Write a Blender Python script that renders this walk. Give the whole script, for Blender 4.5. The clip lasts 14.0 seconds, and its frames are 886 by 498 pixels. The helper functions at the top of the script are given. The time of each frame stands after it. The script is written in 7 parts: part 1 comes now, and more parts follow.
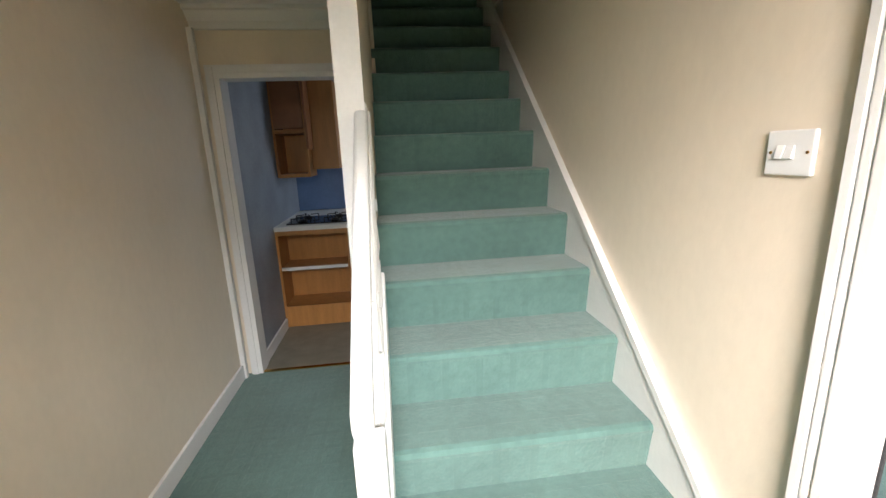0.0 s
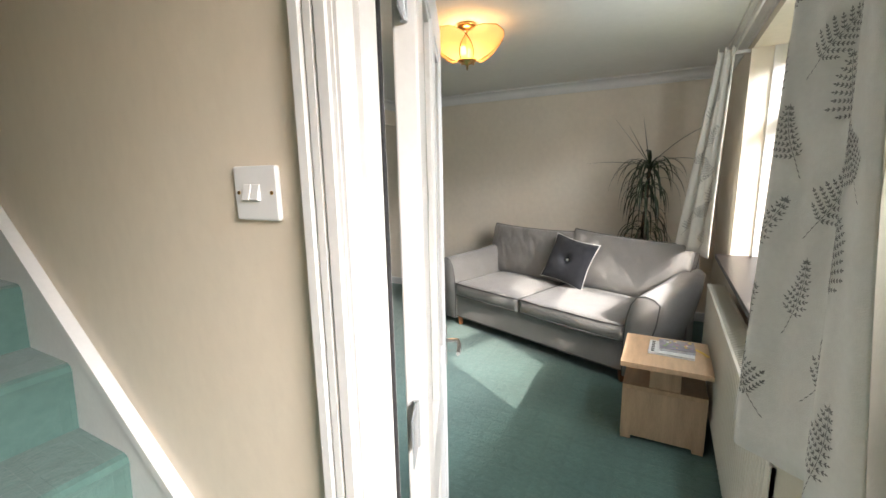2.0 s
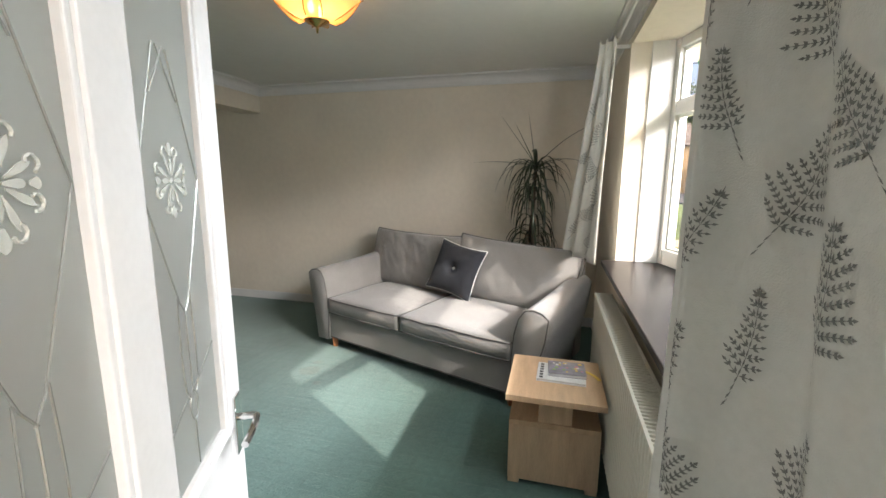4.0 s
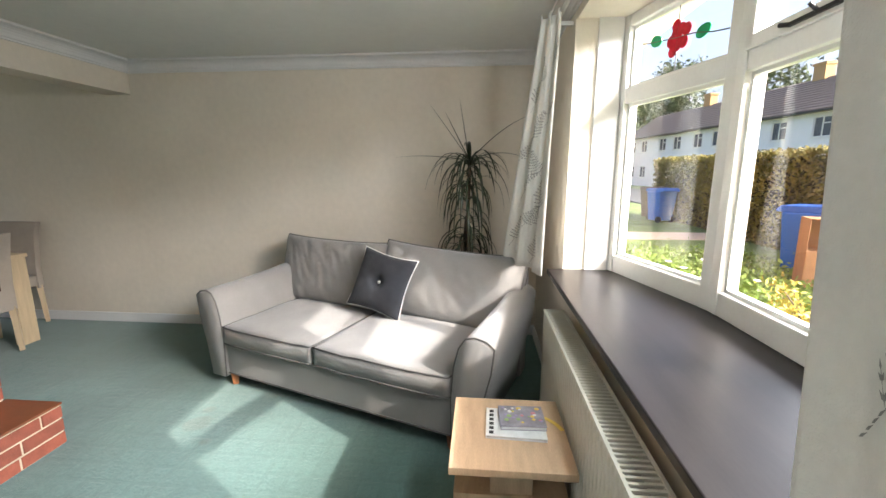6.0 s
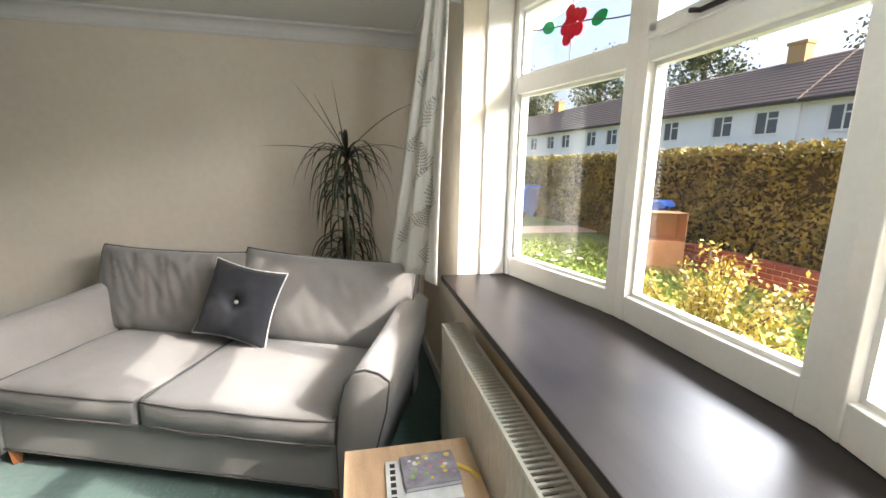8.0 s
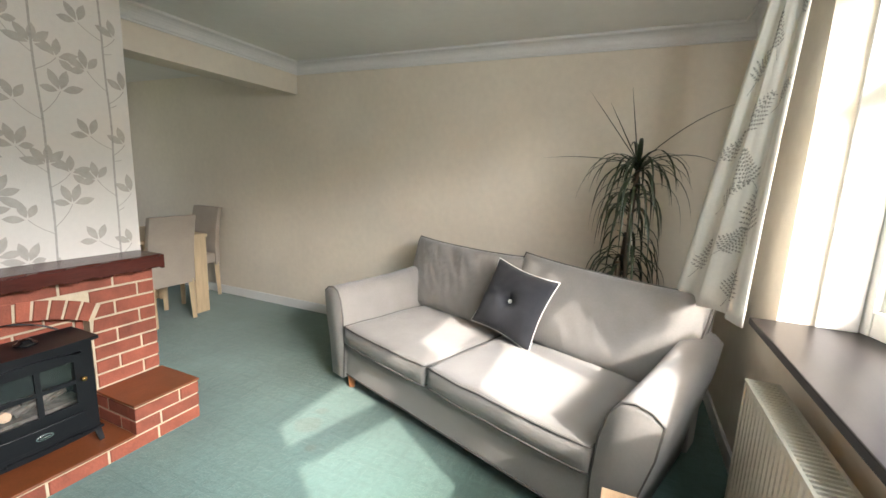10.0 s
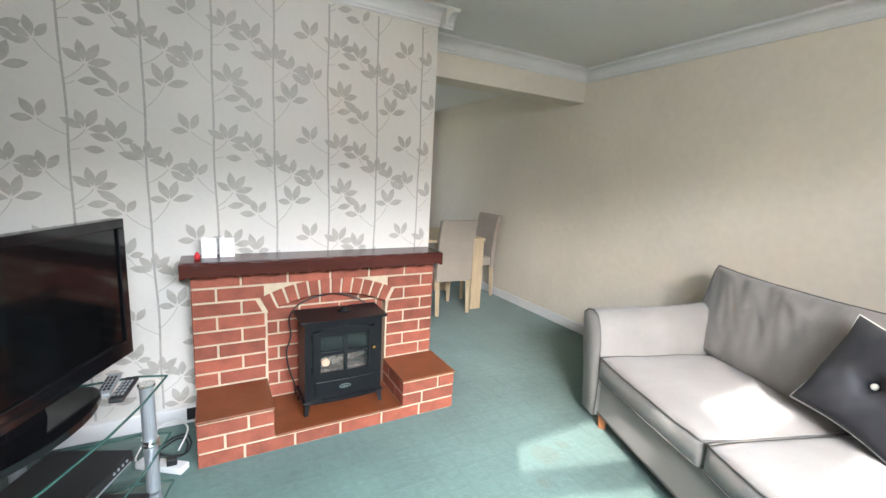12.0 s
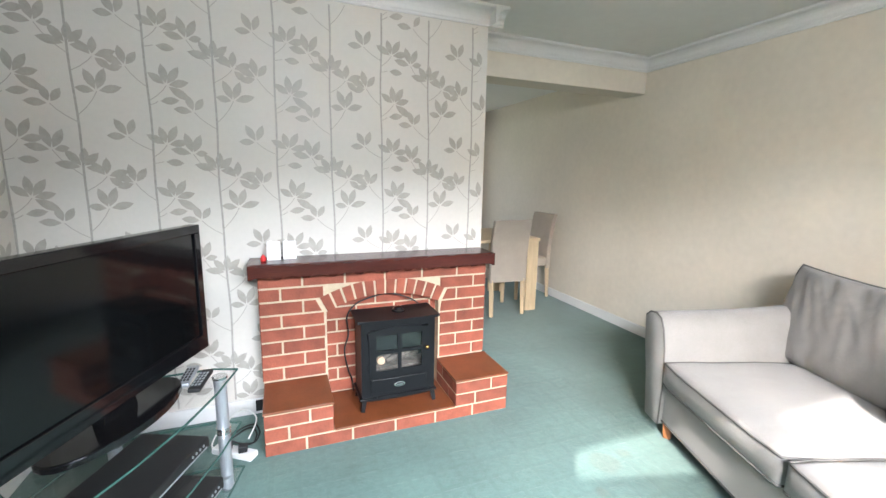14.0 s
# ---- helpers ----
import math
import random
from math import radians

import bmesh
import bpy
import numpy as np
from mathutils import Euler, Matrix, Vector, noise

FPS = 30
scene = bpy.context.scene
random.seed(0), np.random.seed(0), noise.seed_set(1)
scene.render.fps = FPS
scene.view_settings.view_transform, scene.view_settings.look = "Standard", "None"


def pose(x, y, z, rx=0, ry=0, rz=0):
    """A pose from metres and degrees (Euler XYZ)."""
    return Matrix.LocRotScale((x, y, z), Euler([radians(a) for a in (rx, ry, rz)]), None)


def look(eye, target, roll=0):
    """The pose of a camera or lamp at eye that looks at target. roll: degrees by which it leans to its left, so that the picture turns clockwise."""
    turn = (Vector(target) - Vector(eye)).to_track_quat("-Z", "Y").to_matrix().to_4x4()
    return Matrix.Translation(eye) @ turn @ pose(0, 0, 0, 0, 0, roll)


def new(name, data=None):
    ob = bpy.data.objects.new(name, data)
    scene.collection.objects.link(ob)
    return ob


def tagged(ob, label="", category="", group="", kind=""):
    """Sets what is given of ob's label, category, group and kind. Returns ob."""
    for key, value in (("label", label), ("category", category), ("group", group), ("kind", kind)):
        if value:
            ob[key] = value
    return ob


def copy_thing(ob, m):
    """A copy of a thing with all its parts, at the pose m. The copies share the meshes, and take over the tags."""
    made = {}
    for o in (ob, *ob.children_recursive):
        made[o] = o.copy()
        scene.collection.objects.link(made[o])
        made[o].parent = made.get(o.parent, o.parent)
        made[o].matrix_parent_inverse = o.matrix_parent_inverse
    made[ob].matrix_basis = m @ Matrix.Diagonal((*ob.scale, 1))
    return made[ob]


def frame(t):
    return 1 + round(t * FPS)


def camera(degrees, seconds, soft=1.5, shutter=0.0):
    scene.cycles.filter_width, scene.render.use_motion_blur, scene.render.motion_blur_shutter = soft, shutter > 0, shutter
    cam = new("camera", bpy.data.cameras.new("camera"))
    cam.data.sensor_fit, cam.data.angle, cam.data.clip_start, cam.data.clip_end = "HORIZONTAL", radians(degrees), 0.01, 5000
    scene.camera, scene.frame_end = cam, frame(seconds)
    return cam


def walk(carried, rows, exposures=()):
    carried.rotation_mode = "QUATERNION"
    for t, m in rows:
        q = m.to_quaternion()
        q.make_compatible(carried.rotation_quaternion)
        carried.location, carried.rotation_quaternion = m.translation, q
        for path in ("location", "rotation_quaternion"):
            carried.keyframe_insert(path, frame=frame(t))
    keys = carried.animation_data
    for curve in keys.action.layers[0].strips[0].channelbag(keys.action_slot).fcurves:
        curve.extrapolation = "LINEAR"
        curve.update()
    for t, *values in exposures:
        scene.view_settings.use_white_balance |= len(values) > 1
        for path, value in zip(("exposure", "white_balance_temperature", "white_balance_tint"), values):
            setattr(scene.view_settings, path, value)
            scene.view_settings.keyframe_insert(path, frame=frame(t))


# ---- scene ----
cam = camera(93.7, 14.0)
PATH = [
    (0, (0.671, 0.39, 1.449), (0.896, 2.325, 0.995), -2.3),
    (0.5, (0.749, 0.427, 1.443), (1.462, 2.248, 1.022), -1.0),
    (1, (0.857, 0.513, 1.473), (2.102, 2.032, 1.091), -0.8),
    (1.5, (0.912, 0.556, 1.464), (2.493, 1.73, 1.111), -1.0),
    (2, (0.985, 0.549, 1.445), (2.72, 1.479, 1.093), -1.1),
    (2.5, (1.149, 0.537, 1.441), (2.95, 1.333, 1.091), -0.9),
    (3, (1.299, 0.493, 1.399), (3.127, 1.236, 1.07), -0.6),
    (3.5, (1.415, 0.515, 1.392), (3.289, 1.129, 1.06), -0.2),
    (5.8, (1.958, 0.607, 1.411), (3.912, 0.828, 1.049), 0.3),
    (6, (2.009, 0.613, 1.419), (3.967, 0.785, 1.05), 0.0),
    (6.5, (2.135, 0.672, 1.425), (4.098, 0.637, 1.047), -0.1),
    (7, (2.231, 0.681, 1.412), (4.177, 0.423, 1.029), 0.1),
    (7.2, (2.267, 0.667, 1.41), (4.194, 0.305, 1.02), 0.3),
    (7.7, (2.334, 0.654, 1.407), (4.242, 0.191, 1.024), 0.8),
    (8.25, (2.376, 0.646, 1.407), (4.317, 0.346, 1.028), 1.2),
    (8.8, (2.397, 0.646, 1.405), (4.362, 0.688, 1.032), 1.7),
    (9.3, (2.411, 0.652, 1.398), (4.334, 1.057, 1.029), 2.2),
    (9.5, (2.418, 0.649, 1.375), (4.31, 1.19, 1.013), 1.9),
    (10, (2.403, 0.716, 1.379), (4.206, 1.509, 1.033), 2.3),
    (10.5, (2.404, 0.806, 1.382), (4.094, 1.826, 1.058), 2.7),
    (11, (2.44, 0.851, 1.365), (3.951, 2.122, 1.046), 3.1),
    (11.5, (2.52, 0.859, 1.36), (3.78, 2.377, 1.032), 3.4),
    (12, (2.603, 0.822, 1.348), (3.564, 2.544, 1.011), 3.0),
    (12.5, (2.603, 0.804, 1.338), (3.304, 2.645, 0.99), 2.6),
    (13, (2.591, 0.801, 1.328), (3.109, 2.701, 0.981), 2.0),
    (13.5, (2.579, 0.81, 1.342), (3.099, 2.709, 0.992), 1.6),
    (14, (2.621, 0.811, 1.349), (3.34, 2.645, 1.006), 1.1),
]
walk(cam, [(t, look(eye, target, roll)) for t, eye, target, roll in PATH],
     exposures=[(t, stops, kelvin, 12) for t, stops, kelvin in ((0, 2.4, 6600), (0.5, 2.2, 6600), (1.0, 2.15, 6550), (1.5, 2.05, 6550), (3.0, 1.66, 6500), (3.6, 1.68, 6550), (6.0, 2.2, 6400), (6.5, 2.15, 6450), (7.1, 2.0, 6450), (9.5, 2.3, 6750), (10.5, 2.5, 6450), (11.0, 2.6, 6300), (13.0, 2.85, 6150), (14.0, 2.95, 6150))])

# ---- light ----
SUN_TRAVEL = Vector((0.54 * math.cos(radians(34.0)), 0.842 * math.cos(radians(34.0)), -math.sin(radians(34.0))))
world = bpy.data.worlds.new("sky")
scene.world = world
world.use_nodes = True
wn = world.node_tree
bg = wn.nodes["Background"]
sky = wn.nodes.new("ShaderNodeTexSky")
sky.sky_type = "NISHITA"
sky.sun_disc = False
sky.sun_elevation = radians(34.0)
sky.sun_rotation = math.atan2(-SUN_TRAVEL.x, -SUN_TRAVEL.y)
sky.air_density, sky.dust_density, sky.ozone_density = 0.8, 8.0, 0.5
wn.links.new(sky.outputs["Color"], bg.inputs["Color"])
bg.inputs["Strength"].default_value = 0.15


def lamp(name, kind, m, energy, colour=(1, 1, 1), **settings):
    data = bpy.data.lights.new(name, kind)
    data.energy, data.color = energy, colour
    for key, value in settings.items():
        if key == "size":
            data.size = value
        elif key == "size_y":
            data.shape, data.size_y = "RECTANGLE", value
        elif key == "angle":
            data.angle = value
        elif key == "spread":
            data.spread = value
        elif key == "radius":
            data.shadow_soft_size = value
    ob = new(name, data)
    ob.matrix_world = m
    return ob


lamp("sun", "SUN", look((0, 0, 10), Vector((0, 0, 10)) + SUN_TRAVEL), 1.5, (1.0, 0.94, 0.84), angle=radians(0.6))
# sky light through the bow window, the front door, the dining end and the kitchen window
lamp("window_light", "AREA", look((2.86, 0.0, 2.03), (3.0, 3.0, 1.2)), 6.5, (0.86, 0.94, 1.0), size=0.95, size_y=0.28)
lamp("bay_sky_light", "AREA", look((3.1, -3.0, 3.12), (3.4, 3.0, 1.75)), 320, (0.90, 0.95, 1.0), size=5.8, size_y=0.85)
lamp("door_light", "AREA", look((0.52, -0.82, 2.15), (0.95, 1.0, 1.45)), 29, (1.0, 0.97, 0.94), size=0.72, size_y=0.30)
lamp("dining_light", "AREA", look((4.1, 6.55, 1.4), (4.5, 3.0, 0.9)), 1.6, (0.95, 0.93, 0.98), size=1.2, size_y=1.6)
lamp("kitchen_light", "AREA", look((1.15, 4.9, 1.45), (-0.4, 4.3, 1.0)), 1.9, (0.80, 0.90, 1.0), size=0.9, size_y=0.9)

# ---- materials ----
def material(name, colour, rough=0.6, metal=0.0, vary=0.06, scale=6.0, bump=0.0, bump_scale=120.0, spec=0.5, per_piece=0.0, stretch=(1, 1, 1), sheen=0.0, coat=0.0):
    """A surface with broad and fine variation of tone, and fine relief."""
    mat = bpy.data.materials.new(name)
    mat.use_nodes = True
    nt = mat.node_tree
    n, l = nt.nodes, nt.links
    p = n["Principled BSDF"]
    p.inputs["Roughness"].default_value, p.inputs["Metallic"].default_value = rough, metal
    p.inputs["Specular IOR Level"].default_value = spec
    p.inputs["Sheen Weight"].default_value = sheen
    p.inputs["Coat Weight"].default_value = coat
    tc = n.new("ShaderNodeTexCoord")
    mp = n.new("ShaderNodeMapping")
    mp.inputs["Scale"].default_value = stretch
    l.new(tc.outputs["Object"], mp.inputs["Vector"])
    big, fine = n.new("ShaderNodeTexNoise"), n.new("ShaderNodeTexNoise")
    big.inputs["Scale"].default_value, fine.inputs["Scale"].default_value = scale, scale * 14
    big.inputs["Detail"].default_value = fine.inputs["Detail"].default_value = 4
    mix = n.new("ShaderNodeMath")
    mix.operation = "MULTIPLY_ADD"
    mix.inputs[1].default_value = 0.6
    l.new(mp.outputs["Vector"], big.inputs["Vector"])
    l.new(mp.outputs["Vector"], fine.inputs["Vector"])
    l.new(fine.outputs["Fac"], mix.inputs[0])
    l.new(big.outputs["Fac"], mix.inputs[2])
    rng = n.new("ShaderNodeMapRange")
    rng.inputs["From Min"].default_value, rng.inputs["From Max"].default_value = 0.45, 1.15
    rng.inputs["To Min"].default_value, rng.inputs["To Max"].default_value = 1 - 1.6 * vary, 1 + 1.6 * vary
    l.new(mix.outputs[0], rng.inputs["Value"])
    last = rng.outputs["Result"]
    if per_piece:
        info = n.new("ShaderNodeObjectInfo")
        r2 = n.new("ShaderNodeMapRange")
        r2.inputs["To Min"].default_value, r2.inputs["To Max"].default_value = 1 - per_piece, 1 + per_piece
        l.new(info.outputs["Random"], r2.inputs["Value"])
        mul = n.new("ShaderNodeMath")
        mul.operation = "MULTIPLY"
        l.new(last, mul.inputs[0])
        l.new(r2.outputs["Result"], mul.inputs[1])
        last = mul.outputs[0]
    col = n.new("ShaderNodeVectorMath")
    col.operation = "SCALE"
    col.inputs[0].default_value = colour
    l.new(last, col.inputs["Scale"])
    l.new(col.outputs[0], p.inputs["Base Color"])
    if bump:
        bt = n.new("ShaderNodeTexNoise")
        bt.inputs["Scale"].default_value, bt.inputs["Detail"].default_value = bump_scale, 3
        l.new(mp.outputs["Vector"], bt.inputs["Vector"])
        bn = n.new("ShaderNodeBump")
        bn.inputs["Strength"].default_value, bn.inputs["Distance"].default_value = bump, 0.004
        l.new(bt.outputs["Fac"], bn.inputs["Height"])
        l.new(bn.outputs["Normal"], p.inputs["Normal"])
    return mat


def glass(name, tint=(1, 1, 1), rough=0.0, clear=1.0):
    mat = bpy.data.materials.new(name)
    mat.use_nodes = True
    p = mat.node_tree.nodes["Principled BSDF"]
    p.inputs["Base Color"].default_value = (*tint, 1)
    p.inputs["Roughness"].default_value = rough
    p.inputs["Transmission Weight"].default_value = clear
    p.inputs["IOR"].default_value = 1.45
    return mat


def pane_glass(name, veil=0.0):
    """Thin window glass: clear, with a mirror share, and a light film of dirt."""
    mat = bpy.data.materials.new(name)
    mat.use_nodes = True
    n, l = mat.node_tree.nodes, mat.node_tree.links
    n.remove(n["Principled BSDF"])
    tr, gl, mx = n.new("ShaderNodeBsdfTransparent"), n.new("ShaderNodeBsdfGlossy"), n.new("ShaderNodeMixShader")
    gl.inputs["Roughness"].default_value = 0.02
    mx.inputs[0].default_value = 0.05
    l.new(tr.outputs[0], mx.inputs[1])
    l.new(gl.outputs[0], mx.inputs[2])
    out = mx.outputs[0]
    if veil:
        df, m2, ns = n.new("ShaderNodeBsdfTranslucent"), n.new("ShaderNodeMixShader"), n.new("ShaderNodeTexNoise")
        ns.inputs["Scale"].default_value, ns.inputs["Detail"].default_value = 2.5, 5
        mr = n.new("ShaderNodeMapRange")
        mr.inputs["From Min"].default_value, mr.inputs["From Max"].default_value = 0.45, 0.75
        mr.inputs["To Min"].default_value, mr.inputs["To Max"].default_value = 0.0, veil
        tc = n.new("ShaderNodeTexCoord")
        l.new(tc.outputs["Object"], ns.inputs["Vector"])
        l.new(ns.outputs["Fac"], mr.inputs["Value"])
        l.new(mr.outputs["Result"], m2.inputs[0])
        l.new(out, m2.inputs[1])
        l.new(df.outputs[0], m2.inputs[2])
        out = m2.outputs[0]
    l.new(out, n["Material Output"].inputs["Surface"])
    return mat


M = {}
M["wall"] = material("wall_paint", (0.68, 0.62, 0.53), 0.75, vary=0.05, scale=1.5, bump=0.25, bump_scale=90)
M["hall_wall"] = material("hall_wallpaper", (0.70, 0.62, 0.51), 0.6, vary=0.035, scale=2.5, bump=0.16, bump_scale=55, stretch=(1, 1, 0.6))
M["ceiling"] = material("ceiling_paint", (0.74, 0.74, 0.72), 0.8, vary=0.03, scale=1.2, bump=0.3, bump_scale=60)
M["white"] = material("white_gloss_paint", (0.68, 0.68, 0.675), 0.42, spec=0.3, vary=0.04, scale=5, bump=0.08, bump_scale=30)
M["upvc"] = material("white_window_paint", (0.74, 0.74, 0.71), 0.4, vary=0.04, scale=5, bump=0.05)
M["paper"] = material("chimney_wallpaper", (0.60, 0.575, 0.53), 0.5, vary=0.03, scale=3, bump=0.15, bump_scale=160)
M["leafprint"] = material("silver_leaf_print", (0.385, 0.36, 0.32), 0.42, vary=0.10, scale=25, spec=0.6)
M["stemprint"] = material("silver_stem_print", (0.36, 0.345, 0.315), 0.45, vary=0.15, scale=60)
M["sill"] = material("dark_varnished_sill", (0.014, 0.0115, 0.011), 0.36, spec=0.22, vary=0.25, scale=6, stretch=(0.4, 3, 1))
M["brick"] = material("red_brick", (0.255, 0.070, 0.040), 0.8, vary=0.20, scale=14, bump=0.6, bump_scale=90, per_piece=0.22)
M["mortar"] = material("cream_mortar", (0.50, 0.41, 0.29), 0.9, vary=0.12, scale=20, bump=0.5, bump_scale=150)
M["quarry"] = material("red_brown_hearth_tile", (0.17, 0.052, 0.020), 0.28, vary=0.16, scale=7, bump=0.08, bump_scale=40)
M["mantel"] = material("dark_mahogany_stain", (0.055, 0.012, 0.008), 0.25, vary=0.3, scale=5, bump=0.1, stretch=(0.3, 3, 3))
M["black_iron"] = material("black_stove_enamel", (0.006, 0.0065, 0.008), 0.38, spec=0.35, vary=0.15, scale=9, bump=0.1, bump_scale=200)
M["gloss_black"] = material("gloss_black_plastic", (0.006, 0.006, 0.007), 0.10, vary=0.1, scale=9)
M["screen"] = material("dark_screen", (0.004, 0.0045, 0.005), 0.09, spec=0.35, vary=0.02, scale=3)
M["black"] = material("matt_black_plastic", (0.012, 0.012, 0.013), 0.5, vary=0.1, scale=9)
M["steel"] = material("silver_grey_metal", (0.42, 0.45, 0.48), 0.38, metal=0.55, vary=0.05, scale=8)
M["chrome"] = material("chrome", (0.75, 0.75, 0.75), 0.12, metal=1.0, vary=0.03)
M["brass"] = material("polished_brass", (0.72, 0.44, 0.15), 0.2, metal=1.0, vary=0.05)
M["sofa"] = material("grey_sofa_weave", (0.228, 0.218, 0.209), 0.9, vary=0.07, scale=7, bump=0.6, bump_scale=420, sheen=0.3)
M["piping"] = material("dark_grey_piping", (0.10, 0.095, 0.09), 0.85, vary=0.1, scale=30)
M["cushion"] = material("charcoal_cushion_velvet", (0.014, 0.016, 0.022), 0.9, vary=0.18, scale=9, bump=0.5, bump_scale=300, sheen=0.12)
M["white_cloth"] = material("white_piping", (0.8, 0.8, 0.78), 0.9, vary=0.05)
M["oak"] = material("pale_oak_veneer", (0.53, 0.37, 0.235), 0.5, vary=0.14, scale=5, bump=0.06, stretch=(1, 6, 1.5))
M["oak_up"] = material("pale_oak_veneer_upright", (0.53, 0.38, 0.25), 0.5, vary=0.14, scale=5, bump=0.06, stretch=(6, 6, 0.6))
M["leg_wood"] = material("mid_brown_leg_wood", (0.25, 0.095, 0.035), 0.4, vary=0.15, scale=9)
M["curtain"] = material("cream_curtain_cotton", (0.63, 0.62, 0.57), 0.9, vary=0.05, scale=5, bump=0.3, bump_scale=350)
M["fern"] = material("grey_green_fern_print", (0.20, 0.20, 0.185), 0.9, vary=0.2, scale=30)
M["leaf"] = material("dark_green_leaf", (0.020, 0.032, 0.013), 0.4, vary=0.35, scale=14)
M["trunk"] = material("brown_plant_stem", (0.075, 0.055, 0.035), 0.8, vary=0.3, scale=20, bump=0.5)
M["rad"] = material("cream_radiator_enamel", (0.66, 0.63, 0.54), 0.35, vary=0.04, scale=5)
M["rad_shade"] = material("radiator_inner_shade", (0.12, 0.11, 0.09), 0.7, vary=0.1)
M["switch"] = material("white_switch_plastic", (0.72, 0.72, 0.72), 0.3, vary=0.02)
M["kitchen_wall"] = material("blue_grey_kitchen_wall", (0.25, 0.285, 0.34), 0.5, vary=0.14, scale=4, bump=0.3, bump_scale=60)
M["pine"] = material("orange_pine", (0.42, 0.19, 0.055), 0.4, vary=0.14, scale=4, stretch=(5, 5, 0.6))
M["vinyl"] = material("grey_brown_vinyl", (0.20, 0.18, 0.14), 0.4, vary=0.15, scale=9)
M["worktop"] = material("white_worktop_edge", (0.72, 0.72, 0.70), 0.4, vary=0.05)
M["blue_tile"] = material("blue_splashback", (0.13, 0.22, 0.42), 0.3, vary=0.1, scale=4)
M["dining_fabric"] = material("beige_chair_fabric", (0.40, 0.345, 0.29), 0.9, vary=0.06, scale=8, bump=0.4, bump_scale=300)
M["pale_wood"] = material("pale_beech", (0.58, 0.45, 0.29), 0.45, vary=0.1, scale=7, stretch=(6, 6, 0.7))
M["dark_curtain"] = material("dark_brown_curtain", (0.05, 0.045, 0.04), 0.9, vary=0.2, scale=9)
M["cable_black"] = material("black_cable", (0.012, 0.012, 0.013), 0.45, vary=0.1)
M["cable_white"] = material("white_cable", (0.7, 0.7, 0.68), 0.4, vary=0.05)
M["red"] = material("red_card", (0.5, 0.02, 0.02), 0.6, vary=0.1)
M["card"] = material("white_card", (0.8, 0.8, 0.8), 0.6, vary=0.04)
M["frosted"] = glass("frosted_door_glass", (0.78, 0.82, 0.79), 0.48, 0.84)
M["stand_glass"] = pane_glass("clear_shelf_glass")
M["glass_edge"] = material("green_glass_edge", (0.04, 0.10, 0.085), 0.1, vary=0.05)
M["seal"] = material("grey_pile_seal", (0.03, 0.03, 0.033), 0.95, vary=0.5, scale=140, bump=0.8, bump_scale=600)
M["etch_pale"] = material("pale_etched_glass", (0.54, 0.56, 0.52), 0.45, metal=0.2, vary=0.08, scale=40)
M["etch"] = material("silver_etched_line", (0.46, 0.47, 0.45), 0.4, metal=0.8, vary=0.1, scale=30)
M["window_glass"] = pane_glass("window_glass", 0.0)
M["rose_red"] = material("red_glass_petal", (0.62, 0.01, 0.03), 0.25, vary=0.25, scale=30)
M["rose_leaf"] = material("green_glass_leaf", (0.02, 0.38, 0.15), 0.25, vary=0.2, scale=30)
M["lead"] = material("lead_line", (0.03, 0.03, 0.03), 0.5, vary=0.1)


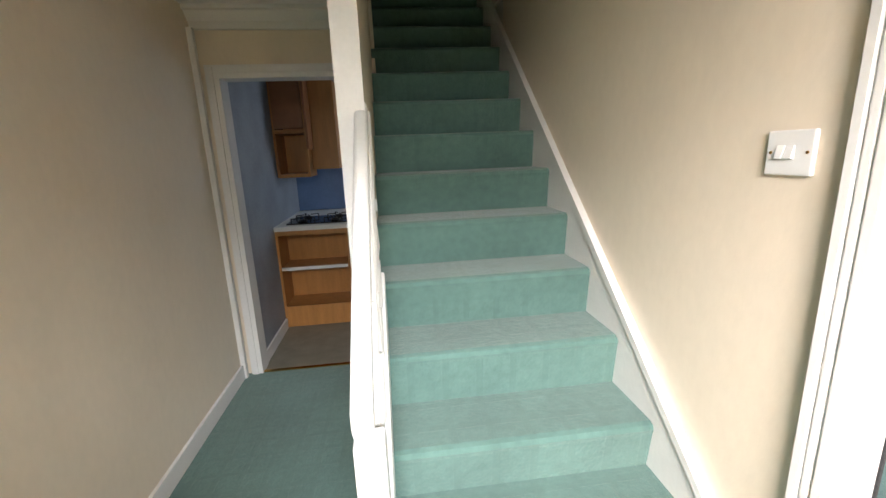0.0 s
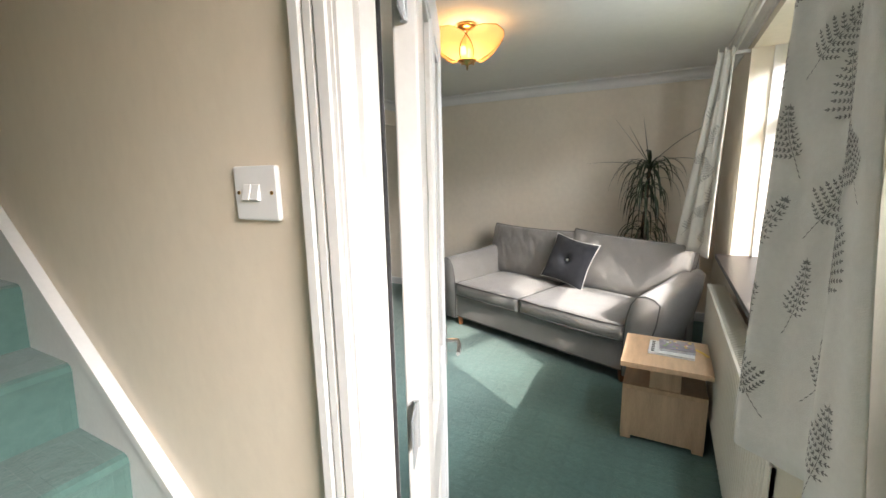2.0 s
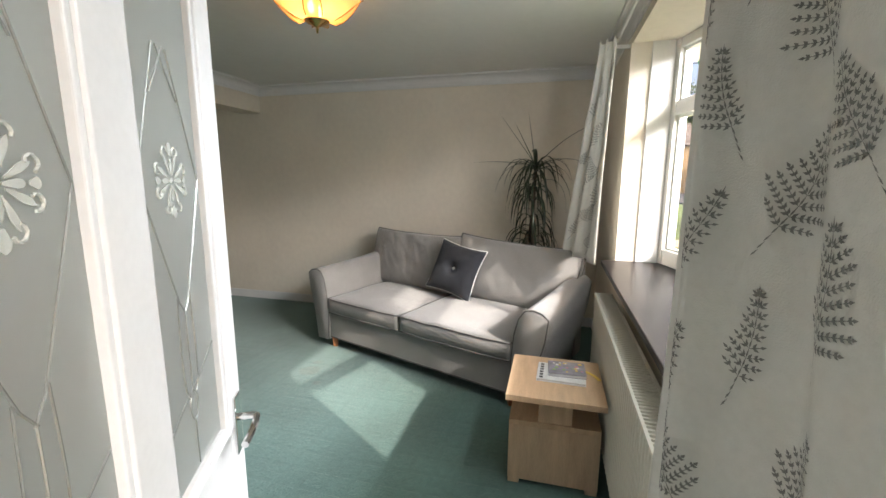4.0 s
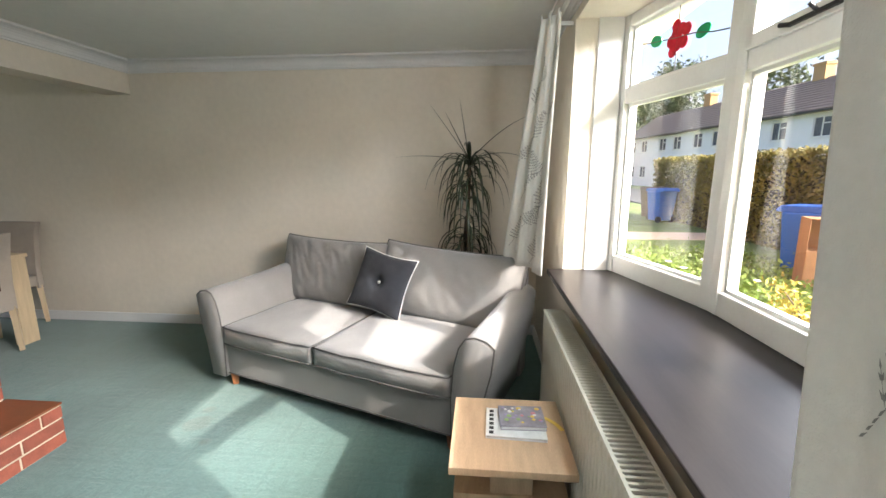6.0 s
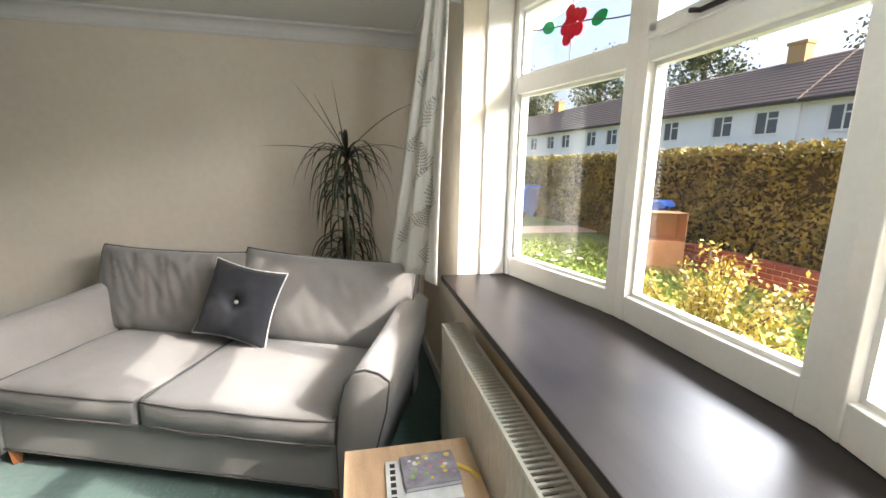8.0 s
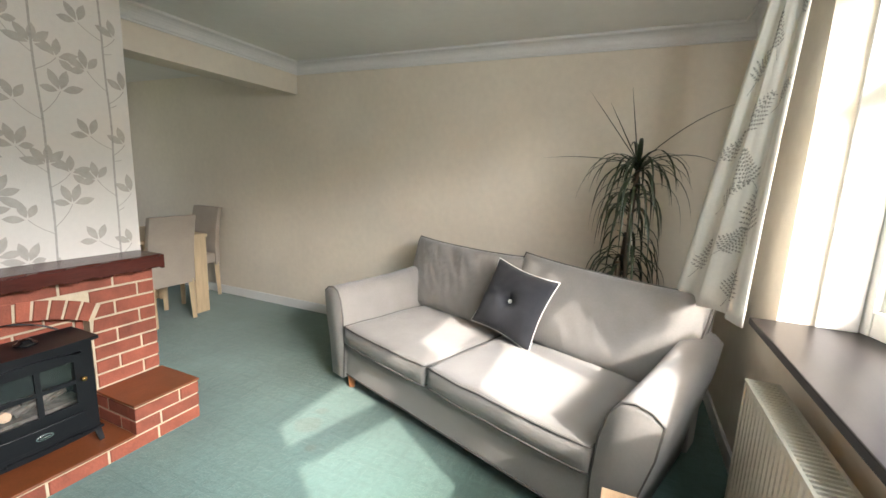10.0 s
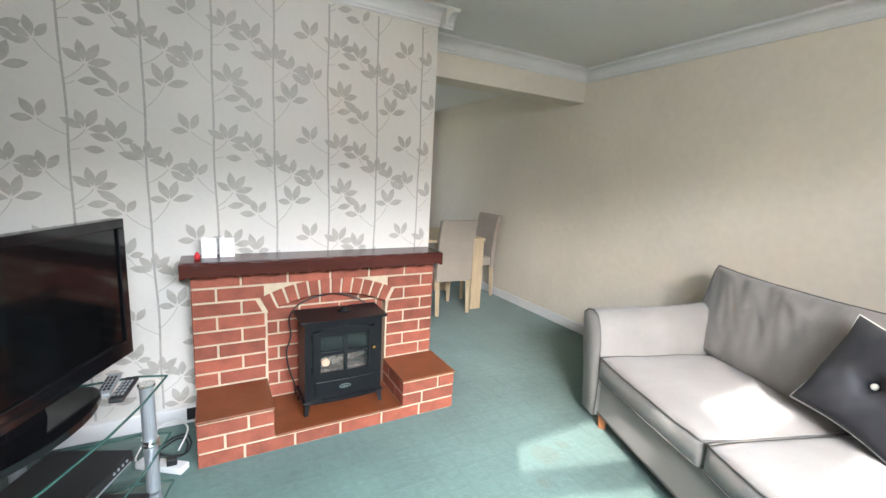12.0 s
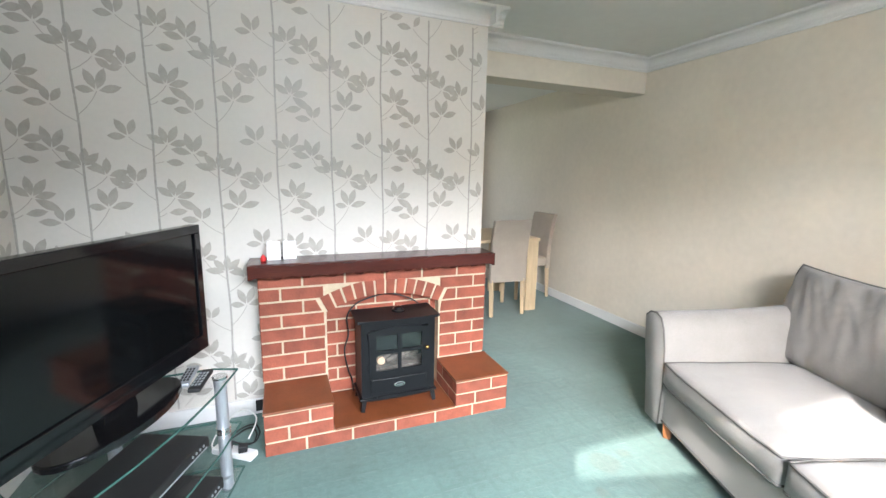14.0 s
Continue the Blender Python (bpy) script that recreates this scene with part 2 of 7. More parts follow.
def carpet_material(name, colour):
    """Cut-pile carpet with a woven grid of small squares, worn lighter in patches."""
    mat = material(name, colour, 0.95, vary=0.16, scale=2.2, sheen=0.25, spec=0.2)
    n, l = mat.node_tree.nodes, mat.node_tree.links
    p = n["Principled BSDF"]
    tc = n.new("ShaderNodeTexCoord")
    mp = n.new("ShaderNodeMapping")
    mp.inputs["Rotation"].default_value = (0, 0, 0)
    l.new(tc.outputs["Object"], mp.inputs["Vector"])
    br = n.new("ShaderNodeTexBrick")
    br.offset = 0.0
    br.inputs["Scale"].default_value = 1.0
    br.inputs["Brick Width"].default_value = br.inputs["Row Height"].default_value = 0.115
    br.inputs["Mortar Size"].default_value = 0.012
    br.inputs["Color1"].default_value = (0.35, 0.35, 0.35, 1)
    br.inputs["Color2"].default_value = (0.75, 0.75, 0.75, 1)
    br.inputs["Mortar"].default_value = (0, 0, 0, 1)
    l.new(mp.outputs["Vector"], br.inputs["Vector"])
    wv = n.new("ShaderNodeTexVoronoi")
    wv.inputs["Scale"].default_value = 75
    l.new(mp.outputs["Vector"], wv.inputs["Vector"])
    ns = n.new("ShaderNodeTexNoise")
    ns.inputs["Scale"].default_value, ns.inputs["Detail"].default_value = 600, 2
    l.new(tc.outputs["Object"], ns.inputs["Vector"])
    a = n.new("ShaderNodeMath")
    a.operation = "MULTIPLY"
    l.new(br.outputs["Color"], a.inputs[0])
    l.new(wv.outputs["Distance"], a.inputs[1])
    b = n.new("ShaderNodeMath")
    b.operation = "MULTIPLY_ADD"
    b.inputs[1].default_value = 0.5
    l.new(ns.outputs["Fac"], b.inputs[0])
    l.new(a.outputs[0], b.inputs[2])
    bn = n.new("ShaderNodeBump")
    bn.inputs["Strength"].default_value, bn.inputs["Distance"].default_value = 0.6, 0.005
    l.new(b.outputs[0], bn.inputs["Height"])
    l.new(bn.outputs["Normal"], p.inputs["Normal"])
    # the woven squares are a little lighter than their joints
    tone = n.new("ShaderNodeMapRange")
    tone.inputs["From Max"].default_value = 0.35
    tone.inputs["To Min"].default_value, tone.inputs["To Max"].default_value = 0.965, 1.03
    l.new(a.outputs[0], tone.inputs["Value"])
    tint = n.new("ShaderNodeVectorMath")
    tint.operation = "SCALE"
    l.new(p.inputs["Base Color"].links[0].from_socket, tint.inputs[0])
    l.new(tone.outputs["Result"], tint.inputs["Scale"])
    l.new(tint.outputs[0], p.inputs["Base Color"])
    return mat


M["carpet"] = carpet_material("teal_green_carpet", (0.086, 0.160, 0.141))
M["carpet_room"] = carpet_material("teal_green_room_carpet", (0.086, 0.160, 0.141))
# old spills in the room's carpet
nt = M["carpet_room"].node_tree
p = nt.nodes["Principled BSDF"]
source = p.inputs["Base Color"].links[0].from_socket
tc, ns = nt.nodes.new("ShaderNodeTexCoord"), nt.nodes.new("ShaderNodeTexNoise")
ns.inputs["Scale"].default_value, ns.inputs["Detail"].default_value = 14, 3
nt.links.new(tc.outputs["Object"], ns.inputs["Vector"])
for sx, sy, r in ((4.03, 2.20, 0.075), (4.17, 2.22, 0.035), (3.88, 2.05, 0.03)):
    dist, edge, mixc = nt.nodes.new("ShaderNodeVectorMath"), nt.nodes.new("ShaderNodeMapRange"), nt.nodes.new("ShaderNodeMix")
    dist.operation = "DISTANCE"
    dist.inputs[1].default_value = (sx, sy, 0)
    nt.links.new(tc.outputs["Object"], dist.inputs[0])
    wob = nt.nodes.new("ShaderNodeMath")
    wob.operation = "MULTIPLY_ADD"
    wob.inputs[1].default_value = 0.05
    nt.links.new(ns.outputs["Fac"], wob.inputs[0])
    nt.links.new(dist.outputs["Value"], wob.inputs[2])
    edge.inputs["From Min"].default_value, edge.inputs["From Max"].default_value = r + 0.035, r + 0.01
    edge.inputs["To Max"].default_value = 0.3
    nt.links.new(wob.outputs[0], edge.inputs["Value"])
    mixc.data_type = "RGBA"
    nt.links.new(edge.outputs["Result"], mixc.inputs["Factor"])
    colour_in = [sock for sock in mixc.inputs if sock.name == "A" and sock.type == "RGBA"][0]
    stain_in = [sock for sock in mixc.inputs if sock.name == "B" and sock.type == "RGBA"][0]
    stain_in.default_value = (0.09, 0.085, 0.06, 1)
    nt.links.new(source, colour_in)
    source = [sock for sock in mixc.outputs if sock.type == "RGBA"][0]
nt.links.new(source, p.inputs["Base Color"])

# ---- building helpers ----
def box(bm, x0, x1, y0, y1, z0, z1, m=None):
    """Adds a box to bm, turned and moved by m where given."""
    vs = [bm.verts.new((x, y, z)) for z in (z0, z1) for y in (y0, y1) for x in (x0, x1)]
    for q in ((0, 2, 3, 1), (4, 5, 7, 6), (0, 1, 5, 4), (1, 3, 7, 5), (3, 2, 6, 7), (2, 0, 4, 6)):
        bm.faces.new([vs[i] for i in q])
    if m is not None:
        bmesh.ops.transform(bm, matrix=m, verts=vs)
    return vs


def rod(bm, a, b, r0, r1=None, n=12):
    """Adds a round bar from a to b."""
    a, b = Vector(a), Vector(b)
    r1 = r0 if r1 is None else r1
    q = (b - a).to_track_quat("Z", "Y")
    rings = []
    for p, r in ((a, r0), (b, r1)):
        rings.append([bm.verts.new(p + q @ Vector((r * math.cos(2 * math.pi * i / n), r * math.sin(2 * math.pi * i / n), 0))) for i in range(n)])
    for i in range(n):
        bm.faces.new((rings[0][i], rings[0][(i + 1) % n], rings[1][(i + 1) % n], rings[1][i]))
    bm.faces.new(rings[0][::-1])
    bm.faces.new(rings[1])


def lathe(bm, profile, centre=(0, 0, 0), n=24, m=None):
    """Adds a turned shape from (radius, height) pairs."""
    cx, cy, cz = centre
    rings = []
    for r, z in profile:
        rings.append([bm.verts.new((cx + r * math.cos(2 * math.pi * i / n), cy + r * math.sin(2 * math.pi * i / n), cz + z)) for i in range(n)])
    for a, b in zip(rings, rings[1:]):
        for i in range(n):
            bm.faces.new((a[i], a[(i + 1) % n], b[(i + 1) % n], b[i]))
    bm.faces.new(rings[0][::-1])
    bm.faces.new(rings[-1])
    if m is not None:
        bmesh.ops.transform(bm, matrix=m, verts=[v for ring in rings for v in ring])


def prism(bm, outline, axis, lo, hi, m=None):
    """Adds an outline of (a, b) pairs drawn out along an axis from lo to hi."""
    put = {"x": lambda a, b, c: (c, a, b), "y": lambda a, b, c: (a, c, b), "z": lambda a, b, c: (a, b, c)}[axis]
    lows = [bm.verts.new(put(a, b, lo)) for a, b in outline]
    highs = [bm.verts.new(put(a, b, hi)) for a, b in outline]
    k = len(outline)
    for i in range(k):
        bm.faces.new((lows[i], lows[(i + 1) % k], highs[(i + 1) % k], highs[i]))
    bm.faces.new(lows[::-1])
    bm.faces.new(highs)
    if m is not None:
        bmesh.ops.transform(bm, matrix=m, verts=lows + highs)


def tube(bm, points, r, n=8):
    """Adds a round cord through points."""
    points = [Vector(p) for p in points]
    rings = []
    for i, p in enumerate(points):
        d = points[min(i + 1, len(points) - 1)] - points[max(i - 1, 0)]
        q = d.to_track_quat("Z", "Y")
        rings.append([bm.verts.new(p + q @ Vector((r * math.cos(2 * math.pi * k / n), r * math.sin(2 * math.pi * k / n), 0))) for k in range(n)])
    for a, b in zip(rings, rings[1:]):
        shift = min(range(n), key=lambda s: sum((a[k].co - b[(k + s) % n].co).length_squared for k in range(n)))
        for k in range(n):
            bm.faces.new((a[k], a[(k + 1) % n], b[(k + 1 + shift) % n], b[(k + shift) % n]))
    bm.faces.new(rings[0][::-1])
    bm.faces.new(rings[-1])


def bend(points, steps=6):
    """A smooth line through a few points."""
    pts = [Vector(p) for p in points]
    pts = [pts[0]] + pts + [pts[-1]]
    out = []
    for i in range(1, len(pts) - 2):
        a, b, c, d = pts[i - 1 : i + 3]
        for s in range(steps):
            t = s / steps
            out.append(0.5 * (2 * b + (c - a) * t + (2 * a - 5 * b + 4 * c - d) * t * t + (3 * b - a - 3 * c + d) * t ** 3))
    return out + [pts[-1]]


def part(name, bm, mat, parent=None, label="", bevel=0.0, smooth=False, segments=2):
    """Links a bmesh as one mesh object, under a thing or a part where given."""
    if bevel:
        bmesh.ops.bevel(bm, geom=[e for e in bm.edges], offset=bevel, segments=segments, affect="EDGES", profile=0.5)
    bmesh.ops.recalc_face_normals(bm, faces=bm.faces[:])
    me = bpy.data.meshes.new(name)
    bm.to_mesh(me)
    bm.free()
    for mt in mat if isinstance(mat, (list, tuple)) else [mat]:
        me.materials.append(mt)
    if smooth:
        for p in me.polygons:
            p.use_smooth = True
    ob = new(name, me)
    if parent is not None:
        ob.parent = parent
    if label:
        ob["label"] = label
    return ob


def thing(name, label, category, m=None, group="", kind=""):
    ob = new(name)
    if m is not None:
        ob.matrix_world = m
    return tagged(ob, label, category, group, kind)


def boxes(name, mat, items, parent=None, label="", bevel=0.0):
    bm = bmesh.new()
    for it in items:
        box(bm, *it)
    return part(name, bm, mat, parent, label, bevel)


def structure(ob, label, category):
    return tagged(ob, label, category, kind="structure")


# ---- plan ----
HX, LX = 1.43, 1.50            # hall and living faces of the wall between them
WY = 0.12                      # living face of the window wall
SX = 5.53                      # sofa wall
CY, CX = 3.22, 3.83            # chimney breast: front, right end
BY = 3.63                      # front of the beam
CEIL = 2.335
DY = 6.6                       # far end of the dining part
DOOR0, DOOR1, DOORZ = 0.13, 0.925, 1.93

# floors
structure(boxes("floor", M["carpet_room"], [(-0.55, SX + 0.2, -0.2, 3.17, -0.15, 0), (1.2, SX + 0.2, 3.17, DY + 0.2, -0.15, 0)]), "teal green carpet with a woven grid of squares", "carpet")
structure(boxes("floor_kitchen", M["vinyl"], [(-0.55, 1.2, 3.17, 5.9, -0.15, -0.004)]), "grey-brown vinyl kitchen floor", "floor")

# walls of the living room
structure(boxes("wall_hall", [M["hall_wall"]], [
    (HX, LX, DOOR1 + 0.03, 3.17, 0, CEIL + 0.05), (HX, LX, DOOR0 - 0.03, DOOR1 + 0.03, DOORZ + 0.03, CEIL + 0.05),
    (HX, LX, -0.2, DOOR0 - 0.03, 0, CEIL + 0.05), (HX, LX, -0.2, 5.2, CEIL + 0.05, 5.0)]), "cream textured wallpaper wall beside the stairs", "wall")
structure(boxes("wall_sofa_side", M["wall"], [(SX, SX + 0.2, -0.3, DY + 0.2, -0.02, CEIL + 0.2)]), "plain cream painted wall", "wall")
structure(boxes("wall_chimney", M["paper"], [(LX - 0.05, CX, CY, CY + 0.62, -0.02, CEIL + 0.2)]), "wallpapered chimney wall with silver leaf print", "wall")
structure(boxes("wall_dining_side", M["wall"], [(LX - 0.05, 3.3, CY + 0.62, DY, -0.02, CEIL + 0.2)]), "cream dining room side wall", "wall")
structure(boxes("wall_dining_end", M["wall"], [(3.3, 3.5, DY, DY + 0.2, -0.02, CEIL), (4.75, SX, DY, DY + 0.2, -0.02, CEIL), (3.5, 4.75, DY, DY + 0.2, 2.05, CEIL)]), "cream dining room end wall", "wall")
structure(boxes("beam", M["wall"], [(CX, SX, BY, BY + 0.22, 2.068, CEIL + 0.1)]), "cream boxed beam over the dining opening", "beam")
structure(boxes("ceiling", M["ceiling"], [(LX, SX, -0.6, BY + 0.05, CEIL, CEIL + 0.15), (LX - 0.05, SX, BY + 0.22, DY + 0.2, CEIL - 0.03, CEIL + 0.15)]), "white painted ceiling", "ceiling")


def coving(name, a, b, inward, drop=0.095):
    """A concave moulding along the top of a wall from a to b; inward points into the room."""
    a, b, inward = Vector((*a, 0)), Vector((*b, 0)), Vector((*inward, 0))
    prof = [(0, -drop), (0.012, -drop), (0.012, -drop + 0.012)]
    for i in range(6):
        t = math.pi / 2 * i / 5
        prof.append((0.018 + 0.06 * (1 - math.cos(t)), -drop + 0.018 + 0.06 * math.sin(t)))
    prof += [(0.09, -0.012), (0.095, 0), (0, 0)]
    bm = bmesh.new()
    rows = []
    for p in (a, b):
        rows.append([bm.verts.new(p + inward * d + Vector((0, 0, CEIL - 0.002 + z))) for d, z in prof])
    for i in range(len(prof)):
        j = (i + 1) % len(prof)
        bm.faces.new((rows[0][i], rows[0][j], rows[1][j], rows[1][i]))
    bm.faces.new(rows[0][::-1])
    bm.faces.new(rows[1])
    return structure(part(name, bm, M["white"]), "white moulded ceiling coving", "coving")


coving("coving", (SX, WY - 0.02), (SX, BY), (-1, 0))
coving("coving", (CX - 0.02, BY), (SX, BY), (0, -1))
coving("coving", (CX, BY), (CX, CY - 0.095), (1, 0))
coving("coving", (LX, CY), (CX + 0.095, CY), (0, -1))
coving("coving", (LX, WY), (LX, CY), (1, 0))
coving("coving", (LX, WY), (SX, WY), (0, 1), 0.085)


def skirting(x0, x1, y0, y1, h=0.09):
    bm = bmesh.new()
    box(bm, x0, x1, y0, y1, 0, h)
    return structure(part("baseboard", bm, M["white"], bevel=0.004), "white gloss skirting board", "skirting board")


skirting(SX - 0.016, SX, WY, DY)
skirting(LX, 2.49, CY - 0.016, CY)
skirting(LX, LX + 0.016, 1.02, CY - 0.02)
skirting(2.3, SX - 0.02, WY, WY + 0.016)

# window wall with the bow window's opening
W0, W1, SILLZ, HEAD = 2.28, 4.42, 0.86, 2.20
structure(boxes("wall_window", M["wall"], [
    (LX - 0.07, W0, WY - 0.32, WY, -0.02, CEIL), (W1, SX, WY - 0.32, WY, -0.02, CEIL),
    (W0, W1, WY - 0.32, WY, -0.02, SILLZ - 0.03), (W0, W1, WY - 0.32, WY, HEAD, CEIL)]), "cream painted window wall", "wall")
BOW = [(4.42, -0.125), (3.71, -0.318), (2.99, -0.335), (2.28, -0.125)]
# bay soffit, apron and sill
bm = bmesh.new()
prism(bm, [(W1, WY - 0.3), (W0, WY - 0.3)] + [(x, y - 0.12) for x, y in BOW[::-1]], "z", HEAD, HEAD + 0.1)
structure(part("bay_soffit", bm, M["white"]), "white painted soffit over the bow window", "soffit")
bm = bmesh.new()
prism(bm, [(W1, WY - 0.31), (W0, WY - 0.31)] + [(x, y - 0.09) for x, y in BOW[::-1]], "z", -0.2, SILLZ - 0.032)
structure(part("bay_wall", bm, M["brick"]), "brick wall under the bow window", "wall")
bm = bmesh.new()
prism(bm, [(W1 - 0.002, 0.215), (W0 + 0.002, 0.215)] + [(x, y - 0.03) for x, y in BOW[::-1]], "z", SILLZ - 0.03, SILLZ - 0.0005)
structure(part("window_sill_board", bm, M["sill"], bevel=0.004), "dark varnished wooden window sill", "window sill")
boxes_r = [(W1 - 0.008, W1 - 0.001, 0.008, WY + 0.006, SILLZ, HEAD), (W0 + 0.001, W0 + 0.008, 0.008, WY + 0.006, SILLZ, HEAD)]
structure(boxes("window_reveal", M["wall"], boxes_r), "cream painted window reveals", "trim")
boxes_r = [(W1 - 0.020, W1 - 0.001, -0.12, 0.008, SILLZ, HEAD), (W0 + 0.001, W0 + 0.020, -0.12, 0.008, SILLZ, HEAD)]
structure(boxes("window_jamb", M["white"], boxes_r, bevel=0.002), "white painted window jamb boards", "trim")


def bar(bm, a, b, z0, z1, inner, outer):
    """A frame member between two plan points; inner and outer are its faces off that line."""
    a, b = Vector((*a, 0)), Vector((*b, 0))
    d = (b - a).normalized()
    n = Vector((-d.y, d.x, 0))
    if n.y < 0:
        n = -n
    vs = []
    for z in (z0, z1):
        for off in (outer, inner):
            for p in (a, b):
                vs.append(bm.verts.new(p + n * off + Vector((0, 0, z))))
    for q in ((0, 2, 3, 1), (4, 5, 7, 6), (0, 1, 5, 4), (1, 3, 7, 5), (3, 2, 6, 7), (2, 0, 4, 6)):
        bm.faces.new([vs[i] for i in q])


def lerp(a, b, t):
    return (a[0] + (b[0] - a[0]) * t, a[1] + (b[1] - a[1]) * t)


win = thing("window_1", "white painted bow window of three lights with fanlights", "window", kind="structure")
GB, LT, FB, FT = 0.955, 1.765, 1.845, 2.145
for i in range(3):
    a, b = BOW[i], BOW[i + 1]
    width = (Vector(a) - Vector(b)).length
    e = 0.052 / width
    bm = bmesh.new()
    bar(bm, lerp(a, b, e), lerp(a, b, 1 - e), SILLZ, GB, 0.0, -0.07)
    bar(bm, lerp(a, b, e), lerp(a, b, 1 - e), LT, FB, 0.0, -0.07)
    bar(bm, lerp(a, b, e), lerp(a, b, 1 - e), FT, HEAD, 0.0, -0.07)
    part("window_frame", bm, M["upvc"], win, bevel=0.004)
    bm = bmesh.new()
    bar(bm, lerp(a, b, -0.01), lerp(a, b, e), SILLZ, HEAD, 0.004, -0.075)
    bar(bm, lerp(a, b, 1 - e), lerp(a, b, 1.01), SILLZ, HEAD, 0.004, -0.075)
    part("mullion", bm, M["upvc"], win, bevel=0.004)
    # glazing beads
    bm = bmesh.new()
    for z0, z1 in ((GB, LT), (FB, FT)):
        for p, q, u0, u1 in ((e, 1 - e, z0, z0 + 0.014), (e, 1 - e, z1 - 0.014, z1), (e, e + 0.02, z0, z1), (1 - e - 0.02, 1 - e, z0, z1)):
            bar(bm, lerp(a, b, p), lerp(a, b, q), u0, u1, -0.022, -0.05)
    part("glazing_bead", bm, M["upvc"], win)
    for z0, z1 in ((GB, LT), (FB, FT)):
        bm = bmesh.new()
        bar(bm, lerp(a, b, e), lerp(a, b, 1 - e), z0, z1, -0.034, -0.038)
        pane = part("pane", bm, M["window_glass"], win)
        pane.visible_shadow = False
    if i == 1:
        # opening fanlight with its stay
        bm = bmesh.new()
        for p, q, u0, u1 in ((e, 1 - e, FB - 0.012, FB + 0.035), (e, 1 - e, FT - 0.035, FT + 0.012), (e - 0.012, e + 0.05, FB, FT), (1 - e - 0.05, 1 - e + 0.012, FB, FT)):
            bar(bm, lerp(a, b, p), lerp(a, b, q), u0, u1, 0.014, -0.03)
        fan = part("fanlight", bm, M["upvc"], win, bevel=0.003)
        mid = lerp(a, b, 0.5)
        bm = bmesh.new()
        box(bm, mid[0] - 0.09, mid[0] + 0.10, mid[1] + 0.016, mid[1] + 0.026, FB + 0.0, FB + 0.012)
        rod(bm, (mid[0] - 0.01, mid[1] + 0.02, FB + 0.008), (mid[0] - 0.01, mid[1] + 0.045, FB + 0.03), 0.006)
        rod(bm, (mid[0] + 0.09, mid[1] + 0.02, FB + 0.005), (mid[0] + 0.12, mid[1] + 0.035, FB + 0.012), 0.007)
        part("stay", bm, M["black"], fan, "black metal casement stay")
    if i == 0:
        # leaded rose in the fanlight
        d = (Vector((*b, 0)) - Vector((*a, 0))).normalized()
        base = Matrix.Translation((*lerp(a, b, 0.5), 0)) @ Matrix.Rotation(math.atan2(d.y, d.x), 4, "Z") @ Matrix.Translation((0, 0.028, 2.0))
        bm = bmesh.new()
        for k in range(9):
            an, rr = k * 2.4, 0.020 * math.sqrt(k)
            lathe(bm, [(0.026, -0.002), (0.028, 0), (0.026, 0.002)], (0, 0, 0), 10, base @ Matrix.Translation((rr * math.cos(an), 0, 1.1 * rr * math.sin(an))) @ Matrix.Rotation(math.pi / 2, 4, "X"))
        part("rose_petals", bm, M["rose_red"], win, "red stained glass rose")
        for s, zz in ((-1, 0.024), (1, -0.016)):
            bm = bmesh.new()
            ol = [(0.045 * math.cos(t) * (1 if math.cos(t) > 0 else 0.8), 0.026 * math.sin(t)) for t in [2 * math.pi * q / 12 for q in range(12)]]
            prism(bm, ol, "y", -0.002, 0.002, base @ Matrix.Translation((s * 0.145, 0, zz)) @ Matrix.Rotation(-s * 0.25, 4, "Y"))
            part("rose_leaf", bm, M["rose_leaf"], win, "green stained glass leaf")
        bm = bmesh.new()
        tube(bm, bend([base @ Vector(p) for p in ((-0.30, 0, 0.055), (-0.2, 0, 0.03), (-0.1, 0, 0.015), (0, 0, 0), (0.1, 0, -0.01), (0.2, 0, -0.035), (0.30, 0, -0.05))]), 0.0028, 6)
        tube(bm, [base @ Vector((0, 0, -0.15)), base @ Vector((0, 0, 0.14))], 0.0022, 6)
        part("lead_line", bm, M["lead"], win)

# hall shell
structure(boxes("wall_hall_left", M["hall_wall"], [(-0.55, -0.42, -0.2, 3.17, -0.02, 2.6)]), "cream textured wallpaper wall in the hall", "wall")
KX0, KX1, KZ = -0.30, 0.41, 1.925
structure(boxes("wall_kitchen_door", M["hall_wall"], [(-0.55, KX0 - 0.02, 3.17, 3.27, -0.02, 2.6), (KX1 + 0.02, 0.62, 3.17, 3.27, -0.02, 2.6), (KX0 - 0.02, KX1 + 0.02, 3.17, 3.27, KZ + 0.02, 2.6)]), "cream wall over the kitchen doorway", "wall")
HC = 2.30
# second box runs on over the stairs, out of view, to darken the upper flight
structure(boxes("ceiling_hall", M["ceiling"], [(-0.42, 0.55, -0.2, 3.17, HC, HC + 0.25), (0.55, HX, -0.2, 2.5, HC, HC + 0.25)]), "white hall ceiling, carried on unseen over the stairs to shade them", "ceiling")
structure(boxes("wall_front", M["hall_wall"], [(-0.55, 0.42, -0.4, -0.2, -0.02, 2.6), (1.30, HX + 0.11, -0.4, -0.2, -0.02, 2.02), (0.42, HX + 0.11, -0.4, -0.2, 2.02, 5.0), (-0.55, 0.42, -0.4, -0.2, 2.6, 5.0)]), "cream wall round the front door", "wall")
structure(boxes("wall_stair", M["hall_wall"], [(0.53, 0.60, 1.72, 3.17, -0.02, 5.0), (0.53, 0.60, 3.17, 5.2, 2.4, 5.0), (0.53, 0.60, -0.2, 1.72, HC + 0.25, 5.0)]), "cream wall along the upper stairs", "wall")
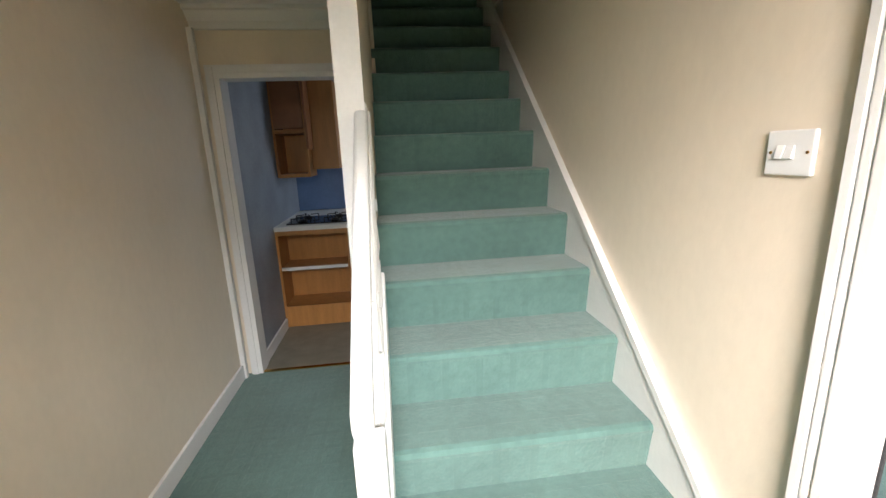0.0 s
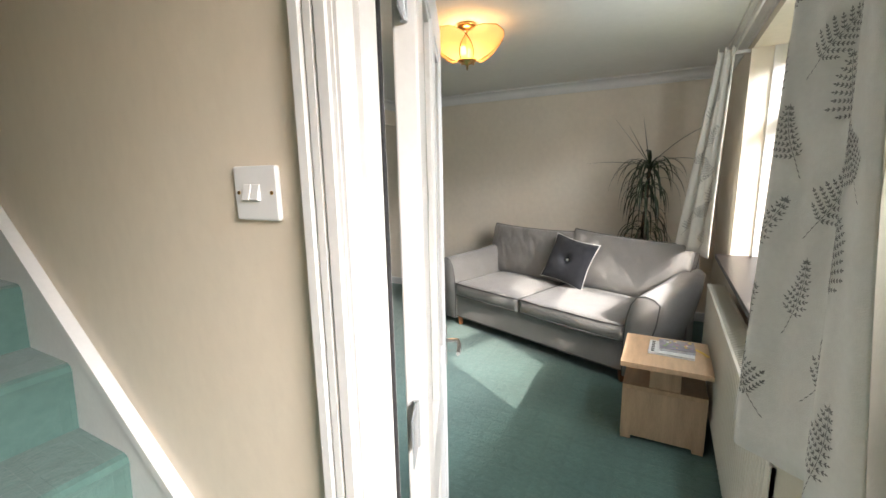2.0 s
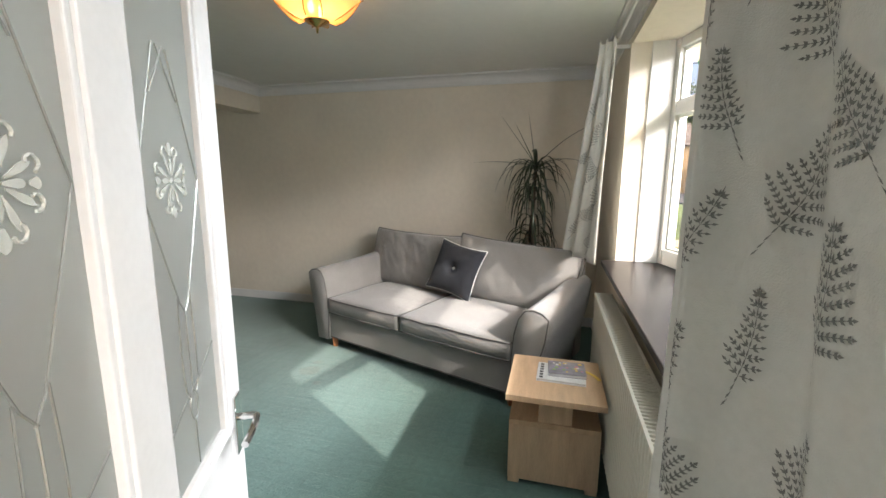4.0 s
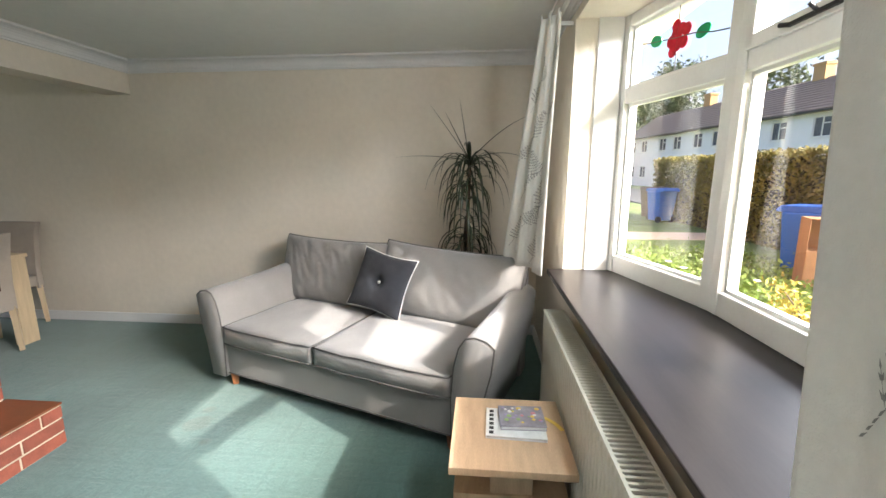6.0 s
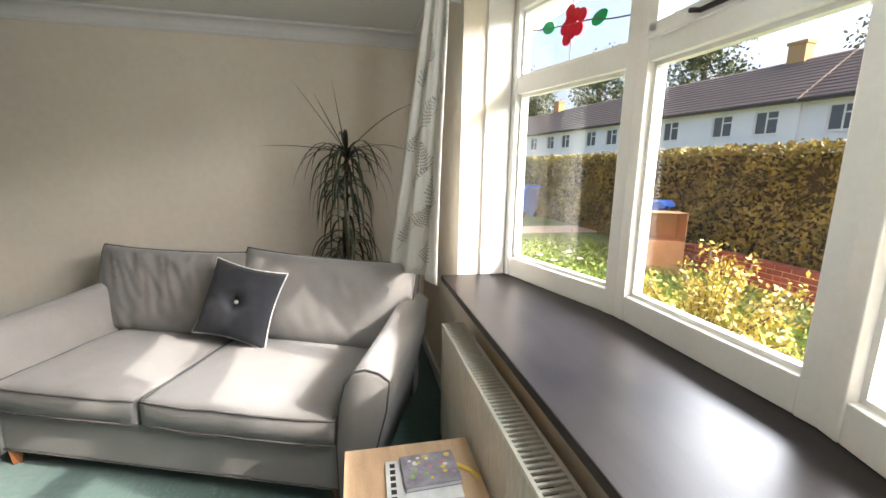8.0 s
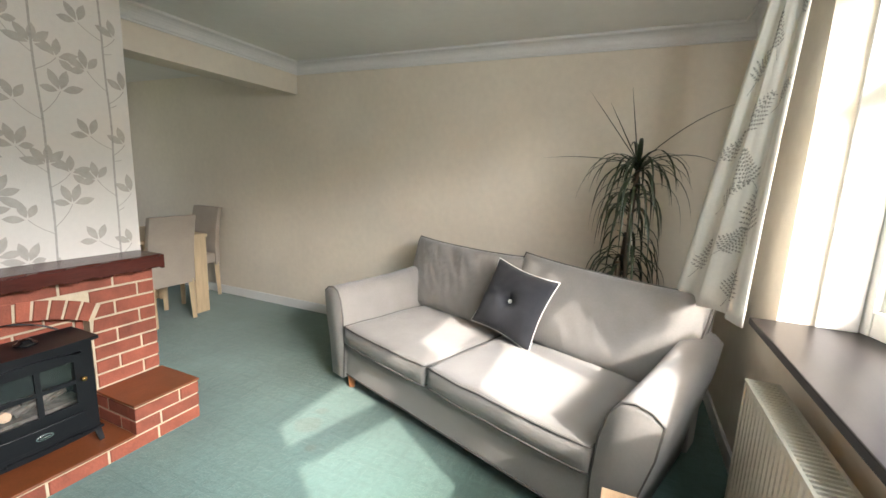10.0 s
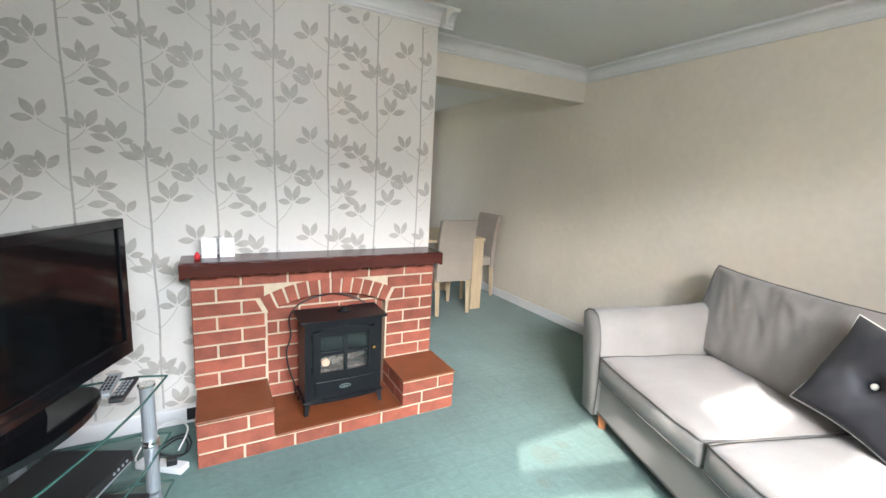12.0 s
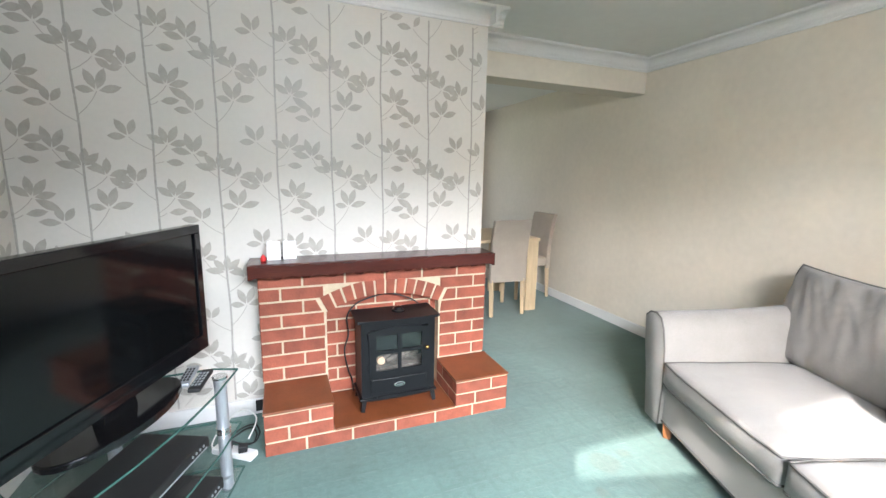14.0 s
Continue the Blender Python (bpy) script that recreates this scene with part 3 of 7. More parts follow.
structure(boxes("wall_landing", M["hall_wall"], [(0.53, HX + 0.1, 5.2, 5.3, 2.4, 5.0), (0.53, HX + 0.1, -0.4, 5.3, 5.0, 5.1)]), "cream landing wall and upper ceiling", "wall")
structure(boxes("wall_kitchen", M["kitchen_wall"], [(-0.50, -0.325, 3.27, 5.9, -0.02, 2.4), (-0.5, 1.3, 5.0, 5.2, -0.02, 2.4), (1.2, 1.3, 3.27, 5.0, -0.02, 0.95), (1.2, 1.3, 3.27, 3.8, 0.95, 1.9), (1.2, 1.3, 3.8, 4.75, 1.95, 2.4)]), "blue-grey tiled kitchen wall", "wall")
structure(boxes("ceiling_kitchen", M["ceiling"], [(-0.5, 0.6, 3.27, 5.2, 2.3, 2.4), (0.6, 1.3, 3.8, 5.2, 2.3, 2.4)]), "white kitchen ceiling", "ceiling")


def frame_trim(name, x0, x1, z, y, w=0.075, t=0.018, label="white gloss door architrave"):
    """Ribbed architrave round an opening in a wall that faces -y."""
    bm = bmesh.new()
    for p0, p1, q0, q1 in ((x0 - w, x0, 0, z + w), (x1, x1 + w, 0, z + w), (x0, x1, z, z + w)):
        box(bm, p0, p1, y - t, y, q0, q1)
        if p1 - p0 < 0.2:
            box(bm, p0 + 0.012, p1 - 0.03, y - t - 0.008, y - t, q0, q1 - 0.012)
        else:
            box(bm, p0, p1, y - t - 0.008, y - t, q0 + 0.03, q1 - 0.012)
    return structure(part(name, bm, M["white"]), label, "architrave")


frame_trim("trim", KX0, KX1, KZ, 3.17)
structure(boxes("trim", M["white"], [(KX0 - 0.02, KX0, 3.165, 3.285, 0, KZ), (KX1, KX1 + 0.02, 3.165, 3.285, 0, KZ), (KX0 - 0.02, KX1 + 0.02, 3.165, 3.285, KZ, KZ + 0.02)]), "white door lining of the kitchen", "door lining")
bm = bmesh.new()
prism(bm, [(3.17, HC - 0.11), (3.15, HC - 0.11), (3.14, HC - 0.07), (3.10, HC - 0.025), (3.08, HC - 0.02), (3.075, HC), (3.17, HC)], "x", -0.42, 0.53)
structure(part("coving", bm, M["white"]), "white moulded coving in the hall", "coving")
structure(boxes("trim", M["white"], [(-0.42, -0.39, 3.10, 3.135, 0, HC - 0.11)]), "white boxed pipe in the hall corner", "pipe")
bm = bmesh.new()
box(bm, -0.42, -0.402, -0.2, 3.10, 0, 0.10)
structure(part("baseboard", bm, M["white"], bevel=0.004), "white gloss skirting in the hall", "skirting board")
structure(boxes("trim", M["brass"], [(KX0, KX1, 3.16, 3.19, 0, 0.006)]), "metal threshold strip", "threshold")

structure(boxes("baseboard", M["white"], [(-0.325, -0.311, 3.29, 3.945, -0.004, 0.085)]), "white gloss skirting in the kitchen", "skirting board")

# doorway between hall and living room: lining, ribbed architraves
structure(boxes("trim", M["white"], [(HX - 0.012, LX + 0.012, DOOR1, DOOR1 + 0.03, 0, DOORZ + 0.03), (HX - 0.012, LX + 0.012, DOOR0 - 0.03, DOOR0, 0, DOORZ + 0.03), (HX - 0.012, LX + 0.012, DOOR0, DOOR1, DOORZ, DOORZ + 0.03),
    (HX + 0.02, LX - 0.045, DOOR1 - 0.010, DOOR1, 0, DOORZ), (HX + 0.02, LX - 0.045, DOOR0, DOOR0 + 0.012, 0, DOORZ)]), "white door lining with stop", "door lining")
for x0 in (HX,):
    bm = bmesh.new()
    for y0, y1, z0, z1 in ((DOOR1 + 0.006, DOOR1 + 0.076, 0, DOORZ + 0.11), (DOOR0 - 0.112, DOOR0 - 0.012, 0, DOORZ + 0.11), (DOOR0 - 0.012, DOOR1 + 0.012, DOORZ + 0.012, DOORZ + 0.11)):
        upright = z0 == 0
        for k, (u0, u1, t) in enumerate(((0, 1, 0.014), (0.10, 0.34, 0.020), (0.45, 0.62, 0.019), (0.72, 0.94, 0.023))):
            if upright:
                flip = y0 < DOOR0
                f0, f1 = (1 - u1, 1 - u0) if flip else (u0, u1)
                ya, yb, za, zb = y0 + (y1 - y0) * f0, y0 + (y1 - y0) * f1, z0, z1
            else:
                ya, yb, za, zb = y0, y1, z0 + (z1 - z0) * u0, z0 + (z1 - z0) * u1
            box(bm, x0 - t, x0, ya, yb, za, zb)
    structure(part("trim", bm, M["white"]), "white ribbed door architrave", "architrave")
structure(boxes("trim", M["seal"], [(LX + 0.000, LX + 0.006, DOOR1 - 0.004, DOOR1, 0.0, DOORZ - 0.002)]), "dark grey pile draught strip on the door lining", "draught strip")
structure(boxes("trim", M["steel"], [(HX + 0.01, LX - 0.02, DOOR0, DOOR1, 0, 0.006)]), "metal carpet threshold strip", "threshold")

# ---- stairs ----
STAIR_Y, STAIR_Z, RUN, RISE = 1.415, 0.631, 0.2205, 0.182
nosings = [(STAIR_Y - RUN * (3 - i), STAIR_Z * (i + 1) / 4) for i in range(3)] + [(STAIR_Y + RUN * k, STAIR_Z + RISE * k) for k in range(13)]
bm = bmesh.new()
outline = [(nosings[0][0], 0.0)]
for i, (y, z) in enumerate(nosings):
    prev = nosings[i - 1][1] if i else 0.0
    outline += [(y + 0.006, prev), (y - 0.012, z - 0.035), (y - 0.016, z - 0.02), (y - 0.010, z - 0.006), (y + 0.004, z)]
outline += [(5.2, nosings[-1][1]), (5.2, nosings[-1][1] - 0.25), (nosings[-1][0] + 0.1, nosings[-1][1] - 0.25), (nosings[3][0] + 0.25, 0.0)]
prism(bm, outline, "x", 0.60, 1.405)
stairs = structure(part("stairs", bm, M["carpet"]), "straight flight of stairs covered in teal carpet", "stairs")
# wall string
slope = RISE / RUN
bm = bmesh.new()
y0, y1 = nosings[0][0] - 0.15, nosings[-1][0] + 0.1
line = lambda y, off: STAIR_Z + (y - STAIR_Y) * slope + off
prism(bm, [(y0, 0), (y0, line(y0, 0.125)), (y1, line(y1, 0.125)), (y1, line(y1, -0.3)), (y0 + 0.35, 0)], "x", HX - 0.026, HX - 0.001)
prism(bm, [(y0, line(y0, 0.10)), (y0, line(y0, 0.135)), (y1, line(y1, 0.135)), (y1, line(y1, 0.10))], "x", HX - 0.034, HX - 0.026)
part("string", bm, M["white"], stairs, "white gloss wall string")
# banister: newel, string, handrail and crossed spindles
ban = thing("banister", "white painted banister with handrail and crossed spindles", "banister")
bm = bmesh.new()
RX = 0.598
box(bm, RX - 0.030, RX + 0.030, 1.06, 1.12, 0, 0.93)
part("newel_post", bm, M["white"], ban, bevel=0.006)
bm = bmesh.new()
prism(bm, [(1.10, line(1.10, 0.02)), (1.10, line(1.10, 0.18)), (1.73, line(1.73, 0.18)), (1.73, line(1.73, 0.02))], "x", RX - 0.018, RX + 0.030)
part("string", bm, M["white"], ban, bevel=0.004)
bm = bmesh.new()
prism(bm, [(1.02, line(1.02, 0.66)), (1.02, line(1.02, 0.72)), (1.73, line(1.73, 0.72)), (1.73, line(1.73, 0.66))], "x", RX - 0.024, RX + 0.016)
part("handrail", bm, M["white"], ban, bevel=0.012, segments=3)
for k in range(5):
    ya = 1.13 + 0.13 * k
    for s in (0, 1):
        bm = bmesh.new()
        yb = ya + (0.10 if s else -0.02)
        yc = ya + (-0.02 if s else 0.10)
        a, b = Vector((RX - 0.006 + 0.014 * s, yc, line(yc, 0.17))), Vector((RX - 0.006 + 0.014 * s, yb, line(yb, 0.67)))
        d = b - a
        for t0, t1, r0, r1 in ((0, 0.25, 0.014, 0.014), (0.25, 0.32, 0.009, 0.016), (0.32, 0.5, 0.016, 0.010), (0.5, 0.56, 0.017, 0.017), (0.56, 0.75, 0.010, 0.016), (0.75, 1, 0.014, 0.014)):
            rod(bm, a + d * t0, a + d * t1, r0, r1, 8)
        part("spindle", bm, M["white"], ban)
boxes("corner_post", M["white"], [(0.527, 0.607, 1.69, 1.725, 0.3, HC)], ban)

# ---- hall things ----
sw = thing("light_switch", "white plastic two-rocker light switch on the hall wall", "light switch")
bm = bmesh.new()
box(bm, HX - 0.010, HX - 0.0005, 1.061, 1.158, 1.380, 1.464)
part("plate", bm, M["switch"], sw, bevel=0.003)
for y in (1.098, 1.118):
    bm = bmesh.new()
    prism(bm, [(HX - 0.009, 1.410), (HX - 0.017, 1.412), (HX - 0.011, 1.436), (HX - 0.009, 1.436)], "y", y, y + 0.017)
    part("rocker", bm, M["switch"], sw, bevel=0.001)
for y in (1.072, 1.147):
    bm = bmesh.new()
    rod(bm, (HX - 0.0095, y, 1.423), (HX - 0.0112, y, 1.423), 0.003)
    part("screw", bm, M["brass"], sw)

# front door, open against the hall wall
fd = thing("door_2", "white front door standing open beside the hall wall", "door", pose(0.42, -0.2, 0, 0, 0, 152), kind="structure")
bm = bmesh.new()
box(bm, 0, 0.82, -0.045, 0, 0.01, 1.98)
part("door_leaf", bm, M["white"], fd, bevel=0.004)
boxes("letter_plate", M["brass"], [(0.28, 0.54, 0, 0.008, 0.66, 0.72)], fd)

# ---- glazed door between hall and living room ----
gd = thing("door_1", "white panelled door with etched frosted glass, standing open", "door", pose(1.570, 0.946, 0, 0, 0, 25.4), kind="structure")
DW, DH, DT = 0.785, 1.915, 0.04
hang, lock, mid0, mid1, GLZ = 0.106, 0.080, 0.346, 0.446, 0.835
for x0, x1 in ((0, hang), (DW - lock, DW)):
    bm = bmesh.new()
    box(bm, x0, x1, -DT, 0, 0.01, DH)
    part("stile", bm, M["white"], gd, bevel=0.004)
for z0, z1 in ((0.01, 0.20), (0.66, GLZ), (DH - 0.11, DH)):
    bm = bmesh.new()
    box(bm, hang, DW - lock, -DT, 0, z0, z1)
    part("door_rail", bm, M["white"], gd, bevel=0.004)
for z0, z1 in ((0.20, 0.66), (GLZ, DH - 0.11)):
    bm = bmesh.new()
    box(bm, mid0, mid1, -DT, 0, z0, z1)
    part("muntin", bm, M["white"], gd, bevel=0.004)


def etched_panel(pane, c, h, face):
    """Etched lines and a rosette on one face of a pane of half width h, about the middle c."""
    P = lambda a, z: Vector((c + a * h, face, z))
    bm = bmesh.new()
    for s in (-1, 1):
        tube(bm, [P(s * 0.20, 1.60), P(s * 0.97, 1.385), P(s * 0.16, 1.175), P(-s * 0.02, 1.150)], 0.0015, 5)
        tube(bm, [P(-s * 0.10, 1.60), P(s * 0.42, 1.52)], 0.0015, 5)
        tube(bm, bend([P(s * 0.22, 1.185), P(s * 0.26, 1.09), P(s * 0.24, 1.02), P(s * 0.12, 0.995), P(0, 1.005)]), 0.0015, 5)
    tube(bm, [P(0, 1.150), P(0, 1.005)], 0.0015, 5)
    tube(bm, bend([P(-0.97, 0.955), P(-0.5, 0.985), P(0.0, 1.005), P(0.45, 1.025), P(0.97, 1.055)]), 0.0015, 5)
    tube(bm, bend([P(0, 1.005), P(0.13, 0.985), P(0.10, 0.955), P(0, 0.945), P(-0.10, 0.955), P(-0.13, 0.985), P(0, 1.005)]), 0.0015, 5)
    tube(bm, [P(0, 0.945), P(0, GLZ + 0.02)], 0.0015, 5)
    part("etched_line", bm, M["etch"], pane)
    bm = bmesh.new()
    zc = 1.385
    def petal(ang, r0, r1, w):
        d, q = Vector((math.sin(ang), 0, math.cos(ang))), Vector((math.cos(ang), 0, -math.sin(ang)))
        ring = []
        for t, k in ((0, 0.25), (0.25, 0.6), (0.6, 1), (0.85, 0.75), (1, 0.1), (0.85, -0.75), (0.6, -1), (0.25, -0.6), (0, -0.25)):
            p = Vector((c, 0, zc)) + d * (r0 + (r1 - r0) * t) + q * (w / 2 * k)
            ring.append((p.x, p.z))
        prism(bm, ring, "y", face - 0.0006, face + 0.0006)
    for k in range(4):
        petal(math.pi / 2 * k, 0.008, 0.036, 0.010)
        petal(math.pi / 2 * k, 0.040, 0.064 if k % 2 == 0 else 0.056, 0.017 if k % 2 == 0 else 0.013)
        for off in (-0.42, 0.42):
            petal(math.pi / 4 + math.pi / 2 * k + off * 0.8, 0.012, 0.050, 0.009)
    for k in range(8):
        an = math.pi / 8 + math.pi / 4 * k
        ctr = Vector((c + 0.050 * math.sin(an), face, zc + 0.050 * math.cos(an)))
        tube(bm, [ctr + Vector((0.009 * math.cos(a), 0, 0.009 * math.sin(a))) for a in [an * -1 + 0.6 * j for j in range(8)]], 0.0022, 5)
    lathe(bm, [(0.003, -0.001), (0.006, 0), (0.003, 0.001)], (0, 0, 0), 8, Matrix.Translation((c, face, zc)) @ Matrix.Rotation(math.pi / 2, 4, "X"))
    part("etched_rosette", bm, M["etch_pale"], pane, "pale etched rosette")


for x0, x1 in ((hang, mid0), (mid1, DW - lock)):
    bm = bmesh.new()
    box(bm, x0, x1, -DT + 0.013, -0.013, 0.20, 0.66)
    box(bm, x0 + 0.04, x1 - 0.04, -DT + 0.006, -0.006, 0.24, 0.62)
    part("door_panel", bm, M["white"], gd, bevel=0.004)
    bm = bmesh.new()
    box(bm, x0, x1, -DT / 2 - 0.003, -DT / 2 + 0.003, GLZ, DH - 0.11)
    pane = part("door_glass", bm, M["frosted"], gd, "frosted glass with etched clear scrolls")
    for u0, u1, z0, z1 in ((x0, x0 + 0.014, GLZ, DH - 0.11), (x1 - 0.014, x1, GLZ, DH - 0.11), (x0 + 0.014, x1 - 0.014, GLZ, GLZ + 0.014), (x0 + 0.014, x1 - 0.014, DH - 0.124, DH - 0.11)):
        bm = bmesh.new()
        prism(bm, [(u0, z0), (u1, z0), (u1, z1), (u0, z1)], "y", -DT + 0.004, -0.004)
        part("glazing_bead", bm, M["white"], gd, bevel=0.003)
    for face in (-DT / 2 - 0.0042, -DT / 2 + 0.0042):
        etched_panel(pane, (x0 + x1) / 2, (x1 - x0) / 2 - 0.016, face)
for s, yy in ((-1, -DT), (1, 0)):
    bm = bmesh.new()
    box(bm, DW - 0.062, DW - 0.022, min(yy, yy + s * 0.006), max(yy, yy + s * 0.006), 0.76, 0.90)
    plate = part("handle_plate", bm, M["chrome"], gd, "chrome lever handle plate", bevel=0.002)
    bm = bmesh.new()
    rod(bm, (DW - 0.042, yy, 0.845), (DW - 0.042, yy + s * 0.045, 0.845), 0.008)
    tube(bm, bend([(DW - 0.042, yy + s * 0.045, 0.845), (DW - 0.09, yy + s * 0.05, 0.845), (DW - 0.15, yy + s * 0.047, 0.842)]), 0.008)
    part("lever", bm, M["chrome"], plate)
boxes("latch_plate", M["chrome"], [(DW - 0.0005, DW + 0.002, -DT + 0.008, -0.008, 0.77, 0.89)], gd)
for z in (0.22, 0.95, 1.68):
    bm = bmesh.new()
    rod(bm, (-0.006, -DT / 2, z), (-0.006, -DT / 2, z + 0.09), 0.006)
    box(bm, -0.070, -0.006, -DT / 2 - 0.0015, -DT / 2 + 0.0015, z, z + 0.09)
    part("hinge", bm, M["steel"], gd)

# ---- sofa ----
SOFA = pose(4.16, 1.51, 0, 0, 0, -109.8)
sofa = thing("sofa", "two-seat pale grey fabric sofa with dark piping and flared arms", "sofa", SOFA)


def pillow(name, parent, w, d, h, m, mat, sag=0.0, puff=0.5, pipe=None, wrinkle=0.0, nx=22, ny=18, label="", pipe_r=0.0048, seed=0, flare=0.0, ears=0.0, crease=0.0):
    """A stuffed cushion: a box of w by d by h with rounded, swollen faces, piped round both rims."""
    bm = bmesh.new()
    def surf(u, v, side):
        x, y = u * w / 2, v * d / 2
        fu, fv = 1 - abs(u) ** 4, 1 - abs(v) ** 4
        z = side * (h / 2 * (1 - puff) + h / 2 * puff * (fu * fv) ** 0.5)
        x *= 1 - 0.035 * (1 - fv)
        y *= 1 - 0.035 * (1 - fu)
        if wrinkle:
            z += side * wrinkle * noise.noise(Vector((u * 3.2 + seed, v * 1.4, side))) + side * 0.6 * wrinkle * noise.noise(Vector((u * 9 + 2 * v + seed, v * 2.5, 3 + side)))
        z -= sag * (1 - u * u) * (1 - v * v)
        x *= 1 + flare * v
        y += ears * max(0.0, v) * (abs(u) ** 3 - 0.35)
        if crease:
            # folds pulled down from the top seam
            ridge = 1 - abs(noise.noise(Vector((u * 6.5 + 1.4 * v + seed, v * 0.8, 5.0)))) * 2
            z += side * crease * (max(0.0, ridge) ** 4 - 0.3) * max(0.0, 0.4 + 0.6 * v) * (1 - abs(u) ** 6)
        return Vector((x, y, z))
    grids = []
    for side in (-1, 1):
        grids.append([[bm.verts.new(m @ surf(2 * i / nx - 1, 2 * j / ny - 1, side)) for i in range(nx + 1)] for j in range(ny + 1)])
    for g in grids:
        for j in range(ny):
            for i in range(nx):
                bm.faces.new((g[j][i], g[j][i + 1], g[j + 1][i + 1], g[j + 1][i]))
    rim = [(i, 0) for i in range(nx)] + [(nx, j) for j in range(ny)] + [(i, ny) for i in range(nx, 0, -1)] + [(0, j) for j in range(ny, 0, -1)]
    lo, hi = grids
    for k, (i, j) in enumerate(rim):
        i2, j2 = rim[(k + 1) % len(rim)]
        bm.faces.new((lo[j][i], lo[j2][i2], hi[j2][i2], hi[j][i]))
    loops = [[g[j][i].co.copy() for i, j in rim] for g in grids]
    ob = part(name, bm, mat, parent, label, smooth=True)
    if pipe:
        for loop in loops:
            bm = bmesh.new()
            tube(bm, loop + loop[:1], pipe_r, 6)
            part("piping", bm, pipe, ob, smooth=True)
    return ob


def arm_outline(flip):
    """Section of a sofa arm, flared outwards and rounded over at the top."""
    pts = [(0.0, 0.07), (-0.005, 0.30), (0.01, 0.48), (0.035, 0.58), (0.07, 0.635), (0.12, 0.65), (0.175, 0.64), (0.215, 0.61), (0.20, 0.48), (0.155, 0.30), (0.12, 0.07)]
    return [(flip * (0.82 + a), b) for a, b in pts]


for flip in (-1, 1):
    bm = bmesh.new()
    sec = arm_outline(flip)
    rows = []
    for k, (y, lift, swell) in enumerate(((0.0, -0.02, 0.94), (0.012, 0.0, 1.0), (0.25, 0.008, 1.0), (0.5, 0.02, 1.0), (0.75, 0.045, 1.0), (0.88, 0.055, 1.0))):
        mid = flip * 0.90
        rows.append([bm.verts.new((mid + (a - mid) * swell, y, b + lift * max(0, (b - 0.3) / 0.36) if b > 0.3 else b)) for a, b in sec])
    for r, s in zip(rows, rows[1:]):
        for i in range(len(sec)):
            bm.faces.new((r[i], r[(i + 1) % len(sec)], s[(i + 1) % len(sec)], s[i]))
    bm.faces.new(rows[0][::-1])
    bm.faces.new(rows[-1])
    loop = [v.co.copy() for v in rows[1]]
    bmesh.ops.subdivide_edges(bm, edges=[e for e in bm.edges if abs(e.verts[0].co.y - e.verts[1].co.y) > 0.1], cuts=1)
    arm = part("arm", bm, M["sofa"], sofa, smooth=True)
    bm = bmesh.new()
    tube(bm, [p + Vector((0, -0.003, 0)) for p in loop[0:]], 0.0045, 6)
    part("piping", bm, M["piping"], arm, "dark grey piping", smooth=True)
bm = bmesh.new()
box(bm, -0.83, 0.83, 0.03, 0.86, 0.080, 0.312)
part("base", bm, M["sofa"], sofa, bevel=0.02, segments=3)
bm = bmesh.new()
tube(bm, [(-0.82, 0.028, 0.09), (0.82, 0.028, 0.09)], 0.004, 6)
part("piping", bm, M["piping"], sofa)
bm = bmesh.new()
prism(bm, [(0.75, 0.30), (0.83, 0.74), (0.85, 0.77), (0.89, 0.78), (0.93, 0.76), (0.94, 0.70), (0.92, 0.09), (0.78, 0.09)], "x", -0.97, 0.97)
part("backrest_frame", bm, M["sofa"], sofa, bevel=0.012, segments=3)
for k, (x, w) in enumerate(((-0.4425, 0.755), (0.3775, 0.885))):
    pillow("seat_cushion", sofa, w, 0.76, 0.150, Matrix.Translation((x, 0.372, 0.364)), M["sofa"], sag=-0.012, puff=0.28, pipe=M["piping"], wrinkle=0.004, seed=k * 7, nx=30, ny=26)
for k, (x, w) in enumerate(((-0.515, 0.955), (0.455, 1.00))):
    m = Matrix.Translation((x, 0.790, 0.648)) @ Matrix.Rotation(radians(-17), 4, "X") @ Matrix.Rotation(radians((0.5, 2.5)[k]), 4, "Y") @ Matrix.Rotation(radians(90), 4, "X")
    pillow("back_cushion", sofa, w, 0.50, 0.22, m, M["sofa"], puff=0.62, pipe=M["piping"], wrinkle=(0.012, 0.005)[k], seed=3 + k * 11, nx=56, ny=32, flare=0.055, ears=0.028, crease=(0.020, 0.006)[k])
for x in (-0.80, 0.80):
    for y in (0.06, 0.82):
        bm = bmesh.new()
        lathe(bm, [(0.024, 0), (0.036, 0.09)], (x, y, 0), 4)
        part("leg", bm, M["leg_wood"], sofa, "brown wooden sofa leg", bevel=0.003)

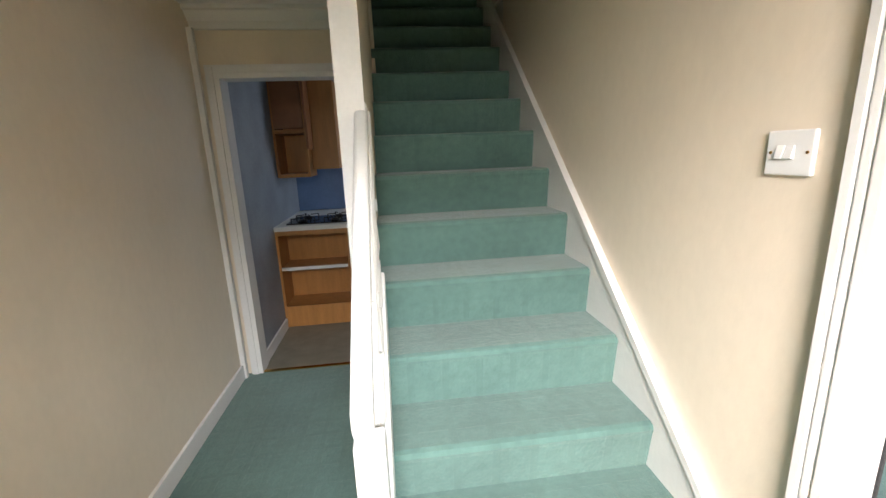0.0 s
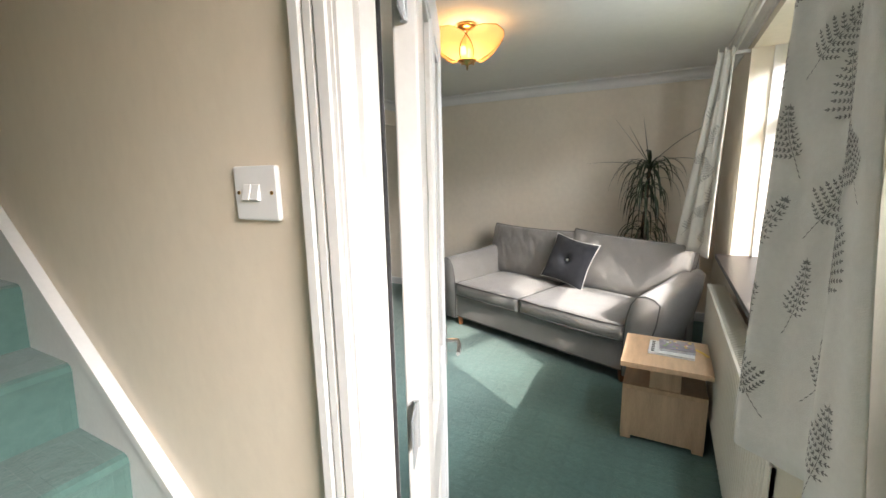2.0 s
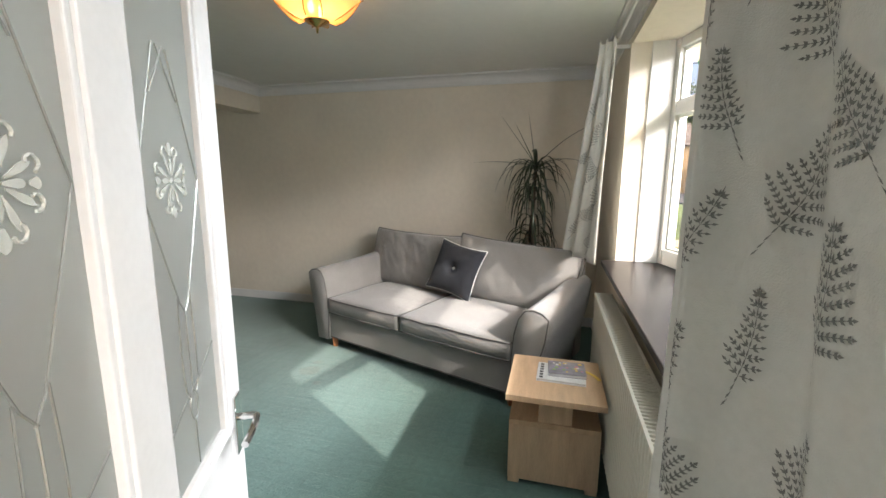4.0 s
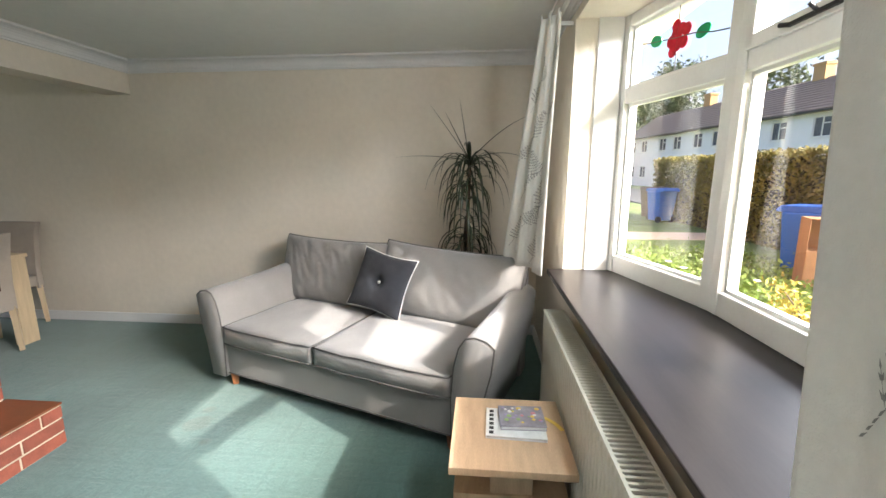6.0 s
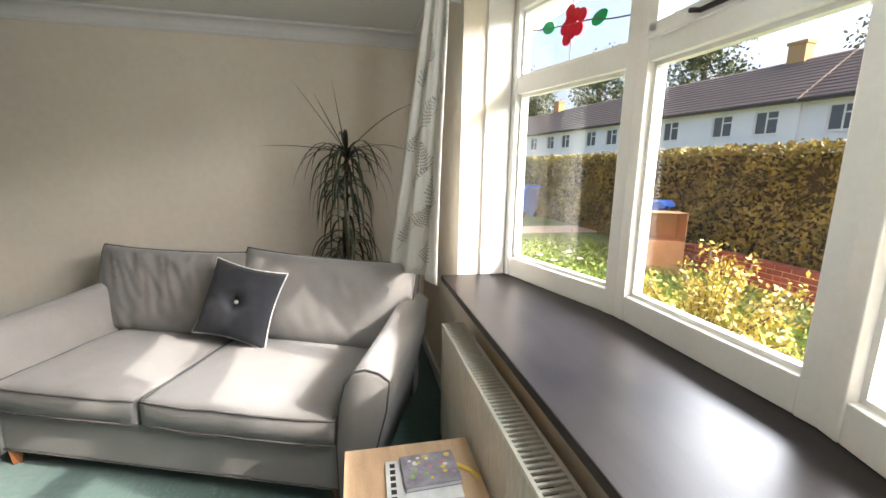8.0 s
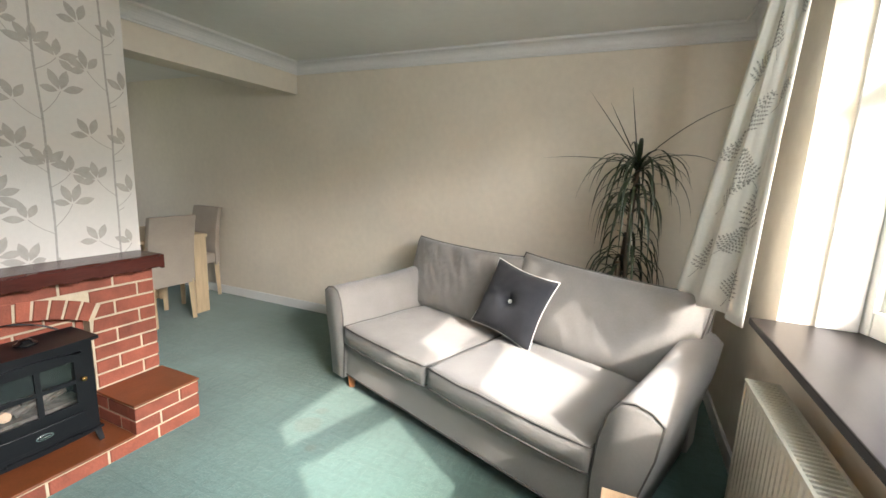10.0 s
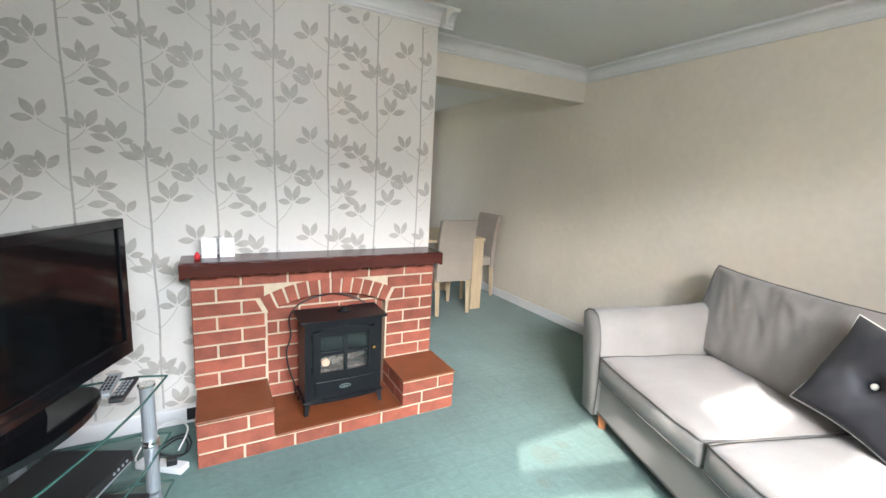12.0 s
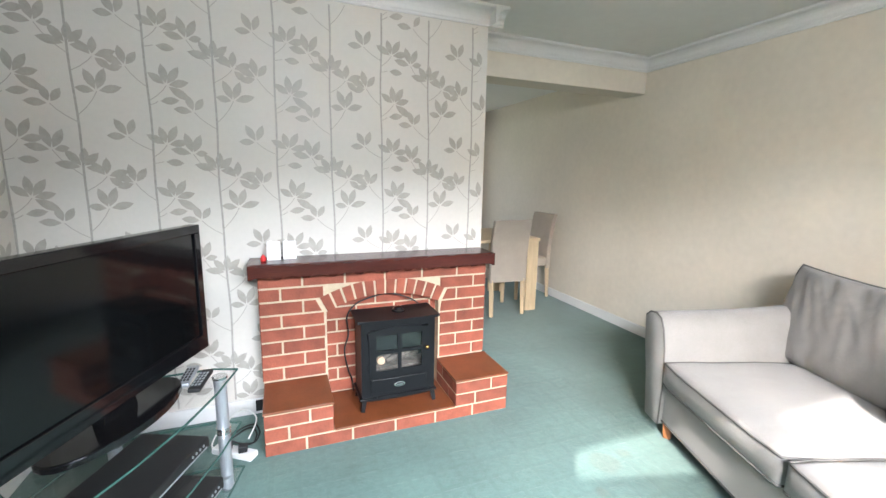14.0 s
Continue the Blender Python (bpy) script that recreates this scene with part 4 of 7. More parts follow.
# scatter cushion with a button
cush = thing("scatter_cushion", "charcoal square cushion with white piping and one button, on the sofa", "cushion")
CM = SOFA @ Matrix.Translation((0.031, 0.612, 0.664)) @ Matrix.Rotation(radians(4), 4, "Z") @ Matrix.Rotation(radians(-22), 4, "X") @ Matrix.Rotation(radians(11), 4, "Y") @ Matrix.Rotation(radians(90), 4, "X")
bm = bmesh.new()
nx = 26
grids = []
def cushion_point(u, v, side):
    fu, fv = max(0, 1 - u * u), max(0, 1 - v * v)
    r = math.hypot(u, v)
    z = 0.085 * (fu * fv) ** 0.45 - 0.060 * math.exp(-(r / 0.16) ** 2) + 0.006 * noise.noise(Vector((u * 4, v * 4, side)))
    if abs(u) < 0.08 or abs(v) < 0.08:
        z -= 0.006 * (1 - min(abs(u), abs(v)) / 0.08) * max(0, 1 - r)
    k = 1 - 0.07 * (abs(u) * abs(u) * (1 - abs(v)) + abs(v) * abs(v) * (1 - abs(u))) * 2
    w = 1 - 0.10 * (fu if abs(v) > abs(u) else fv) * max(abs(u), abs(v)) ** 3
    return Vector((0.212 * u * w, 0.212 * v * w, side * max(z, 0.002)))
for side in (-1, 1):
    grids.append([[bm.verts.new(CM @ cushion_point(2 * i / nx - 1, 2 * j / nx - 1, side)) for i in range(nx + 1)] for j in range(nx + 1)])
for g in grids:
    for j in range(nx):
        for i in range(nx):
            bm.faces.new((g[j][i], g[j][i + 1], g[j + 1][i + 1], g[j + 1][i]))
rim = [(i, 0) for i in range(nx)] + [(nx, j) for j in range(nx)] + [(i, nx) for i in range(nx, 0, -1)] + [(0, j) for j in range(nx, 0, -1)]
for k, (i, j) in enumerate(rim):
    i2, j2 = rim[(k + 1) % len(rim)]
    bm.faces.new((grids[0][j][i], grids[0][j2][i2], grids[1][j2][i2], grids[1][j][i]))
loop = [(grids[0][j][i].co + grids[1][j][i].co) / 2 for i, j in rim]
part("cushion_cover", bm, M["cushion"], cush, smooth=True)
bm = bmesh.new()
tube(bm, loop + loop[:1], 0.0036, 6)
part("piping", bm, M["white_cloth"], cush, "white cord piping", smooth=True)
bm = bmesh.new()
lathe(bm, [(0.004, -0.004), (0.013, 0.0), (0.011, 0.006), (0.004, 0.008)], (0, 0, 0), 14, CM @ Matrix.Translation((0, 0, 0.040)))
part("button", bm, M["white_cloth"], cush, "white covered button", smooth=True)

# ---- side table with books ----
tab = thing("side_table", "pale oak block side table with an open shelf", "side table")
bm = bmesh.new()
box(bm, 3.195, 3.625, 0.285, 0.700, 0.450, 0.477)
part("tabletop", bm, M["oak"], tab, bevel=0.002)
bm = bmesh.new()
box(bm, 3.275, 3.60, 0.292, 0.688, 0.292, 0.316)
part("shelf", bm, M["oak"], tab, bevel=0.0015)
bm = bmesh.new()
box(bm, 3.285, 3.56, 0.415, 0.560, 0.316, 0.450)
part("upright", bm, M["oak_up"], tab, bevel=0.0015)
for nm, x0, x1, y0, y1 in (("front_panel", 3.275, 3.295, 0.292, 0.688), ("back_panel", 3.58, 3.60, 0.292, 0.688), ("side_panel", 3.295, 3.58, 0.292, 0.310), ("side_panel", 3.295, 3.58, 0.670, 0.688)):
    bm = bmesh.new()
    box(bm, x0, x1, y0, y1, 0.022, 0.292)
    part(nm, bm, M["oak_up"], tab, bevel=0.0015)
for x in (3.277, 3.545):
    for y in (0.294, 0.636):
        bm = bmesh.new()
        box(bm, x, x + 0.05, y, y + 0.05, 0, 0.022)
        part("foot", bm, M["oak_up"], tab)

# ---- radiator ----
rad = thing("radiator", "cream ribbed panel radiator with a top grille", "radiator")
R0, R1 = 2.20, 4.115
bm = bmesh.new()
prof = [(R0, 0.265)]
x = R0 + 0.03
while x < R1 - 0.03:
    prof += [(x, 0.265), (x + 0.006, 0.271), (x + 0.020, 0.271), (x + 0.026, 0.265)]
    x += 0.0333
prof += [(R1, 0.265), (R1, 0.255), (R0, 0.255)]
prism(bm, prof, "z", 0.15, 0.70)
part("front_panel", bm, M["rad"], rad)
boxes("back_panel", M["rad"], [(R0, R1, 0.172, 0.182, 0.15, 0.70)], rad)
boxes("side_cover", M["rad"], [(R0, R0 + 0.004, 0.172, 0.265, 0.15, 0.712)], rad)
boxes("side_cover", M["rad"], [(R1 - 0.004, R1, 0.172, 0.270, 0.15, 0.712)], rad)
# fins as one block, the shade between the panels put into its dark colour
boxes("fins", M["rad_shade"], [(R0 + 0.01, R1 - 0.01, 0.195, 0.245, 0.17, 0.66)], rad)
bm = bmesh.new()
box(bm, R0, R1, 0.262, 0.272, 0.698, 0.710)
box(bm, R0, R1, 0.168, 0.180, 0.698, 0.710)
x = R0 + 0.01
while x < R1 - 0.005:
    box(bm, x, x + 0.008, 0.180, 0.262, 0.700, 0.708)
    x += 0.0205
part("top_grille", bm, M["rad"], rad)
for x in (R0 + 0.25, R1 - 0.25):
    boxes("bracket", M["rad"], [(x, x + 0.03, WY, 0.172, 0.25, 0.60)], rad)
for x in (R0 - 0.03, R1 + 0.02):
    bm = bmesh.new()
    tube(bm, [(x, 0.215, 0.0), (x, 0.215, 0.19), (x + (0.03 if x < 3 else -0.02), 0.215, 0.19)], 0.008)
    part("pipe", bm, M["white"], rad)

# ---- curtains ----
def curtain(name, label, path, z_top, z_bot, folds, depth, seeds, side=1):
    """A gathered curtain: path(u, v) gives the plan point, u along it and v downwards; fern sprays are printed on it."""
    cur = thing(name, label, "curtain")
    nu, nv = 90, 26
    def S(u, v):
        u, v = min(1.0, max(0.0, u)), min(1.0, max(0.0, v))
        p = Vector((*path(u, v), 0))
        q = Vector((*path(min(1, u + 0.01), v), 0)) - Vector((*path(max(0, u - 0.01), v), 0))
        n = Vector((-q.y, q.x, 0)).normalized() * side
        amp = depth * (0.55 + 0.45 * v)
        w = math.sin(2 * math.pi * folds * u + 0.5 * math.sin(3 * v + 4 * u)) + 0.22 * math.sin(4.6 * math.pi * folds * u + 1.0)
        z = z_top + (z_bot(u) - z_top) * v
        return p + n * amp * w + Vector((0, 0, z))
    def N(u, v):
        e = 0.004
        a = S(u + e, v) - S(u - e, v)
        b = S(u, v + e) - S(u, v - e)
        return a.cross(b).normalized()
    bm = bmesh.new()
    layers = []
    for off in (0.0, -0.003):
        layers.append([[bm.verts.new(S(i / nu, j / nv) + N(i / nu, j / nv) * off) for i in range(nu + 1)] for j in range(nv + 1)])
    for g in layers:
        for j in range(nv):
            for i in range(nu):
                bm.faces.new((g[j][i], g[j][i + 1], g[j + 1][i + 1], g[j + 1][i]))
    A, B = layers
    for j in range(nv):
        for i in (0, nu):
            bm.faces.new((A[j][i], A[j + 1][i], B[j + 1][i], B[j][i]))
    for i in range(nu):
        for j in (0, nv):
            bm.faces.new((A[j][i], A[j][i + 1], B[j][i + 1], B[j][i]))
    part("cloth", bm, M["curtain"], cur, smooth=True)
    # printed fern sprays on both faces
    rng = random.Random(5)
    ulen = sum((S((i + 1) / 60, 0.5) - S(i / 60, 0.5)).length for i in range(60))
    vlen = z_top - z_bot(0.5)
    for face in (0.0016, -0.0046):
        bm = bmesh.new()
        def tri_leaf(c, ang, ln, wd):
            pts = []
            for a, b in ((0, 0), (0.35, 0.5), (1, 0), (0.35, -0.5)):
                dx, dy = a * ln * math.cos(ang) - b * wd * math.sin(ang), a * ln * math.sin(ang) + b * wd * math.cos(ang)
                u, v = c[0] + dx / ulen, c[1] + dy / vlen
                if not (0.01 < u < 0.99 and 0.01 < v < 0.992):
                    return
                pts.append(S(u, v) + N(u, v) * face)
            bm.faces.new([bm.verts.new(p) for p in pts])
        def along(c, ang, d):
            return (c[0] + d * math.cos(ang) / ulen, c[1] + d * math.sin(ang) / vlen)
        for (u0, v0, ang, size) in seeds:
            root, a0 = (u0, v0), radians(ang)
            curl, full = rng.choice((-0.45, 0.4)), (rng.choice((0.4, 0.7, 1.0)), rng.choice((0.6, 1.0)))
            for s in range(4):
                tri_leaf(along(root, a0, -0.014 * (4 - s)), a0 - 0.1 * (4 - s) * curl, 0.017, 0.0026)
            c, steps = root, 9
            for s in range(steps):
                t = s / steps
                aa = a0 + curl * t
                tri_leaf(c, aa, size / steps * 1.15, 0.0026)
                reach = size * (0.42 if s else 0.30) * (1 - t) ** 0.85 * (0.85 + 0.3 * rng.random())
                for sd in (-1, 1):
                    pa = aa + sd * (1.15 - 0.30 * t)
                    ln = reach * full[sd > 0]
                    n = max(1, int(ln / 0.0090))
                    for k in range(n):
                        q = along(c, pa, ln * (k + 0.35) / n)
                        l2 = 0.0100 * (1 - 0.40 * k / n)
                        tri_leaf(along(c, pa, ln * k / n), pa, ln / n * 1.3, 0.0024)
                        tri_leaf(q, pa + 0.70, l2, 0.0044)
                        tri_leaf(q, pa - 0.70, l2, 0.0044)
                    tri_leaf(along(c, pa, ln * 0.94), pa, 0.009, 0.0045)
                c = along(c, aa, size / steps)
        part("fern_print", bm, M["fern"], cur, "grey-green fern leaf print")
    # heading tape pleats
    for i in range(int(folds * 2)):
        bm = bmesh.new()
        u = (i + 0.5) / (folds * 2)
        p = S(u, 0.0)
        rod(bm, p + Vector((0, 0, -0.05)), p + Vector((0, 0, 0.02)), 0.006, 0.004, 6)
        part("heading_pleat", bm, M["curtain"], cur)
    return cur


def fern_seeds(seed, count):
    rng = random.Random(seed)
    return [(0.10 + 0.80 * ((k * 0.382 + 0.06 * rng.random()) % 1), 0.12 + 0.86 * (k + 0.5) / count, rng.choice((-70, -110, -55, -130)), 0.115 + 0.045 * rng.random()) for k in range(count)]


curtain("curtain", "cream cotton curtain with grey fern print, drawn back beside the window", lambda u, v: (2.17 - 0.31 * v + (0.35 + 0.115 * v) * u, 0.20 + (0.08 + 0.075 * v) * u), 2.19, lambda u: 0.79 - 0.055 * u + 0.008 * math.sin(9 * u), 1.8, 0.034, fern_seeds(3, 17))
curtain("curtain", "cream fern-print curtain bunched over the sofa back", lambda u, v: (4.275 + (0.125 + 0.335 * v ** 1.3) * u, 0.222 + 0.040 * v + (0.086 + 0.122 * v) * u), 2.19, lambda u: 0.848 + 0.012 * math.sin(5 * u), 2.6, 0.020, fern_seeds(8, 12))
bm = bmesh.new()
tube(bm, [(LX + 0.03, 0.215, 2.205), (4.60, 0.215, 2.205)], 0.011, 10)
rail = tagged(part("curtain_rail", bm, M["white"], smooth=True), "white curtain rail over the window", "curtain rail")
for x in (1.9, 3.0, 4.5):
    boxes("bracket", M["white"], [(x - 0.01, x + 0.01, WY, 0.212, 2.195, 2.215)], rail)
bm = bmesh.new()
lathe(bm, [(0.012, 0), (0.02, 0.008), (0.02, 0.03), (0.008, 0.04)], (0, 0, 0), 12, Matrix.Translation((4.60, 0.215, 2.205)) @ Matrix.Rotation(radians(90), 4, "Y"))
part("finial", bm, M["black"], rail)

# ---- ceiling lamp ----
lampT = thing("ceiling_light", "brass ceiling light with four amber glass petals, lit", "ceiling light", pose(3.445, 1.675, CEIL))
bm = bmesh.new()
lathe(bm, [(0.052, 0.0), (0.058, -0.008), (0.058, -0.018), (0.040, -0.026), (0.020, -0.03), (0.012, -0.032)][::-1], n=28)
part("ceiling_rose", bm, M["brass"], lampT, smooth=True)
bm = bmesh.new()
rod(bm, (0, 0, -0.03), (0, 0, -0.215), 0.008)
part("stem", bm, M["brass"], lampT)
bm = bmesh.new()
lathe(bm, [(0.004, -0.262), (0.008, -0.235), (0.014, -0.232), (0.056, -0.213), (0.060, -0.207), (0.050, -0.203), (0.01, -0.200)], n=28)
part("finial", bm, M["brass"], lampT, smooth=True)
amber = bpy.data.materials.new("amber_glass_petal")
amber.use_nodes = True
nn, ll = amber.node_tree.nodes, amber.node_tree.links
nn.remove(nn["Principled BSDF"])
tl, df, gs = nn.new("ShaderNodeBsdfTranslucent"), nn.new("ShaderNodeBsdfTransparent"), nn.new("ShaderNodeBsdfGlossy")
tl.inputs["Color"].default_value, df.inputs["Color"].default_value = (0.90, 0.66, 0.40, 1), (0.98, 0.88, 0.72, 1)
gs.inputs["Roughness"].default_value = 0.12
m1, m2 = nn.new("ShaderNodeMixShader"), nn.new("ShaderNodeMixShader")
m1.inputs[0].default_value, m2.inputs[0].default_value = 0.45, 0.08
ll.new(tl.outputs[0], m1.inputs[1]); ll.new(df.outputs[0], m1.inputs[2])
ll.new(m1.outputs[0], m2.inputs[1]); ll.new(gs.outputs[0], m2.inputs[2])
ll.new(m2.outputs[0], nn["Material Output"].inputs["Surface"])
for k in range(4):
    an = radians(68 + 90 * k)
    bm = bmesh.new()
    n1, n2 = 14, 10
    rows = []
    for j in range(n2 + 1):
        t = j / n2
        r, z = 0.035 + 0.205 * t, -0.212 + 0.150 * t ** 1.25
        half = 0.145 * math.sqrt(max(0.0004, 1 - (1.8 * t - 0.8) ** 2))
        rows.append([bm.verts.new((r * math.cos(an) - half * (2 * i / n1 - 1) * math.sin(an), r * math.sin(an) + half * (2 * i / n1 - 1) * math.cos(an), z + 0.03 * (2 * i / n1 - 1) ** 2 * math.sin(math.pi * t))) for i in range(n1 + 1)])
    for a, b in zip(rows, rows[1:]):
        for i in range(n1):
            bm.faces.new((a[i], a[i + 1], b[i + 1], b[i]))
    edge = [r[0].co.copy() for r in rows] + [v.co.copy() for v in rows[-1]] + [r[-1].co.copy() for r in rows[::-1]]
    petal = part("petal", bm, amber, lampT, "amber glass petal shade", smooth=True)
    bm = bmesh.new()
    tube(bm, edge, 0.0022, 5)
    part("rim", bm, M["brass"], petal)
glow = bpy.data.materials.new("lit_bulb")
glow.use_nodes = True
glow.node_tree.nodes["Principled BSDF"].inputs["Emission Color"].default_value = (1.0, 0.55, 0.2, 1)
glow.node_tree.nodes["Principled BSDF"].inputs["Emission Strength"].default_value = 12
for k in range(2):
    bm = bmesh.new()
    lathe(bm, [(0.008, -0.03), (0.016, -0.015), (0.017, 0.005), (0.008, 0.02)], ((-1) ** k * 0.032, 0.01, -0.15), 14)
    part("bulb", bm, glow, lampT, "glowing bulb", smooth=True)
lamp("ceiling_lamp_light", "POINT", Matrix.Translation((3.445, 1.675, CEIL - 0.105)), 1.3, (1.0, 0.52, 0.18), radius=0.03)

# ---- fireplace ----
FX0, FX1, FY, FH = 2.490, 3.812, 3.10, 0.828
HY = 2.782
fire = thing("fireplace", "red brick fireplace with cream mortar, arched recess and tiled hearth", "fireplace")
AX, AZ, AR, RING = 3.165, -0.066, 0.741, 0.098
def mortar_bed(outline, y0, y1):
    bm = bmesh.new()
    prism(bm, outline, "y", y0, y1)
    part("mortar", bm, M["mortar"], fire, "cream mortar bed")


def oblong(x0, x1, z0, z1):
    return [(x0, z0), (x1, z0), (x1, z1), (x0, z1)]


mortar_bed(oblong(FX0 + 0.004, FX1 - 0.004, 0.0, FH), 3.165, CY - 0.001)
arch = [(AX + AR * math.sin(t), AZ + AR * math.cos(t)) for t in [radians(-26.8 + 53.6 * k / 16) for k in range(17)]]
for x0, x1 in ((FX0 + 0.004, 2.832), (3.498, FX1 - 0.004)):
    mortar_bed(oblong(x0, x1, 0.0, FH), FY + 0.006, 3.165)
mortar_bed([(2.832, FH)] + [(2.832, arch[0][1])] + arch[1:-1] + [(3.498, arch[-1][1])] + [(3.498, FH)], FY + 0.006, 3.165)
for x0, x1 in ((2.504, 2.818), (3.494, 3.811)):
    mortar_bed(oblong(x0, x1, 0.0, 0.218), HY + 0.006, FY + 0.006)
mortar_bed(oblong(2.818, 3.494, 0.0, 0.072), HY + 0.006, 3.165)


def brick_piece(outline, y_front, y_back, parent, axis="y"):
    """One brick: an outline in the face's plane, with worn chamfered front edges."""
    k = len(outline)
    cxm, czm = sum(p[0] for p in outline) / k, sum(p[1] for p in outline) / k
    bm = bmesh.new()
    def put(a, b, c):
        return (a, c, b) if axis == "y" else (c, a, b)
    s = 1 if y_back > y_front else -1
    rng = random.Random(int(cxm * 9973 + czm * 7919))
    jut = rng.uniform(-0.0015, 0.0015)
    rings = []
    for inset, y in ((0.0, y_back), (0.0, y_front + s * 0.003 + jut), (0.003, y_front + jut)):
        ring = []
        for a, b in outline:
            da, db = cxm - a, czm - b
            ln = math.hypot(da, db)
            ring.append(bm.verts.new(put(a + da / ln * inset * 1.4, b + db / ln * inset * 1.4, y)))
        rings.append(ring)
    for r, t in zip(rings, rings[1:]):
        for i in range(k):
            bm.faces.new((r[i], r[(i + 1) % k], t[(i + 1) % k], t[i]))
    bm.faces.new(rings[-1])
    part("brick", bm, M["brick"], parent)


def course(x0, x1, z0, z1, shift, y_front, y_back, parent, joint=0.011, unit=0.226, hole=None, axis="y"):
    """A row of bricks from x0 to x1, broken by shift, and cut round a hole given as hole(z) -> (left, right)."""
    spans = [(lambda z: x0, lambda z: x1)]
    if hole:
        spans = [(lambda z: x0, lambda z: hole(z)[0] - joint), (lambda z: hole(z)[1] + joint, lambda z: x1)]
    for lo, hi in spans:
        a = x0 - shift
        while a < x1:
            b = a + unit - joint
            zc = (z0 + z1) / 2
            l, r = max(a, lo(zc)), min(b, hi(zc))
            if r - l > 0.018:
                pts = []
                for z, side in ((z0, "l"), (z0, "r"), (z1, "r"), (z1, "l")):
                    v = (a if a > lo(zc) + 1e-6 else lo(z)) if side == "l" else (b if b < hi(zc) - 1e-6 else hi(z))
                    pts.append((v, z))
                if pts[1][0] - pts[0][0] > 0.012 and pts[2][0] - pts[3][0] > 0.012:
                    brick_piece(pts, y_front, y_back, parent, axis)
            a += unit


# recess behind the stove
CH = 0.0742
for k in range(8):
    z = 0.088 + k * CH
    course(2.835, 3.495, z, z + CH - 0.011, 0.113 * (k % 2) + 0.05, 3.158, 3.17, fire)
# face with the arch cut out
def arch_hole(z):
    r = AR + RING
    t = math.sqrt(max(0.0, r * r - (z - AZ) ** 2))
    t = min(t, 0.335 + max(0.0, (z - 0.585)) * 0.50)
    if z < 0.585:
        t = 0.332
    return AX - t, AX + t
for k in range(8):
    z = 0.236 + k * CH
    top = z + CH - 0.011
    course(FX0, FX1, z, top, 0.113 * ((k + 1) % 2) + 0.0, FY, FY + 0.05, fire, hole=arch_hole if z + 0.03 < AZ + AR + RING else None)
for k in range(12):
    a0, a1 = radians(-26.6 + 53.2 * k / 12 + 0.45), radians(-26.6 + 53.2 * (k + 1) / 12 - 0.45)
    pts = [(AX + r * math.sin(a), AZ + r * math.cos(a)) for r, a in ((AR, a0), (AR, a1), (AR + RING - 0.008, a1), (AR + RING - 0.008, a0))]
    brick_piece(pts, FY - 0.002, FY + 0.05, fire)
# hearth front courses and step sides
course(2.500, 3.815, 0.003, 0.064, 0.03, HY, HY + 0.05, fire)
for x0, x1, sh in ((2.500, 2.822, 0.11), (3.490, 3.815, 0.10)):
    course(x0, x1, 0.075, 0.138, sh, HY, HY + 0.05, fire)
    course(x0, x1, 0.149, 0.209, sh - 0.10, HY, HY + 0.05, fire)
for z0, z1, sh in ((0.003, 0.064, 0.05), (0.075, 0.138, 0.15), (0.149, 0.209, 0.05)):
    course(HY + 0.056, FY, z0, z1, sh, 2.500, 2.55, fire, axis="x")
    course(HY + 0.056, FY, z0, z1, sh, 3.815, 3.76, fire, axis="x")
    if z0 > 0.07:
        course(HY + 0.056, FY, z0, z1, sh, 2.822, 2.77, fire, axis="x")
        course(HY + 0.056, FY, z0, z1, sh, 3.490, 3.54, fire, axis="x")
for x0, x1, y0, y1, z0, z1 in ((2.496, 2.826, HY - 0.004, FY - 0.003, 0.2185, 0.231), (3.486, 3.819, HY - 0.004, FY - 0.003, 0.2185, 0.231), (2.827, 3.485, HY - 0.002, 3.157, 0.0725, 0.084)):
    bm = bmesh.new()
    box(bm, x0, x1, y0, y1, z0, z1)
    part("hearth_tile", bm, M["quarry"], fire, "polished red-brown hearth tile", bevel=0.003)
# right flank bricks
for k in range(8):
    z = 0.236 + k * CH
    course(FY + 0.056, CY, z, z + CH - 0.011, 0.113 * (k % 2), FX1, FX1 - 0.05, fire, axis="x")

# mantel shelf with scalloped edges
mant = thing("mantel_shelf", "dark stained wooden mantel shelf with scalloped edges", "mantel shelf")
bm = bmesh.new()
box(bm, 2.452, 3.822, 3.018, CY, FH, 0.900)
part("shelf", bm, M["mantel"], mant, bevel=0.004)
bm = bmesh.new()
lows, highs = [], []
n = 10
for k in range(n):
    xa, w = 2.452 + 1.37 * k / n, 1.37 / n
    for t, dz in ((0.0, 0.0), (0.12, 0.0), (0.20, 0.010), (0.5, 0.013), (0.80, 0.010), (0.88, 0.0)):
        lows.append((xa + w * t, FH - 0.004 + dz))
        highs.append((xa + w * t, 0.898 - dz * 0.8))
lows.append((3.822, FH - 0.004)); highs.append((3.822, 0.898))
prism(bm, lows + highs[::-1], "y", 3.003, 3.018)
part("scalloped_edge", bm, M["mantel"], mant, bevel=0.0015, segments=1)
